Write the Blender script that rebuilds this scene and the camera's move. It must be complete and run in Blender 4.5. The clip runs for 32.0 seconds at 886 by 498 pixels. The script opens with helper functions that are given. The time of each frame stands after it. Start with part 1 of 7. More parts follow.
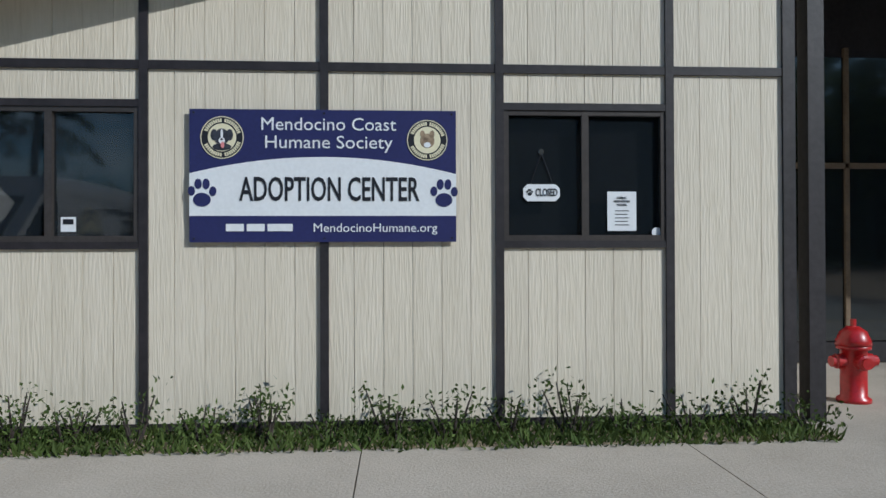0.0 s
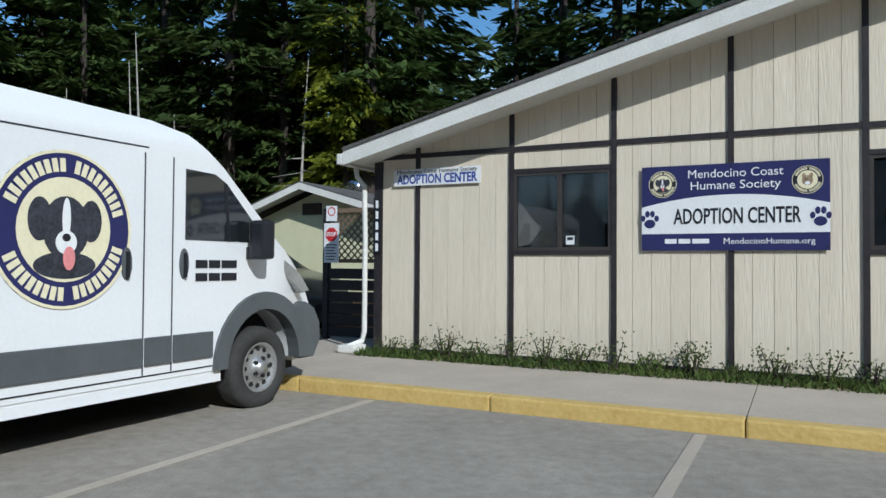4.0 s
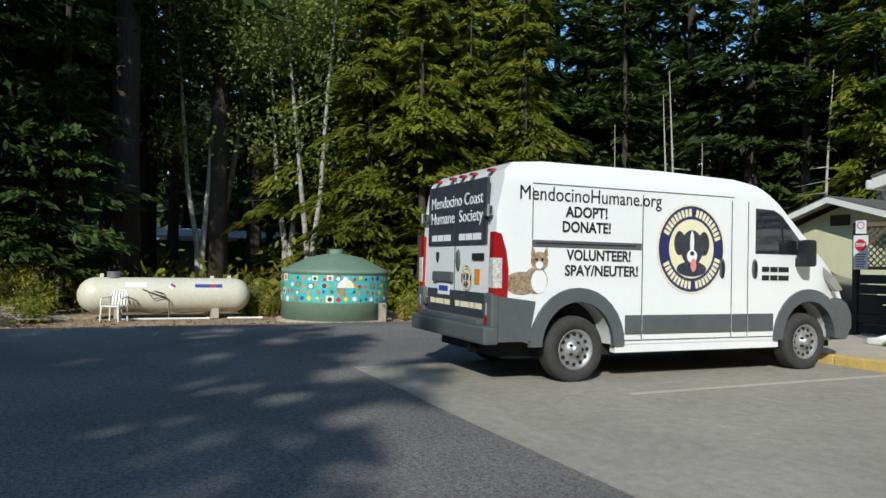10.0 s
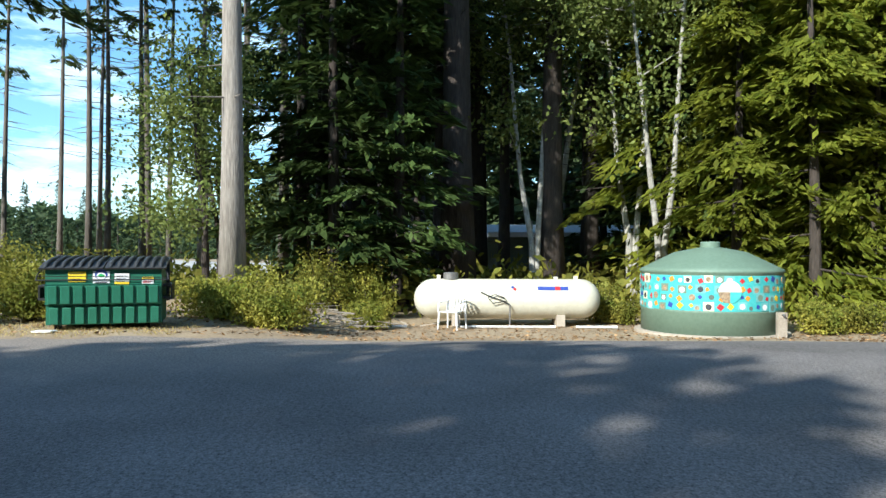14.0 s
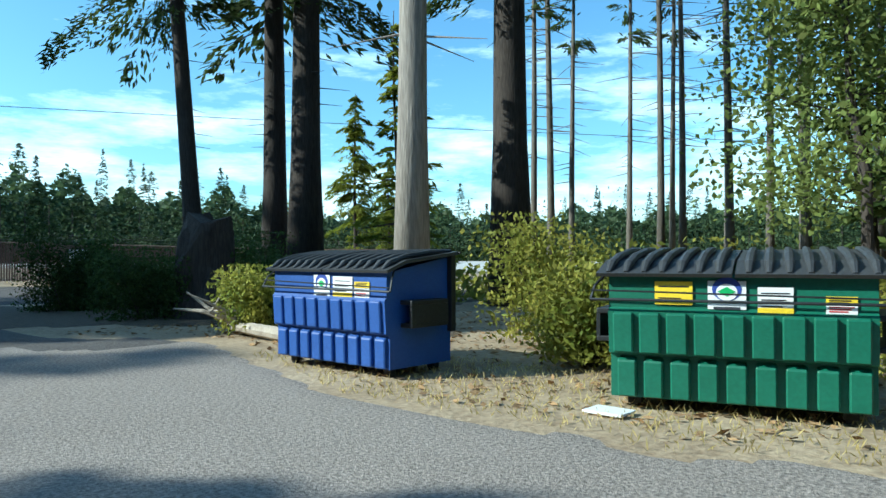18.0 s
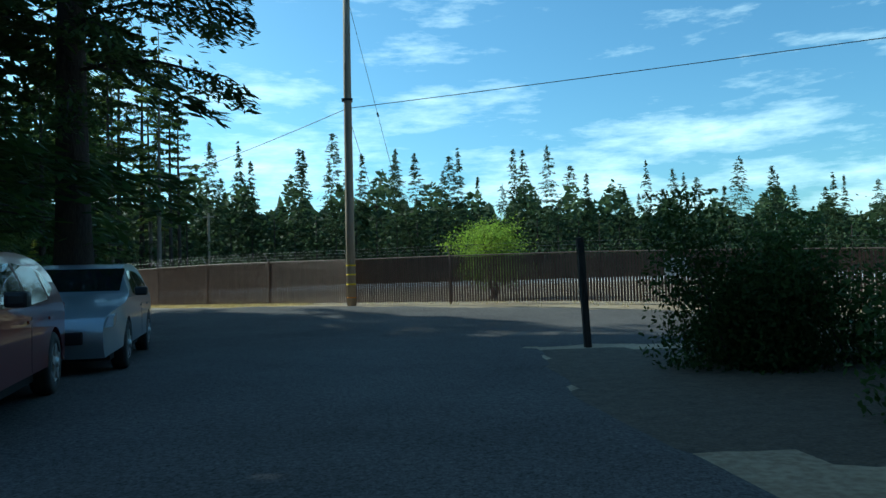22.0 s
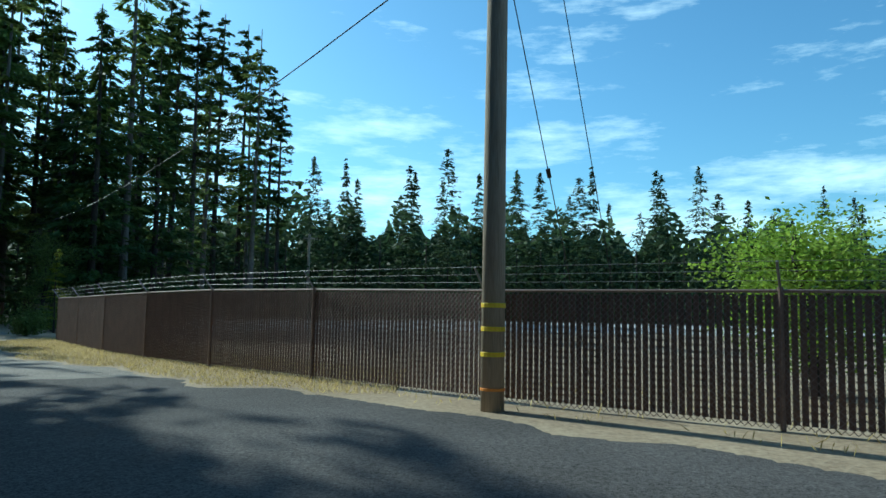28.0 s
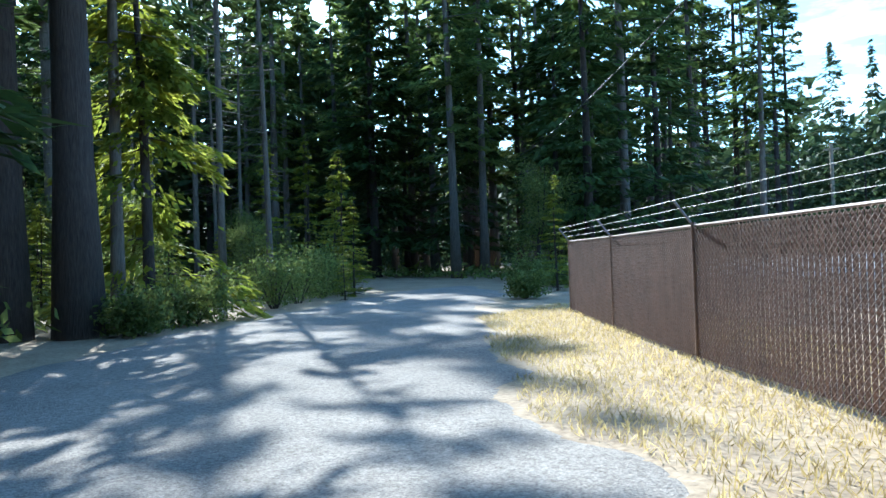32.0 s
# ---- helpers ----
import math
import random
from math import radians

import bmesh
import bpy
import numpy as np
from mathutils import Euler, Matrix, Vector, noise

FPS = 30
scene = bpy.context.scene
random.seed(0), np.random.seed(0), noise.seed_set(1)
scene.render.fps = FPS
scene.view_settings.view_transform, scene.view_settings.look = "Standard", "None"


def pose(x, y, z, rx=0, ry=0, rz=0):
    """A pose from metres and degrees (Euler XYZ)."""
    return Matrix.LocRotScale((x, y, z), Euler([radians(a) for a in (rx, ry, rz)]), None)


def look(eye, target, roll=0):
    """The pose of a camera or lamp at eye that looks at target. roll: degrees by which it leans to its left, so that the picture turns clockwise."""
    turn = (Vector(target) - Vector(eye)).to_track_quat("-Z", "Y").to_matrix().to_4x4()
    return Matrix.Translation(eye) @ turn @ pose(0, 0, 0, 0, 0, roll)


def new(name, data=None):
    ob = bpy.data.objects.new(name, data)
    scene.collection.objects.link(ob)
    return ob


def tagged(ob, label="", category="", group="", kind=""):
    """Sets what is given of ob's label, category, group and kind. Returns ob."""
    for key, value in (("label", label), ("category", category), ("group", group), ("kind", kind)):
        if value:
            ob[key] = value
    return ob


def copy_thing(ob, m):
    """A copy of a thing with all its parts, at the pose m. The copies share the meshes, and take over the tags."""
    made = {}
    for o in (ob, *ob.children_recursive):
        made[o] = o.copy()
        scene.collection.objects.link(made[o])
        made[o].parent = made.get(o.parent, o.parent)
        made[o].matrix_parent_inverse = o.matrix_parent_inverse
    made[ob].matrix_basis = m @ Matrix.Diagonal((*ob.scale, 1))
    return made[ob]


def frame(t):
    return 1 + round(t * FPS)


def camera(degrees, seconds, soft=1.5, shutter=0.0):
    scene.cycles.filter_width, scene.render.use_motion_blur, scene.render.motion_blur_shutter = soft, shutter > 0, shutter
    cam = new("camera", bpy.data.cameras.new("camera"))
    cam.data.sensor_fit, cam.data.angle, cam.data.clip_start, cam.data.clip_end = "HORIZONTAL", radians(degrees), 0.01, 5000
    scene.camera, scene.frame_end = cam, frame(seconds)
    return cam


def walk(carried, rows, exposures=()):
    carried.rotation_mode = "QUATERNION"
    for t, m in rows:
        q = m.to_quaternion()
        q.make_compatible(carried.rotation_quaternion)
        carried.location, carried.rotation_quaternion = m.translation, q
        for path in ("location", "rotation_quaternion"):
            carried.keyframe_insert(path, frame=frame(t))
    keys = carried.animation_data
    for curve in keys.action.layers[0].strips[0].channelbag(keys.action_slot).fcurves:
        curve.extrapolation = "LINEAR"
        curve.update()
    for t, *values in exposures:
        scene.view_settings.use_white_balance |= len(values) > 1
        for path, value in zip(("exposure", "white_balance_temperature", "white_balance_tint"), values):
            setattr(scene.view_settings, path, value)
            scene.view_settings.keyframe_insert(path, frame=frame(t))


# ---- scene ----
SKY, SUN = 0.145, 5.0
EXPOSURES = [(0.0, -0.6, 5650, 7), (2.0, -0.62, 5650, 7), (3.0, -0.42, 5700, 7), (6.0, -0.35, 5900, 5), (9.0, -0.2, 6200, 5), (12.5, 0.05, 6300, 5), (14.0, 0.75, 6200, 4), (16.5, 0.9, 6000, 1), (18.0, 0.6, 5700, -8), (19.0, 0.25, 5700, -14),
             (20.5, 0.1, 5700, -14), (24.0, 0.0, 5700, -10), (28.0, 0.0, 5500, -12), (30.0, 0.05, 5600, -6), (31.0, 0.95, 5600, 3), (32.0, 1.55, 5400, 3)]
cam = camera(63.0, 32.0)

PATH = [
    (0, (1.728, -5.045, 1.357), (1.852, -3.048, 1.372), -0.2),
    (0.5, (1.737, -5.339, 1.311), (1.797, -3.34, 1.345), -0.3),
    (1, (1.7, -5.665, 1.311), (1.669, -3.666, 1.347), -0.2),
    (1.5, (1.691, -6.032, 1.294), (1.53, -4.039, 1.338), -0.1),
    (2, (1.717, -6.435, 1.268), (1.392, -4.462, 1.319), 0.1),
    (2.5, (1.717, -6.872, 1.27), (1.24, -4.93, 1.315), 0.1),
    (3, (1.752, -7.296, 1.295), (1.128, -5.396, 1.338), 0.1),
    (3.5, (1.805, -7.714, 1.285), (1.042, -5.866, 1.33), 0.3),
    (5.5, (2.253, -9.051, 1.253), (1.029, -7.469, 1.295), 0.7),
    (6, (2.426, -9.404, 1.259), (1.095, -7.911, 1.302), 1.0),
    (6.5, (2.643, -9.766, 1.255), (1.208, -8.374, 1.297), 0.7),
    (7, (2.906, -10.116, 1.267), (1.367, -8.84, 1.305), 0.9),
    (7.5, (3.19, -10.432, 1.277), (1.556, -9.278, 1.312), 1.0),
    (8, (3.496, -10.722, 1.28), (1.779, -9.697, 1.313), 1.1),
    (8.5, (3.774, -10.953, 1.274), (1.991, -10.047, 1.308), 1.2),
    (9, (3.961, -11.085, 1.273), (2.151, -10.236, 1.309), 1.3),
    (9.5, (3.977, -11.099, 1.269), (2.164, -10.255, 1.306), 1.3),
    (10, (3.977, -11.111, 1.271), (2.163, -10.269, 1.308), 1.2),
    (10.5, (3.959, -11.12, 1.27), (2.144, -10.283, 1.309), 1.2),
    (11, (3.825, -11.075, 1.271), (2.005, -10.247, 1.31), 1.0),
    (11.5, (3.57, -10.988, 1.267), (1.734, -10.197, 1.302), 0.8),
    (12, (3.061, -10.845, 1.282), (1.2, -10.116, 1.317), 0.4),
    (12.5, (2.437, -10.819, 1.275), (0.529, -10.218, 1.314), 0.5),
    (13, (1.779, -10.898, 1.268), (-0.174, -10.469, 1.296), 0.3),
    (13.5, (0.913, -10.98, 1.265), (-1.074, -10.755, 1.285), -0.2),
    (14, (-0.176, -11.241, 1.301), (-2.176, -11.228, 1.313), 0.2),
    (14.5, (-1.287, -11.465, 1.296), (-3.277, -11.666, 1.299), 0.6),
    (16.5, (-4.711, -12.3, 1.227), (-6.533, -13.125, 1.214), 1.1),
    (17, (-5.544, -12.957, 1.211), (-7.31, -13.895, 1.197), 0.3),
    (17.5, (-6.425, -13.857, 1.176), (-8.07, -14.995, 1.181), -0.3),
    (18, (-7.154, -14.958, 1.174), (-8.642, -16.294, 1.192), -0.2),
    (18.5, (-7.574, -15.813, 1.164), (-8.869, -17.337, 1.19), -1.2),
    (19, (-8.128, -17.066, 1.175), (-9.218, -18.743, 1.199), -1.7),
    (19.5, (-8.432, -18.199, 1.177), (-9.317, -19.992, 1.213), -2.0),
    (20, (-8.66, -19.4, 1.171), (-9.356, -21.274, 1.233), -2.2),
    (20.5, (-8.8, -20.6, 1.171), (-9.332, -22.527, 1.239), -2.2),
    (21, (-8.92, -21.75, 1.147), (-9.346, -23.703, 1.214), -2.1),
    (21.5, (-8.99, -22.92, 1.143), (-9.331, -24.889, 1.219), -1.4),
    (22, (-9.03, -24.08, 1.131), (-9.305, -26.06, 1.205), -1.6),
    (22.5, (-9.036, -25.25, 1.156), (-9.261, -27.235, 1.234), -1.2),
    (23, (-9.035, -26.42, 1.194), (-9.235, -28.409, 1.266), -0.7),
    (23.5, (-9.025, -27.538, 1.209), (-9.213, -29.528, 1.27), -1.0),
    (24, (-9.061, -28.952, 1.19), (-9.257, -30.941, 1.248), -1.2),
    (24.5, (-9.068, -30.133, 1.249), (-9.264, -32.123, 1.313), -0.8),
    (26.5, (-9.087, -34.349, 1.379), (-9.269, -36.339, 1.446), -1.2),
    (27, (-9.096, -35.487, 1.38), (-9.253, -37.48, 1.442), -1.5),
    (27.5, (-9.002, -36.637, 1.39), (-9.116, -38.632, 1.47), -0.5),
    (28, (-8.776, -37.899, 1.454), (-8.748, -39.892, 1.624), 1.0),
    (28.5, (-8.41, -39.239, 1.535), (-8.212, -41.218, 1.744), 1.0),
    (29, (-7.866, -40.632, 1.588), (-7.497, -42.589, 1.774), 1.9),
    (29.5, (-7.346, -41.771, 1.611), (-6.792, -43.688, 1.732), 0.2),
    (30, (-6.539, -43.239, 1.617), (-5.811, -45.1, 1.699), -0.8),
    (30.5, (-5.416, -45.063, 1.589), (-4.525, -46.853, 1.636), -1.6),
    (31, (-4.226, -46.633, 1.557), (-3.202, -48.351, 1.593), -2.5),
    (31.5, (-2.814, -48.191, 1.507), (-1.687, -49.842, 1.539), -2.6),
    (32, (-1.732, -49.628, 1.509), (-0.54, -51.233, 1.521), -2.1),
]
walk(cam, [(t, look(eye, target, roll)) for t, eye, target, roll in PATH], EXPOSURES)

# ---- sky and sun ----
SUN_AZ = (0.80, -0.60)
SUN_EL = 32.0
world = bpy.data.worlds.new("sky")
scene.world = world
world.use_nodes = True
wn, wl = world.node_tree.nodes, world.node_tree.links
bg = wn["Background"]
sky = wn.new("ShaderNodeTexSky")
sky.sky_type = "NISHITA"
sky.sun_disc = False
sky.sun_elevation = radians(SUN_EL)
sky.sun_rotation = math.atan2(SUN_AZ[0], SUN_AZ[1])
sky.air_density, sky.dust_density, sky.ozone_density = 1.0, 1.0, 2.0
wtc = wn.new("ShaderNodeTexCoord")
wmap = wn.new("ShaderNodeMapping")
wmap.inputs["Scale"].default_value = (1.0, 1.0, 4.5)
wl.new(wtc.outputs["Generated"], wmap.inputs["Vector"])
wno = wn.new("ShaderNodeTexNoise")
wno.inputs["Scale"].default_value = 5.2
wno.inputs["Detail"].default_value = 7.0
wno.inputs["Roughness"].default_value = 0.62
wl.new(wmap.outputs["Vector"], wno.inputs["Vector"])
wsep = wn.new("ShaderNodeSeparateXYZ")
wl.new(wtc.outputs["Generated"], wsep.inputs["Vector"])
wlow = wn.new("ShaderNodeMapRange")          # more cloud towards the horizon
wlow.inputs["From Min"].default_value, wlow.inputs["From Max"].default_value = 0.02, 0.34
wlow.inputs["To Min"].default_value, wlow.inputs["To Max"].default_value = 0.15, -0.03
wl.new(wsep.outputs["Z"], wlow.inputs["Value"])
wadd = wn.new("ShaderNodeMath")
wl.new(wno.outputs["Fac"], wadd.inputs[0])
wl.new(wlow.outputs["Result"], wadd.inputs[1])
wra = wn.new("ShaderNodeValToRGB")
wra.color_ramp.elements[0].position, wra.color_ramp.elements[0].color = 0.53, (0, 0, 0, 1)
wra.color_ramp.elements[1].position, wra.color_ramp.elements[1].color = 0.78, (0.66, 0.66, 0.66, 1)
wl.new(wadd.outputs[0], wra.inputs["Fac"])
wmix = wn.new("ShaderNodeMixRGB")
wmix.inputs["Color2"].default_value = (9.0, 10.4, 11.0, 1)
wl.new(wra.outputs["Color"], wmix.inputs["Fac"])
wtint = wn.new("ShaderNodeMixRGB")
wtint.blend_type = "MULTIPLY"
wtint.inputs["Fac"].default_value = 1.0
wtint.inputs["Color2"].default_value = (0.72, 1.0, 1.12, 1)
wl.new(sky.outputs["Color"], wtint.inputs["Color1"])
wl.new(wtint.outputs["Color"], wmix.inputs["Color1"])
wl.new(wmix.outputs["Color"], bg.inputs["Color"])
bg.inputs["Strength"].default_value = SKY
sun_data = bpy.data.lights.new("sun", "SUN")
sun_data.energy, sun_data.angle, sun_data.color = SUN, radians(0.53), (1.0, 0.95, 0.87)
sun = new("sun", sun_data)
ce = math.cos(radians(SUN_EL))
SUN_DIR = Vector((SUN_AZ[0] * ce, SUN_AZ[1] * ce, math.sin(radians(SUN_EL)))).normalized()
sun.matrix_world = look(SUN_DIR * 60, (0, 0, 0))


# ---- materials ----
def mat(name, base, rough=0.6, metal=0.0, vary=0.12, scale=3.0, bump=0.0, bscale=40.0, base2=None, spec=0.5, coat=0.0, isl=0.0, rnd=0.0, stretch=(1, 1, 1), lo=0.36, hi=0.64):
    m = bpy.data.materials.new(name)
    m.use_nodes = True
    n, l = m.node_tree.nodes, m.node_tree.links
    b = n["Principled BSDF"]
    b.inputs["Roughness"].default_value = rough
    b.inputs["Metallic"].default_value = metal
    b.inputs["Specular IOR Level"].default_value = spec
    b.inputs["Coat Weight"].default_value = coat
    tc = n.new("ShaderNodeTexCoord")
    mp = n.new("ShaderNodeMapping")
    mp.inputs["Scale"].default_value = stretch
    l.new(tc.outputs["Object"], mp.inputs["Vector"])
    n1 = n.new("ShaderNodeTexNoise")
    n1.inputs["Scale"].default_value = scale
    n1.inputs["Detail"].default_value = 6.0
    n1.inputs["Roughness"].default_value = 0.65
    l.new(mp.outputs["Vector"], n1.inputs["Vector"])
    n2 = n.new("ShaderNodeTexNoise")
    n2.inputs["Scale"].default_value = bscale
    n2.inputs["Detail"].default_value = 4.0
    l.new(mp.outputs["Vector"], n2.inputs["Vector"])
    mixn = n.new("ShaderNodeMath")
    mixn.operation = "ADD"
    l.new(n1.outputs["Fac"], mixn.inputs[0])
    l.new(n2.outputs["Fac"], mixn.inputs[1])
    half = n.new("ShaderNodeMath")
    half.operation = "MULTIPLY"
    half.inputs[1].default_value = 0.5
    l.new(mixn.outputs[0], half.inputs[0])
    r = n.new("ShaderNodeValToRGB")
    c2 = base2 or tuple(min(1, c * (1 + vary)) for c in base)
    c1 = base if base2 else tuple(c * (1 - vary) for c in base)
    r.color_ramp.elements[0].position, r.color_ramp.elements[0].color = lo, (*c1, 1)
    r.color_ramp.elements[1].position, r.color_ramp.elements[1].color = hi, (*c2, 1)
    l.new(half.outputs[0], r.inputs["Fac"])
    out = r.outputs["Color"]
    for amount, kind in ((isl, "ShaderNodeNewGeometry"), (rnd, "ShaderNodeObjectInfo")):
        if amount:
            g = n.new(kind)
            hs = n.new("ShaderNodeHueSaturation")
            mr = n.new("ShaderNodeMapRange")
            mr.inputs["To Min"].default_value, mr.inputs["To Max"].default_value = 1 - amount, 1 + amount
            l.new(g.outputs["Random Per Island" if kind.endswith("Geometry") else "Random"], mr.inputs["Value"])
            l.new(mr.outputs["Result"], hs.inputs["Value"])
            l.new(out, hs.inputs["Color"])
            out = hs.outputs["Color"]
    l.new(out, b.inputs["Base Color"])
    if bump:
        bp = n.new("ShaderNodeBump")
        bp.inputs["Strength"].default_value = bump
        bp.inputs["Distance"].default_value = 0.02
        l.new(n2.outputs["Fac"], bp.inputs["Height"])
        l.new(bp.outputs["Normal"], b.inputs["Normal"])
    return m


def leaf_mat(name, c1, c2, trans=0.35, isl=0.35):
    m = mat(name, c1, 0.65, 0, base2=c2, scale=0.35, bscale=2.5, spec=0.2, isl=isl, rnd=0.22)
    n, l = m.node_tree.nodes, m.node_tree.links
    b = n["Principled BSDF"]
    src = b.inputs["Base Color"].links[0].from_socket
    t = n.new("ShaderNodeBsdfTranslucent")
    l.new(src, t.inputs["Color"])
    mx = n.new("ShaderNodeMixShader")
    mx.inputs["Fac"].default_value = trans
    l.new(b.outputs["BSDF"], mx.inputs[1])
    l.new(t.outputs["BSDF"], mx.inputs[2])
    l.new(mx.outputs["Shader"], n["Material Output"].inputs["Surface"])
    return m


def blotch(m, scale, low, high):
    """Broad worn and stained patches over a ground material."""
    n, l = m.node_tree.nodes, m.node_tree.links
    b = n["Principled BSDF"]
    src = b.inputs["Base Color"].links[0].from_socket
    tc = n.new("ShaderNodeTexCoord")
    no = n.new("ShaderNodeTexNoise")
    no.inputs["Scale"].default_value, no.inputs["Detail"].default_value, no.inputs["Roughness"].default_value = scale, 9.0, 0.7
    l.new(tc.outputs["Object"], no.inputs["Vector"])
    mr = n.new("ShaderNodeMapRange")
    mr.inputs["From Min"].default_value, mr.inputs["From Max"].default_value = 0.33, 0.67
    mr.inputs["To Min"].default_value, mr.inputs["To Max"].default_value = low, high
    l.new(no.outputs["Fac"], mr.inputs["Value"])
    hs = n.new("ShaderNodeHueSaturation")
    l.new(mr.outputs["Result"], hs.inputs["Value"])
    l.new(src, hs.inputs["Color"])
    l.new(hs.outputs["Color"], b.inputs["Base Color"])


def drift(m, centre, reach, colour, most):
    """Loose pale gravel washed over a ground material round one spot, thinning out unevenly."""
    n, l = m.node_tree.nodes, m.node_tree.links
    b = n["Principled BSDF"]
    src = b.inputs["Base Color"].links[0].from_socket
    tc = n.new("ShaderNodeTexCoord")
    mp = n.new("ShaderNodeMapping")
    mp.vector_type = "TEXTURE"
    mp.inputs["Location"].default_value, mp.inputs["Scale"].default_value = (*centre, 0), (*reach, 100)
    l.new(tc.outputs["Object"], mp.inputs["Vector"])
    length = n.new("ShaderNodeVectorMath")
    length.operation = "LENGTH"
    l.new(mp.outputs["Vector"], length.inputs[0])
    no = n.new("ShaderNodeTexNoise")
    no.inputs["Scale"].default_value, no.inputs["Detail"].default_value, no.inputs["Roughness"].default_value = 0.5, 9.0, 0.75
    l.new(tc.outputs["Object"], no.inputs["Vector"])
    sub = n.new("ShaderNodeMath")
    sub.operation = "SUBTRACT"
    l.new(length.outputs["Value"], sub.inputs[0])
    l.new(no.outputs["Fac"], sub.inputs[1])
    mr = n.new("ShaderNodeMapRange")
    mr.interpolation_type = "SMOOTHSTEP"
    mr.inputs["From Min"].default_value, mr.inputs["From Max"].default_value = 0.12, 0.55
    mr.inputs["To Min"].default_value, mr.inputs["To Max"].default_value = most, 0.0
    l.new(sub.outputs["Value"], mr.inputs["Value"])
    grain = n.new("ShaderNodeTexNoise")
    grain.inputs["Scale"].default_value, grain.inputs["Detail"].default_value = 34.0, 5.0
    l.new(tc.outputs["Object"], grain.inputs["Vector"])
    ramp = n.new("ShaderNodeValToRGB")
    ramp.color_ramp.elements[0].position, ramp.color_ramp.elements[1].position = 0.36, 0.64
    ramp.color_ramp.elements[0].color = (*(c * 0.38 for c in colour), 1)
    ramp.color_ramp.elements[1].color = (*colour, 1)
    l.new(grain.outputs["Fac"], ramp.inputs["Fac"])
    mix = n.new("ShaderNodeMix")
    mix.data_type = "RGBA"
    l.new(mr.outputs["Result"], mix.inputs["Factor"])
    l.new(src, mix.inputs["A"])
    l.new(ramp.outputs["Color"], mix.inputs["B"])
    l.new(mix.outputs["Result"], b.inputs["Base Color"])


def glass_mat(name, tint, rough=0.03):
    m = bpy.data.materials.new(name)
    m.use_nodes = True
    b = m.node_tree.nodes["Principled BSDF"]
    b.inputs["Base Color"].default_value = (*tint, 1)
    b.inputs["Roughness"].default_value = rough
    b.inputs["Specular IOR Level"].default_value = 0.9
    b.inputs["Alpha"].default_value = 0.62
    return m


M = {}
M["siding"] = mat("siding_paint", (0.645, 0.57, 0.445), 0.7, scale=1.2, base2=(0.74, 0.66, 0.535), bump=0.35, bscale=9.0, stretch=(7, 7, 0.55), rnd=0.03)
M["trim"] = mat("dark_trim_paint", (0.022, 0.018, 0.020), 0.55, vary=0.4, bscale=20, bump=0.1)
M["fascia"] = mat("white_fascia_paint", (0.62, 0.61, 0.56), 0.6, base2=(0.78, 0.77, 0.73), scale=2.5)
M["roof"] = mat("roof_shingle", (0.10, 0.095, 0.09), 0.9, vary=0.4, bump=0.5, bscale=30)
M["wframe"] = mat("bronze_window_frame", (0.07, 0.06, 0.055), 0.45, 0.4, vary=0.2)
M["glass"] = glass_mat("window_glass", (0.012, 0.016, 0.02))
# near-black for recesses and gaps, with their shade put into the colour
M["dark"] = mat("recess_shade", (0.012, 0.012, 0.013), 0.9)
M["blind"] = mat("paper_white", (0.75, 0.75, 0.72), 0.8)
M["navy"] = mat("navy_sign_panel", (0.022, 0.024, 0.105), 0.45, vary=0.12, scale=1.5)
M["white"] = mat("white_print", (0.78, 0.79, 0.80), 0.5, vary=0.05)
M["cream"] = mat("cream_print", (0.78, 0.72, 0.50), 0.5, vary=0.06)
M["black"] = mat("black_print", (0.012, 0.013, 0.018), 0.5)
M["blueprint"] = mat("blue_print", (0.03, 0.06, 0.30), 0.5)
M["red"] = mat("red_paint", (0.42, 0.012, 0.014), 0.35, vary=0.2, coat=0.3)
M["yellow"] = mat("yellow_kerb_paint", (0.50, 0.34, 0.10), 0.8, base2=(0.62, 0.45, 0.16), scale=4, bump=0.3, bscale=25)
M["yellowtag"] = mat("yellow_label", (0.80, 0.58, 0.03), 0.5)
M["concrete"] = mat("concrete_walk", (0.38, 0.325, 0.262), 0.9, base2=(0.50, 0.435, 0.36), scale=1.5, bump=0.35, bscale=60)
M["vanwhite"] = mat("white_car_paint", (0.78, 0.79, 0.80), 0.28, vary=0.03, scale=1.0, coat=0.6)
M["plastic"] = mat("grey_plastic_cladding", (0.085, 0.095, 0.10), 0.6, vary=0.15, scale=5, bump=0.15, bscale=150)
M["rubber"] = mat("tyre_rubber", (0.035, 0.034, 0.033), 0.85, vary=0.25, scale=8, bump=0.2)
M["steel"] = mat("steel_rim", (0.42, 0.42, 0.42), 0.4, 0.7, vary=0.2, scale=8)
M["carglass"] = mat("car_glass", (0.012, 0.016, 0.018), 0.06, vary=0.1, spec=0.8, coat=0.5)
M["redlens"] = mat("red_lamp_lens", (0.30, 0.012, 0.015), 0.15, vary=0.15, coat=0.6)
M["clearlens"] = mat("clear_lamp_lens", (0.55, 0.53, 0.50), 0.2, vary=0.3, scale=20, coat=0.6)
M["headlens"] = mat("headlamp_lens", (0.30, 0.30, 0.30), 0.12, 0.3, vary=0.15, scale=5, coat=0.8)
M["chrome"] = mat("bright_metal", (0.68, 0.68, 0.68), 0.25, 1.0, vary=0.1)
M["orange"] = mat("orange_sticker", (0.70, 0.25, 0.03), 0.5)
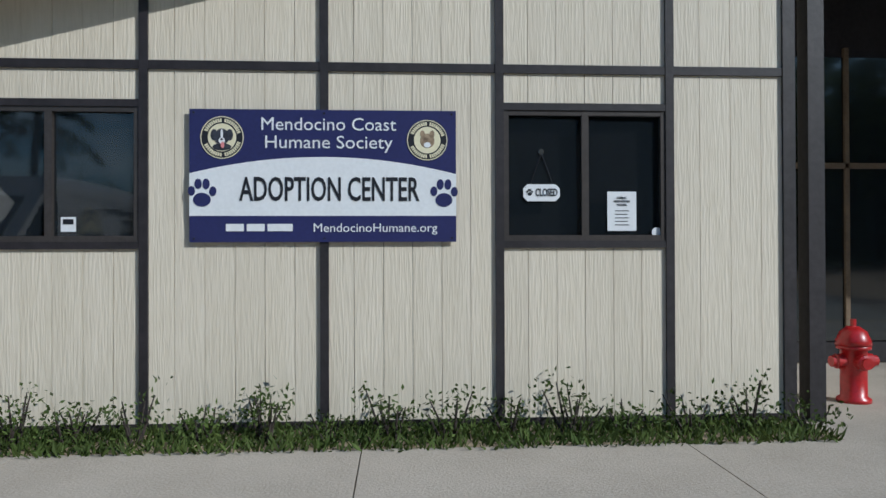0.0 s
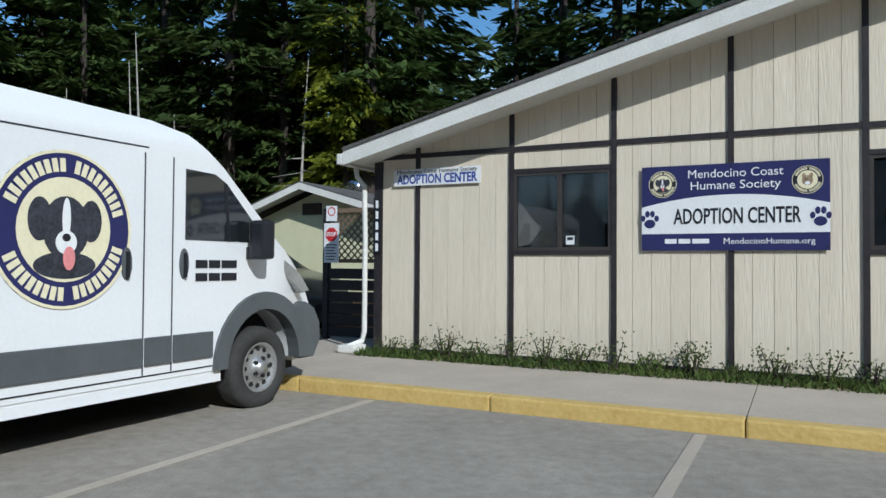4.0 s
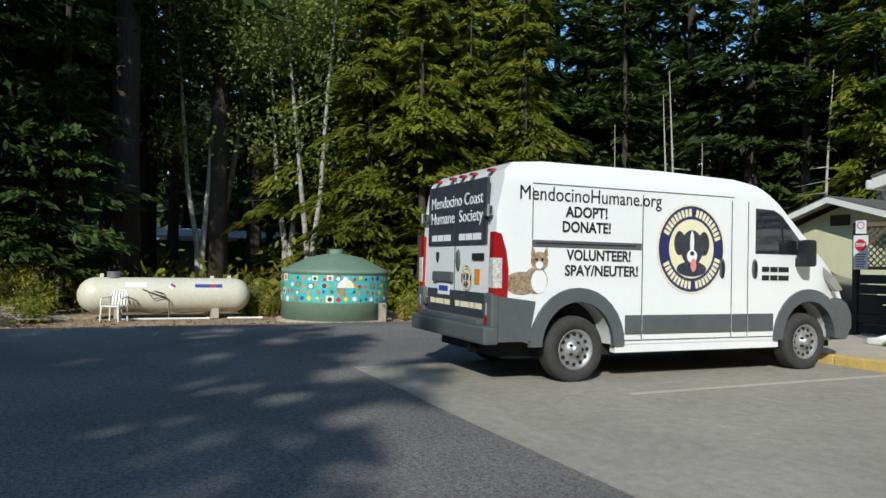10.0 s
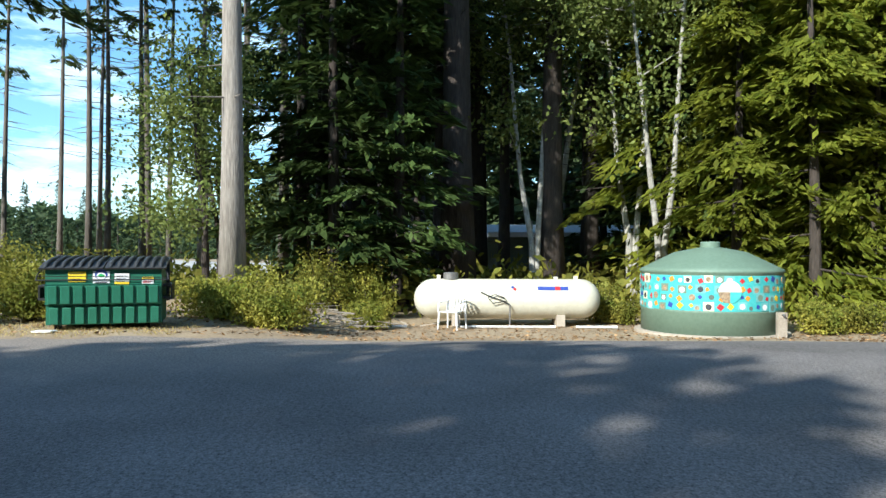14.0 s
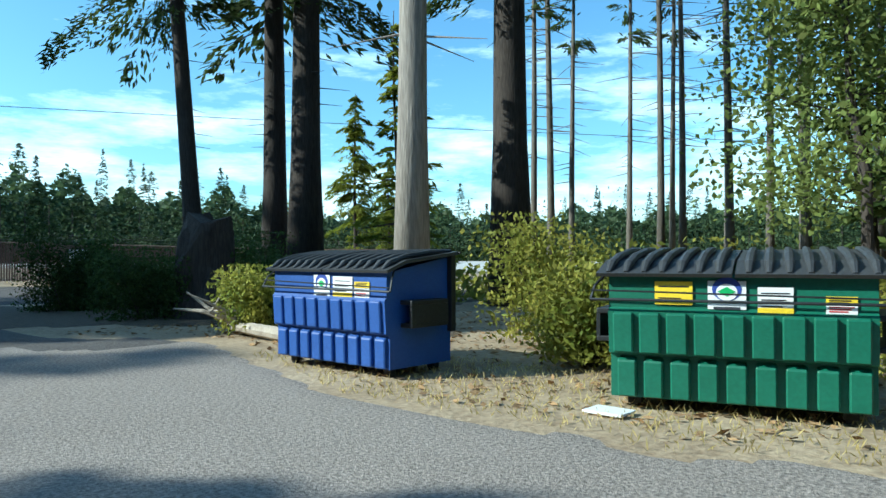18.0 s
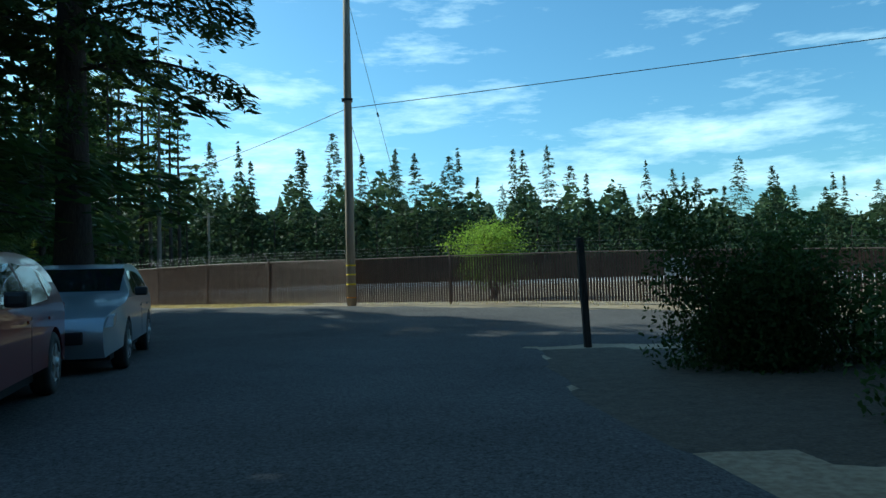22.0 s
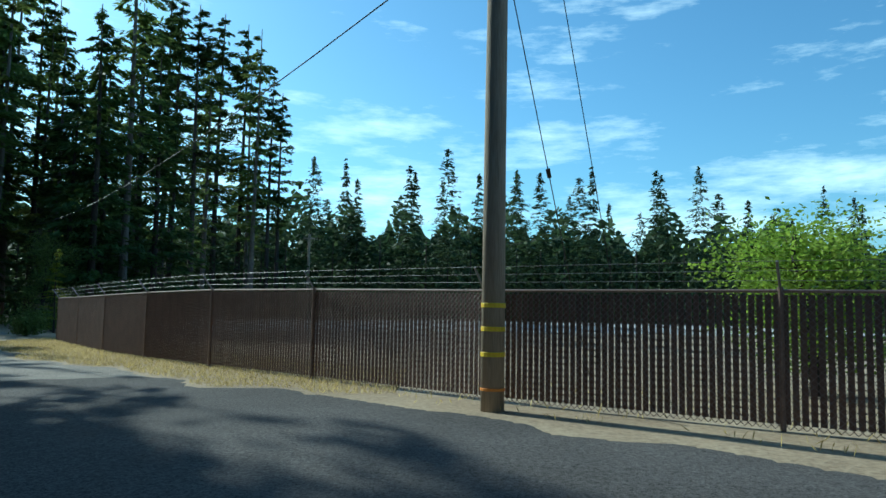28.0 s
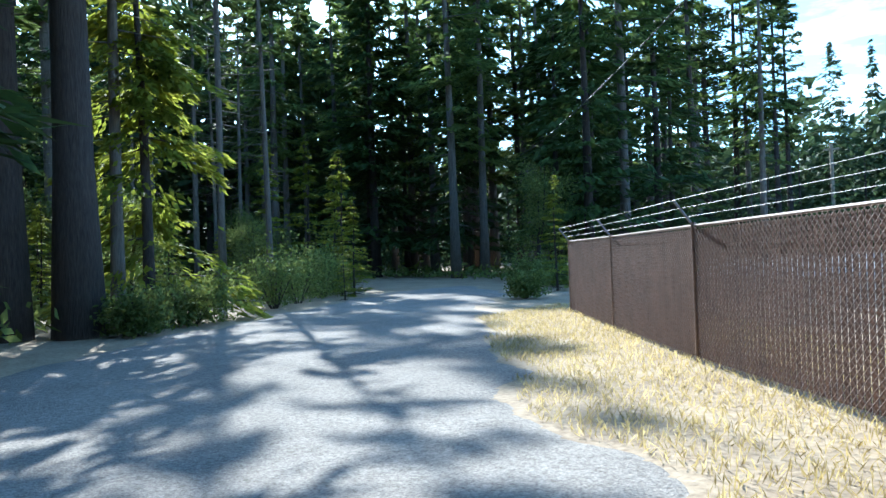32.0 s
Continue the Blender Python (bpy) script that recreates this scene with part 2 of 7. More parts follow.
M["fur"] = mat("brown_tabby_print", (0.13, 0.085, 0.05), 0.6, base2=(0.46, 0.34, 0.22), scale=14, bscale=30)
M["pinkprint"] = mat("pink_print", (0.70, 0.25, 0.25), 0.6)
M["greytint"] = mat("dark_grey_print", (0.035, 0.038, 0.05), 0.5, vary=0.5, scale=10)
M["tank"] = mat("cream_tank_paint", (0.56, 0.53, 0.43), 0.42, base2=(0.66, 0.63, 0.52), scale=1.2, bscale=12)
M["wtank"] = mat("sage_green_tank", (0.13, 0.20, 0.15), 0.55, base2=(0.17, 0.25, 0.19), scale=1.2, bscale=15)
M["teal"] = mat("teal_mural", (0.05, 0.38, 0.40), 0.55, base2=(0.09, 0.48, 0.46), scale=3, bscale=15)
M["paleteal"] = mat("pale_teal_paint", (0.16, 0.44, 0.44), 0.55, vary=0.15)
M["chair"] = mat("white_plastic", (0.75, 0.75, 0.74), 0.45, vary=0.06)
M["dgreen"] = mat("green_dumpster_plastic", (0.010, 0.105, 0.062), 0.5, base2=(0.017, 0.140, 0.085), scale=2.5, bscale=30, bump=0.08)
M["leafgreen"] = mat("green_print", (0.03, 0.36, 0.10), 0.6)
M["dblue"] = mat("blue_dumpster_plastic", (0.016, 0.062, 0.25), 0.5, base2=(0.025, 0.088, 0.33), scale=2.5, bscale=30, bump=0.08)
M["lid"] = mat("black_lid_plastic", (0.045, 0.047, 0.05), 0.5, vary=0.25, scale=4, bump=0.1)
M["darkmetal"] = mat("dark_painted_metal", (0.03, 0.032, 0.035), 0.5, 0.5, vary=0.3)
M["asphalt"] = mat("worn_asphalt", (0.060, 0.055, 0.054), 0.95, base2=(0.31, 0.285, 0.272), scale=24.0, bump=0.6, bscale=62, lo=0.34, hi=0.66, spec=0.12)
blotch(M["asphalt"], 0.28, 0.72, 1.22)
drift(M["asphalt"], (-12.0, -18.5), (5.2, 8.5), (0.44, 0.375, 0.325), 0.7)
M["apron"] = mat("smooth_tan_asphalt", (0.25, 0.225, 0.19), 0.92, base2=(0.38, 0.345, 0.295), scale=9.0, bump=0.25, bscale=90, spec=0.15)
blotch(M["apron"], 0.5, 0.85, 1.12)
M["roadgravel"] = mat("pale_road_gravel", (0.135, 0.120, 0.104), 0.95, base2=(0.415, 0.372, 0.325), scale=20.0, bump=0.7, bscale=55, lo=0.34, hi=0.66, spec=0.12)
blotch(M["roadgravel"], 0.35, 0.75, 1.15)
M["gravel"] = mat("pale_gravel", (0.34, 0.32, 0.29), 0.95, base2=(0.52, 0.50, 0.46), scale=0.4, bump=0.6, bscale=30)
M["dirt"] = mat("dry_dirt_and_leaf_litter", (0.22, 0.155, 0.095), 0.95, base2=(0.43, 0.335, 0.22), scale=0.55, bump=0.8, bscale=16)
M["drygrass"] = leaf_mat("dry_grass", (0.40, 0.31, 0.12), (0.62, 0.50, 0.24), 0.55)
M["grass"] = leaf_mat("green_weeds", (0.05, 0.085, 0.02), (0.11, 0.15, 0.04), 0.3)
M["litter"] = mat("fallen_leaves", (0.20, 0.11, 0.05), 0.9, base2=(0.36, 0.23, 0.11), isl=0.5)
M["bark"] = mat("dark_bark", (0.026, 0.020, 0.017), 0.95, base2=(0.072, 0.056, 0.047), scale=5, bump=1.0, bscale=14, stretch=(3, 3, 0.35), rnd=0.15)
M["midbark"] = mat("grey_brown_bark", (0.075, 0.062, 0.052), 0.95, base2=(0.19, 0.165, 0.14), scale=5, bump=1.0, bscale=16, stretch=(3, 3, 0.3), rnd=0.2)
M["greybark"] = mat("pale_grey_bark", (0.17, 0.148, 0.13), 0.9, base2=(0.36, 0.32, 0.28), scale=5, bump=1.0, bscale=16, stretch=(3, 3, 0.3), rnd=0.1)
M["birchbark"] = mat("white_alder_bark", (0.22, 0.205, 0.18), 0.85, base2=(0.46, 0.44, 0.40), scale=4, bump=0.4, bscale=10)
M["fir"] = leaf_mat("fir_needles", (0.030, 0.058, 0.016), (0.090, 0.130, 0.034))
# lit copy of the fir needles: sunlight is put into the brighter yellow-green
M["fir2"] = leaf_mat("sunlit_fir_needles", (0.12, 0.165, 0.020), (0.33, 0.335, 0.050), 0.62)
M["redwood"] = leaf_mat("redwood_needles", (0.035, 0.065, 0.020), (0.095, 0.125, 0.036))
M["broad"] = leaf_mat("broad_leaves", (0.10, 0.145, 0.034), (0.25, 0.28, 0.085), 0.45)
# needles lightened so their colour holds the backlight and glare at the bend
M["wood"] = leaf_mat("backlit_needles", (0.085, 0.135, 0.034), (0.21, 0.25, 0.070), 0.6)
M["lime"] = leaf_mat("lime_green_leaves", (0.16, 0.26, 0.03), (0.28, 0.36, 0.06), 0.5)
M["bush"] = leaf_mat("bush_leaves", (0.13, 0.17, 0.028), (0.42, 0.37, 0.075), 0.45)
M["far"] = leaf_mat("far_conifer_needles", (0.030, 0.055, 0.026), (0.080, 0.110, 0.045), 0.35)
M["slat"] = mat("brown_fence_slat", (0.165, 0.092, 0.068), 0.6, vary=0.2, scale=6, rnd=0.15, isl=0.15)
M["mesh"] = mat("brown_coated_mesh", (0.20, 0.135, 0.11), 0.5, 0.1, vary=0.3)
M["galv"] = mat("galvanised_wire", (0.20, 0.195, 0.19), 0.55, 0.5, vary=0.25)
M["pole"] = mat("weathered_pole_wood", (0.25, 0.20, 0.15), 0.85, base2=(0.38, 0.32, 0.25), scale=3, bump=0.5, bscale=20, stretch=(4, 4, 0.25))
M["wire"] = mat("black_cable", (0.02, 0.02, 0.02), 0.6)
M["silver"] = mat("silver_blue_car_paint", (0.36, 0.42, 0.47), 0.3, 0.5, vary=0.05, coat=0.7)
M["redcar"] = mat("dark_red_car_paint", (0.17, 0.008, 0.014), 0.3, 0.2, vary=0.1, coat=0.7)
M["blackcar"] = mat("black_car_paint", (0.015, 0.016, 0.018), 0.3, 0.1, vary=0.1, coat=0.7)
M["hutwall"] = mat("pale_yellow_stucco", (0.62, 0.60, 0.40), 0.85, vary=0.08, bump=0.2)
M["lattice"] = mat("brown_lattice_wood", (0.17, 0.12, 0.075), 0.8, vary=0.3)
M["redwoodplank"] = mat("reddish_wood_planter", (0.33, 0.14, 0.06), 0.8, vary=0.25, stretch=(1, 1, 6))
M["deadwood"] = mat("bleached_deadwood", (0.24, 0.20, 0.16), 0.9, base2=(0.44, 0.38, 0.31), scale=4)
M["shedroof"] = mat("pale_metal_roof", (0.80, 0.81, 0.83), 0.5, 0.0, vary=0.1)
M["shedwall"] = mat("shaded_green_wall", (0.10, 0.13, 0.11), 0.8)
M["stoppaint"] = mat("stop_sign_red", (0.50, 0.02, 0.03), 0.5)


# ---- mesh helpers ----
def mesh_ob(name, bm, material, parent=None, label="", smooth=False):
    me = bpy.data.meshes.new(name)
    bm.to_mesh(me)
    bm.free()
    me.materials.append(M[material] if isinstance(material, str) else material)
    if smooth:
        me.shade_smooth()
    ob = new(name, me)
    if parent is not None:
        ob.parent = parent
    if label:
        ob["label"] = label
    return ob


part = mesh_ob


def soft(ob, angle):
    """Smooth shading with the sharper creases kept."""
    ob.data.shade_smooth()
    ob.data.set_sharp_from_angle(angle=radians(angle))
    return ob


def thing(name, m, label, category, group="", kind=""):
    ob = new(name)
    ob.matrix_world = m
    return tagged(ob, label, category, group, kind)


def box(bm, x0, x1, y0, y1, z0, z1, bev=0.0):
    r = bmesh.ops.create_cube(bm, size=1.0, matrix=Matrix.Translation(((x0 + x1) / 2, (y0 + y1) / 2, (z0 + z1) / 2)) @ Matrix.Diagonal((abs(x1 - x0), abs(y1 - y0), abs(z1 - z0), 1)))
    if bev:
        es = {e for v in r["verts"] for e in v.link_edges}
        bmesh.ops.bevel(bm, geom=list(es), offset=bev, segments=2, affect="EDGES", profile=0.6)
    return bm


def B(x0, x1, y0, y1, z0, z1, bev=0.0):
    return box(bmesh.new(), x0, x1, y0, y1, z0, z1, bev)


def prism(pts, axis, a, b, bev=0.0, segs=2):
    """A polygon in the plane across axis, pushed from a to b. pts are the two other coordinates in x, y, z order."""
    bm = bmesh.new()

    def at(p, v):
        q = [p[0], p[1]]
        q.insert("xyz".index(axis), v)
        return bm.verts.new(q)

    lo = [at(p, a) for p in pts]
    hi = [at(p, b) for p in pts]
    bm.faces.new(lo)
    bm.faces.new(hi[::-1])
    for k in range(len(pts)):
        j = (k + 1) % len(pts)
        bm.faces.new((lo[j], lo[k], hi[k], hi[j]))
    bmesh.ops.recalc_face_normals(bm, faces=bm.faces[:])
    if bev:
        bmesh.ops.bevel(bm, geom=bm.edges[:], offset=bev, segments=segs, affect="EDGES", profile=0.6)
    return bm


def cyl(bm, p, q, r0, r1=None, n=12, caps=True):
    p, q = Vector(p), Vector(q)
    r1 = r0 if r1 is None else r1
    d = q - p
    m = Matrix.Translation((p + q) / 2) @ d.to_track_quat("Z", "Y").to_matrix().to_4x4()
    bmesh.ops.create_cone(bm, cap_ends=caps, segments=n, radius1=r0, radius2=r1, depth=d.length, matrix=m)
    return bm


def C(p, q, r0, r1=None, n=12):
    return cyl(bmesh.new(), p, q, r0, r1, n)


def tube(points, radii, n=8):
    """A smooth tapered tube through points."""
    bm = bmesh.new()
    rings = []
    pts = [Vector(p) for p in points]
    for k, p in enumerate(pts):
        d = (pts[min(k + 1, len(pts) - 1)] - pts[max(k - 1, 0)]).normalized()
        a = d.orthogonal().normalized() if k == 0 else (a - d * a.dot(d)).normalized()
        b = d.cross(a)
        rings.append([bm.verts.new(p + (a * math.cos(t) + b * math.sin(t)) * radii[k]) for t in [2 * math.pi * i / n for i in range(n)]])
    for r, s in zip(rings, rings[1:]):
        for i in range(n):
            bm.faces.new((r[i], r[(i + 1) % n], s[(i + 1) % n], s[i]))
    bm.faces.new(rings[0][::-1])
    bm.faces.new(rings[-1])
    return bm


def lathe(prof, n=32, axis="z"):
    """Turns a profile of (radius, height) round an axis."""
    bm = bmesh.new()
    rings = []
    for r, h in prof:
        ring = []
        for i in range(n):
            t = 2 * math.pi * i / n
            c, s = r * math.cos(t), r * math.sin(t)
            ring.append(bm.verts.new({"z": (c, s, h), "x": (h, c, s), "y": (s, h, c)}[axis]))
        rings.append(ring)
    for a, b in zip(rings, rings[1:]):
        for i in range(n):
            bm.faces.new((a[i], a[(i + 1) % n], b[(i + 1) % n], b[i]))
    ring_only = prof[0] == prof[-1]
    if prof[0][0] > 1e-4 and not ring_only:
        bm.faces.new(rings[0][::-1])
    if prof[-1][0] > 1e-4 and not ring_only:
        bm.faces.new(rings[-1])
    bmesh.ops.remove_doubles(bm, verts=bm.verts[:], dist=1e-5)
    bmesh.ops.recalc_face_normals(bm, faces=bm.faces[:])
    return bm


def lettering(text, size, m, material, parent, name="lettering", depth=0.002, width=None, bold=0.0, shear=0.0):
    """Words in the built-in font as a thin mesh. The words lie in x, z of the matrix m, facing its -y."""
    cu = bpy.data.curves.new(name, "FONT")
    cu.body, cu.size, cu.extrude, cu.offset, cu.shear = text, size, depth, bold, shear
    cu.align_x, cu.align_y = "CENTER", "CENTER"
    cu.resolution_u = 3
    tmp = new(name, cu)
    deps = bpy.context.evaluated_depsgraph_get()
    me = bpy.data.meshes.new_from_object(tmp.evaluated_get(deps))
    bpy.data.objects.remove(tmp)
    xs = [v.co.x for v in me.vertices] or [0, 1]
    k = width / max(1e-6, max(xs) - min(xs)) if width else 1.0
    me.transform(Matrix.Rotation(radians(90), 4, "X") @ Matrix.Diagonal((k, 1, 1, 1)))
    me.transform(m)
    me.materials.clear()
    me.materials.append(M[material])
    ob = new(name, me)
    ob.parent = parent
    return ob


def bars(widths, height, m, material, parent, gap=0.4):
    """Plain bars in a row where writing stands that is not spelt out."""
    total = sum(widths) + gap * height * (len(widths) - 1)
    x = -total / 2
    for w in widths:
        bm = B(x, x + w, -0.002, 0.002, -height / 2, height / 2)
        bm.transform(m)
        part("bar", bm, material, parent)
        x += w + gap * height


def quads(name, co, material, parent=None, label=""):
    """Many loose four-cornered leaves: co has the shape (n, 4, 3)."""
    n = len(co)
    me = bpy.data.meshes.new(name)
    me.vertices.add(4 * n)
    me.vertices.foreach_set("co", np.asarray(co, np.float32).ravel())
    me.loops.add(4 * n)
    me.loops.foreach_set("vertex_index", np.arange(4 * n, dtype=np.int32))
    me.polygons.add(n)
    me.polygons.foreach_set("loop_start", np.arange(0, 4 * n, 4, dtype=np.int32))
    me.update(calc_edges=True)
    me.materials.append(M[material])
    ob = new(name, me)
    if parent is not None:
        ob.parent = parent
    if label:
        ob["label"] = label
    return ob


def unit(v):
    return v / np.maximum(np.linalg.norm(v, axis=-1, keepdims=True), 1e-9)


def kites(cen, along, normal, length, width):
    """Leaf sprays: kite shapes at cen, pointing along, facing normal."""
    along = unit(along)
    side = unit(np.cross(along, normal))
    L, W = np.reshape(length, (-1, 1)), np.reshape(width, (-1, 1))
    return np.stack([cen - along * L * 0.5, cen + side * W * 0.5 - along * L * 0.05, cen + along * L * 0.5, cen - side * W * 0.5 - along * L * 0.05], 1)


def S(v):
    v = min(1.0, max(0.0, v))
    return v * v * (3 - 2 * v)


# ---- ground ----
def gz(x, y):
    """The height of the ground."""
    z = -0.5 * S((-9 - x) / 8) * S((y + 16.5) / 4)
    z += 0.3 * S((-37 - y) / 8) * (1 - 0.6 * S((x + 9) / 15))
    return z


def sheet(name, xs, ys, lift, material, inside=None, rough=0.0):
    bm = bmesh.new()
    grid = {}
    for i, x in enumerate(xs):
        for j, y in enumerate(ys):
            z = gz(x, y) + lift + rough * (noise.noise((x * 0.6, y * 0.6, 3.1)) + 0.5 * noise.noise((x * 1.7, y * 1.7, 5.0)))
            grid[i, j] = (x, y, z)
    made = {}

    def v(i, j):
        if (i, j) not in made:
            made[i, j] = bm.verts.new(grid[i, j])
        return made[i, j]

    for i in range(len(xs) - 1):
        for j in range(len(ys) - 1):
            if inside is None or inside((xs[i] + xs[i + 1]) / 2, (ys[j] + ys[j + 1]) / 2):
                bm.faces.new((v(i, j), v(i + 1, j), v(i + 1, j + 1), v(i, j + 1)))
    if inside is not None:
        # the edge runs out unevenly and sinks into the ground
        edge = {}
        for e in bm.edges:
            if e.is_boundary:
                for a, b in ((e.verts[0], e.verts[1]), (e.verts[1], e.verts[0])):
                    edge.setdefault(a, []).append(b)
        for _ in range(3):
            new_co = {a: (a.co + sum((b.co for b in bs), Vector())) / (1 + len(bs)) for a, bs in edge.items() if a.co.y < -2.4 or a.co.x < -4.2}
            for a, co in new_co.items():
                a.co.x, a.co.y = co.x, co.y
        for a in edge:
            if a.co.y < -2.4 or a.co.x < -4.2:
                a.co.z -= 0.04
    return mesh_ob(name, bm, material, smooth=True)


def steps(fine0, fine1, step, far):
    a = [-far, -far * 0.5, fine0 - 60, fine0 - 25, fine0 - 10, fine0 - 4]
    n = int((fine1 - fine0) / step)
    a += [fine0 + k * (fine1 - fine0) / n for k in range(n + 1)]
    return a + [fine1 + 4, fine1 + 10, fine1 + 25, fine1 + 60, far * 0.5, far]


tagged(sheet("ground", steps(-40, 30, 1.0, 900), steps(-85, 25, 1.0, 900), -0.02, "dirt", rough=0.006), "brown forest floor of dry dirt, needles and leaf litter", "ground", kind="structure")

LOT = [(16, -2.15), (-4.0, -2.15), (-4.3, 1.5), (-8.5, 4.5), (-12.5, -1.0), (-13.5, -5.0), (-13.5, -9.0), (-12.5, -14.0), (-11.3, -17.2), (-11.2, -20.0), (-12.6, -24.0), (-11.2, -26.5), (-11.2, -30.0), (-12.2, -35.5), (-19.0, -33.0),
       (-24.0, -27.0), (-27.0, -30.0), (-21.4, -37.0), (-15.0, -42.4), (-11.7, -44.0), (-8.3, -46.6), (-4.85, -49.6), (-1.0, -53.0), (1.9, -55.9), (5.4, -60.5), (7.7, -63.7), (11.7, -71.5), (20.0, -78.0), (29.0, -81.5), (29.0, -77.0), (22.0, -72.5),
       (15.2, -68.3), (12.65, -61.6), (11.1, -58.3), (9.0, -54.3), (4.5, -48.0), (0.0, -43.0), (-3.2, -41.0), (-5.0, -38.6), (-3.4, -36.0), (-2.5, -32.0), (3.0, -26.0), (16.0, -21.0)]


def in_poly(x, y, poly):
    c = False
    for k in range(len(poly)):
        (x0, y0), (x1, y1) = poly[k - 1], poly[k]
        if (y0 > y) != (y1 > y) and x < (x1 - x0) * (y - y0) / (y1 - y0) + x0:
            c = not c
    return c


def in_lot(x, y):
    w = 0.45 * noise.noise((x * 0.7, y * 0.7, 0)) + 0.12 * noise.noise((x * 2, y * 2, 0))
    return in_poly(x + w, y + (w if y < -2.6 else 0), LOT)


xs = [-30 + 0.25 * k for k in range(int(46 / 0.25) + 1)]
ys = [-82 + 0.25 * k for k in range(int(87 / 0.25))]
ys = [y for y in ys if y < -2.2] + [-2.15] + [y for y in ys if y > -2.1]
tagged(sheet("yard", [-95 + 2.5 * k for k in range(48)], [-132 + 2.5 * k for k in range(48)], 0.0, "gravel", lambda x, y: (y < -79 or x < -40) and (x + 6.45) * 0.70 + (y + 50.05) * 0.714 < -4 and x < 0.75 * (-y) - 50 + 6 and (x + 12) ** 2 + (y + 26) ** 2 < 100 ** 2), "pale sunlit gravel yard behind the fence", "yard", kind="structure")
tagged(sheet("road", xs, ys, 0.0, "asphalt", in_lot, rough=0.004), "worn grey asphalt and gravel parking lot and road", "road", kind="structure")


# asphalt darkened to carry the tree shade over the drive
M["driveway"] = mat("shade_darkened_asphalt", (0.030, 0.028, 0.028), 0.95, base2=(0.175, 0.160, 0.152), scale=24.0, bump=0.6, bscale=62, lo=0.34, hi=0.66, spec=0.12)
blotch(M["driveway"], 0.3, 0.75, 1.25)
# litter colour taken darker than the dirt to hold the redwoods' shade
M["litter_shade"] = mat("shade_darkened_litter", (0.040, 0.030, 0.020), 0.95, base2=(0.125, 0.092, 0.060), scale=6.0, bump=0.8, bscale=30)
tagged(sheet("needle_litter", [-30 + 0.5 * k for k in range(42)], [-37 + 0.5 * k for k in range(25)], -0.008, "litter_shade", lambda x, y: (x + 17) ** 2 / 60 + (y + 31) ** 2 / 30 < 1 + 0.35 * noise.noise((x * 0.5, y * 0.5, 1)) and not in_poly(x - 0.6, y, LOT), rough=0.01), "needle litter under the redwoods, darkened for their shade", "ground", kind="structure")
# sheet that puts the drive's shade into the ground colour
tagged(sheet("driveway", xs, ys, 0.007, "driveway", lambda x, y: y < -25.2 - 0.12 * (x + 9) + 1.4 * noise.noise((x * 0.4, y * 0.4, 3)) and y > -56 and in_lot(x, y), rough=0.005), "asphalt of the drive, darkened for the trees' shade", "road", kind="structure")
tagged(sheet("forest_road", xs, ys, 0.012, "roadgravel", lambda x, y: y < -50.5 + 0.35 * (x + 4) + 1.2 * noise.noise((x * 0.35, y * 0.35, 7)) and in_lot(x, y), rough=0.006), "pale gravel forest road in dappled sun", "road", kind="structure")


# ---- adoption centre ----
X0, X1, ZB = -3.11, 4.56, 0.16          # the front wall's ends and foot
RAIL, SILL, HEAD = 2.66, 1.45, 2.37
BATTENS = [-2.49, -1.22, 0.0, 1.22, 2.44, 3.66]


def rake(x):
    """The underside of the roof at the front wall."""
    return 3.385 + 0.25 * x


adoption = thing("adoption_center", pose(0, 0, 0), "cream board-sided building with dark battens and a low gable roof", "building")
# near-black backing, painted as the shade between the boards
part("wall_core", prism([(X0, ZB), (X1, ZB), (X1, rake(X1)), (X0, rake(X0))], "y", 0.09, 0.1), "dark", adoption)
# side walls and back, with the two openings cut out of the front as recesses
part("side_wall", B(X0 + 0.0, X0 + 0.1, 0.1, 11, ZB, rake(X0)), "siding", adoption)
part("side_wall", B(X1 - 0.1, X1, 0.1, 11, ZB, rake(X1)), "siding", adoption)
WINDOWS = [(-1.19, -0.03), (2.47, 3.63)]


def board(x0, x1, z0, z1a, z1b):
    bm = prism([(x0, z0), (x1, z0), (x1, z1b), (x0, z1a)], "y", 0.0, 0.05)
    part("siding_board", bm, "siding", adoption)


cols = [X0] + BATTENS + [X1]
for a, b in zip(cols, cols[1:]):
    n = max(1, round((b - a) / 0.2033))
    for k in range(n):
        xa, xb = a + (b - a) * k / n + 0.0019, a + (b - a) * (k + 1) / n - 0.0019
        spans = [(ZB + 0.02, SILL - 0.03), (SILL - 0.03, HEAD + 0.03), (HEAD + 0.03, RAIL)]
        windowed = any(w0 - 0.1 < (xa + xb) / 2 < w1 + 0.1 for w0, w1 in WINDOWS)
        if windowed:
            board(xa, xb, ZB + 0.02, SILL - 0.03, SILL - 0.03)
            board(xa, xb, HEAD + 0.03, RAIL, RAIL)
        else:
            board(xa, xb, ZB + 0.02, RAIL, RAIL)
        if rake(xa) > RAIL + 0.05:
            board(xa, xb, RAIL + 0.002, rake(xa), rake(xb))
for x in BATTENS:
    top = rake(x)
    part("batten", B(x - 0.03, x + 0.03, -0.022, 0.0, ZB, top), "trim", adoption)
part("corner_board", B(X0 - 0.02, X0 + 0.1, -0.024, 0.0, ZB, rake(X0)), "trim", adoption)
part("corner_board", B(X1 - 0.07, X1 + 0.02, -0.024, 0.0, ZB, rake(X1)), "trim", adoption)
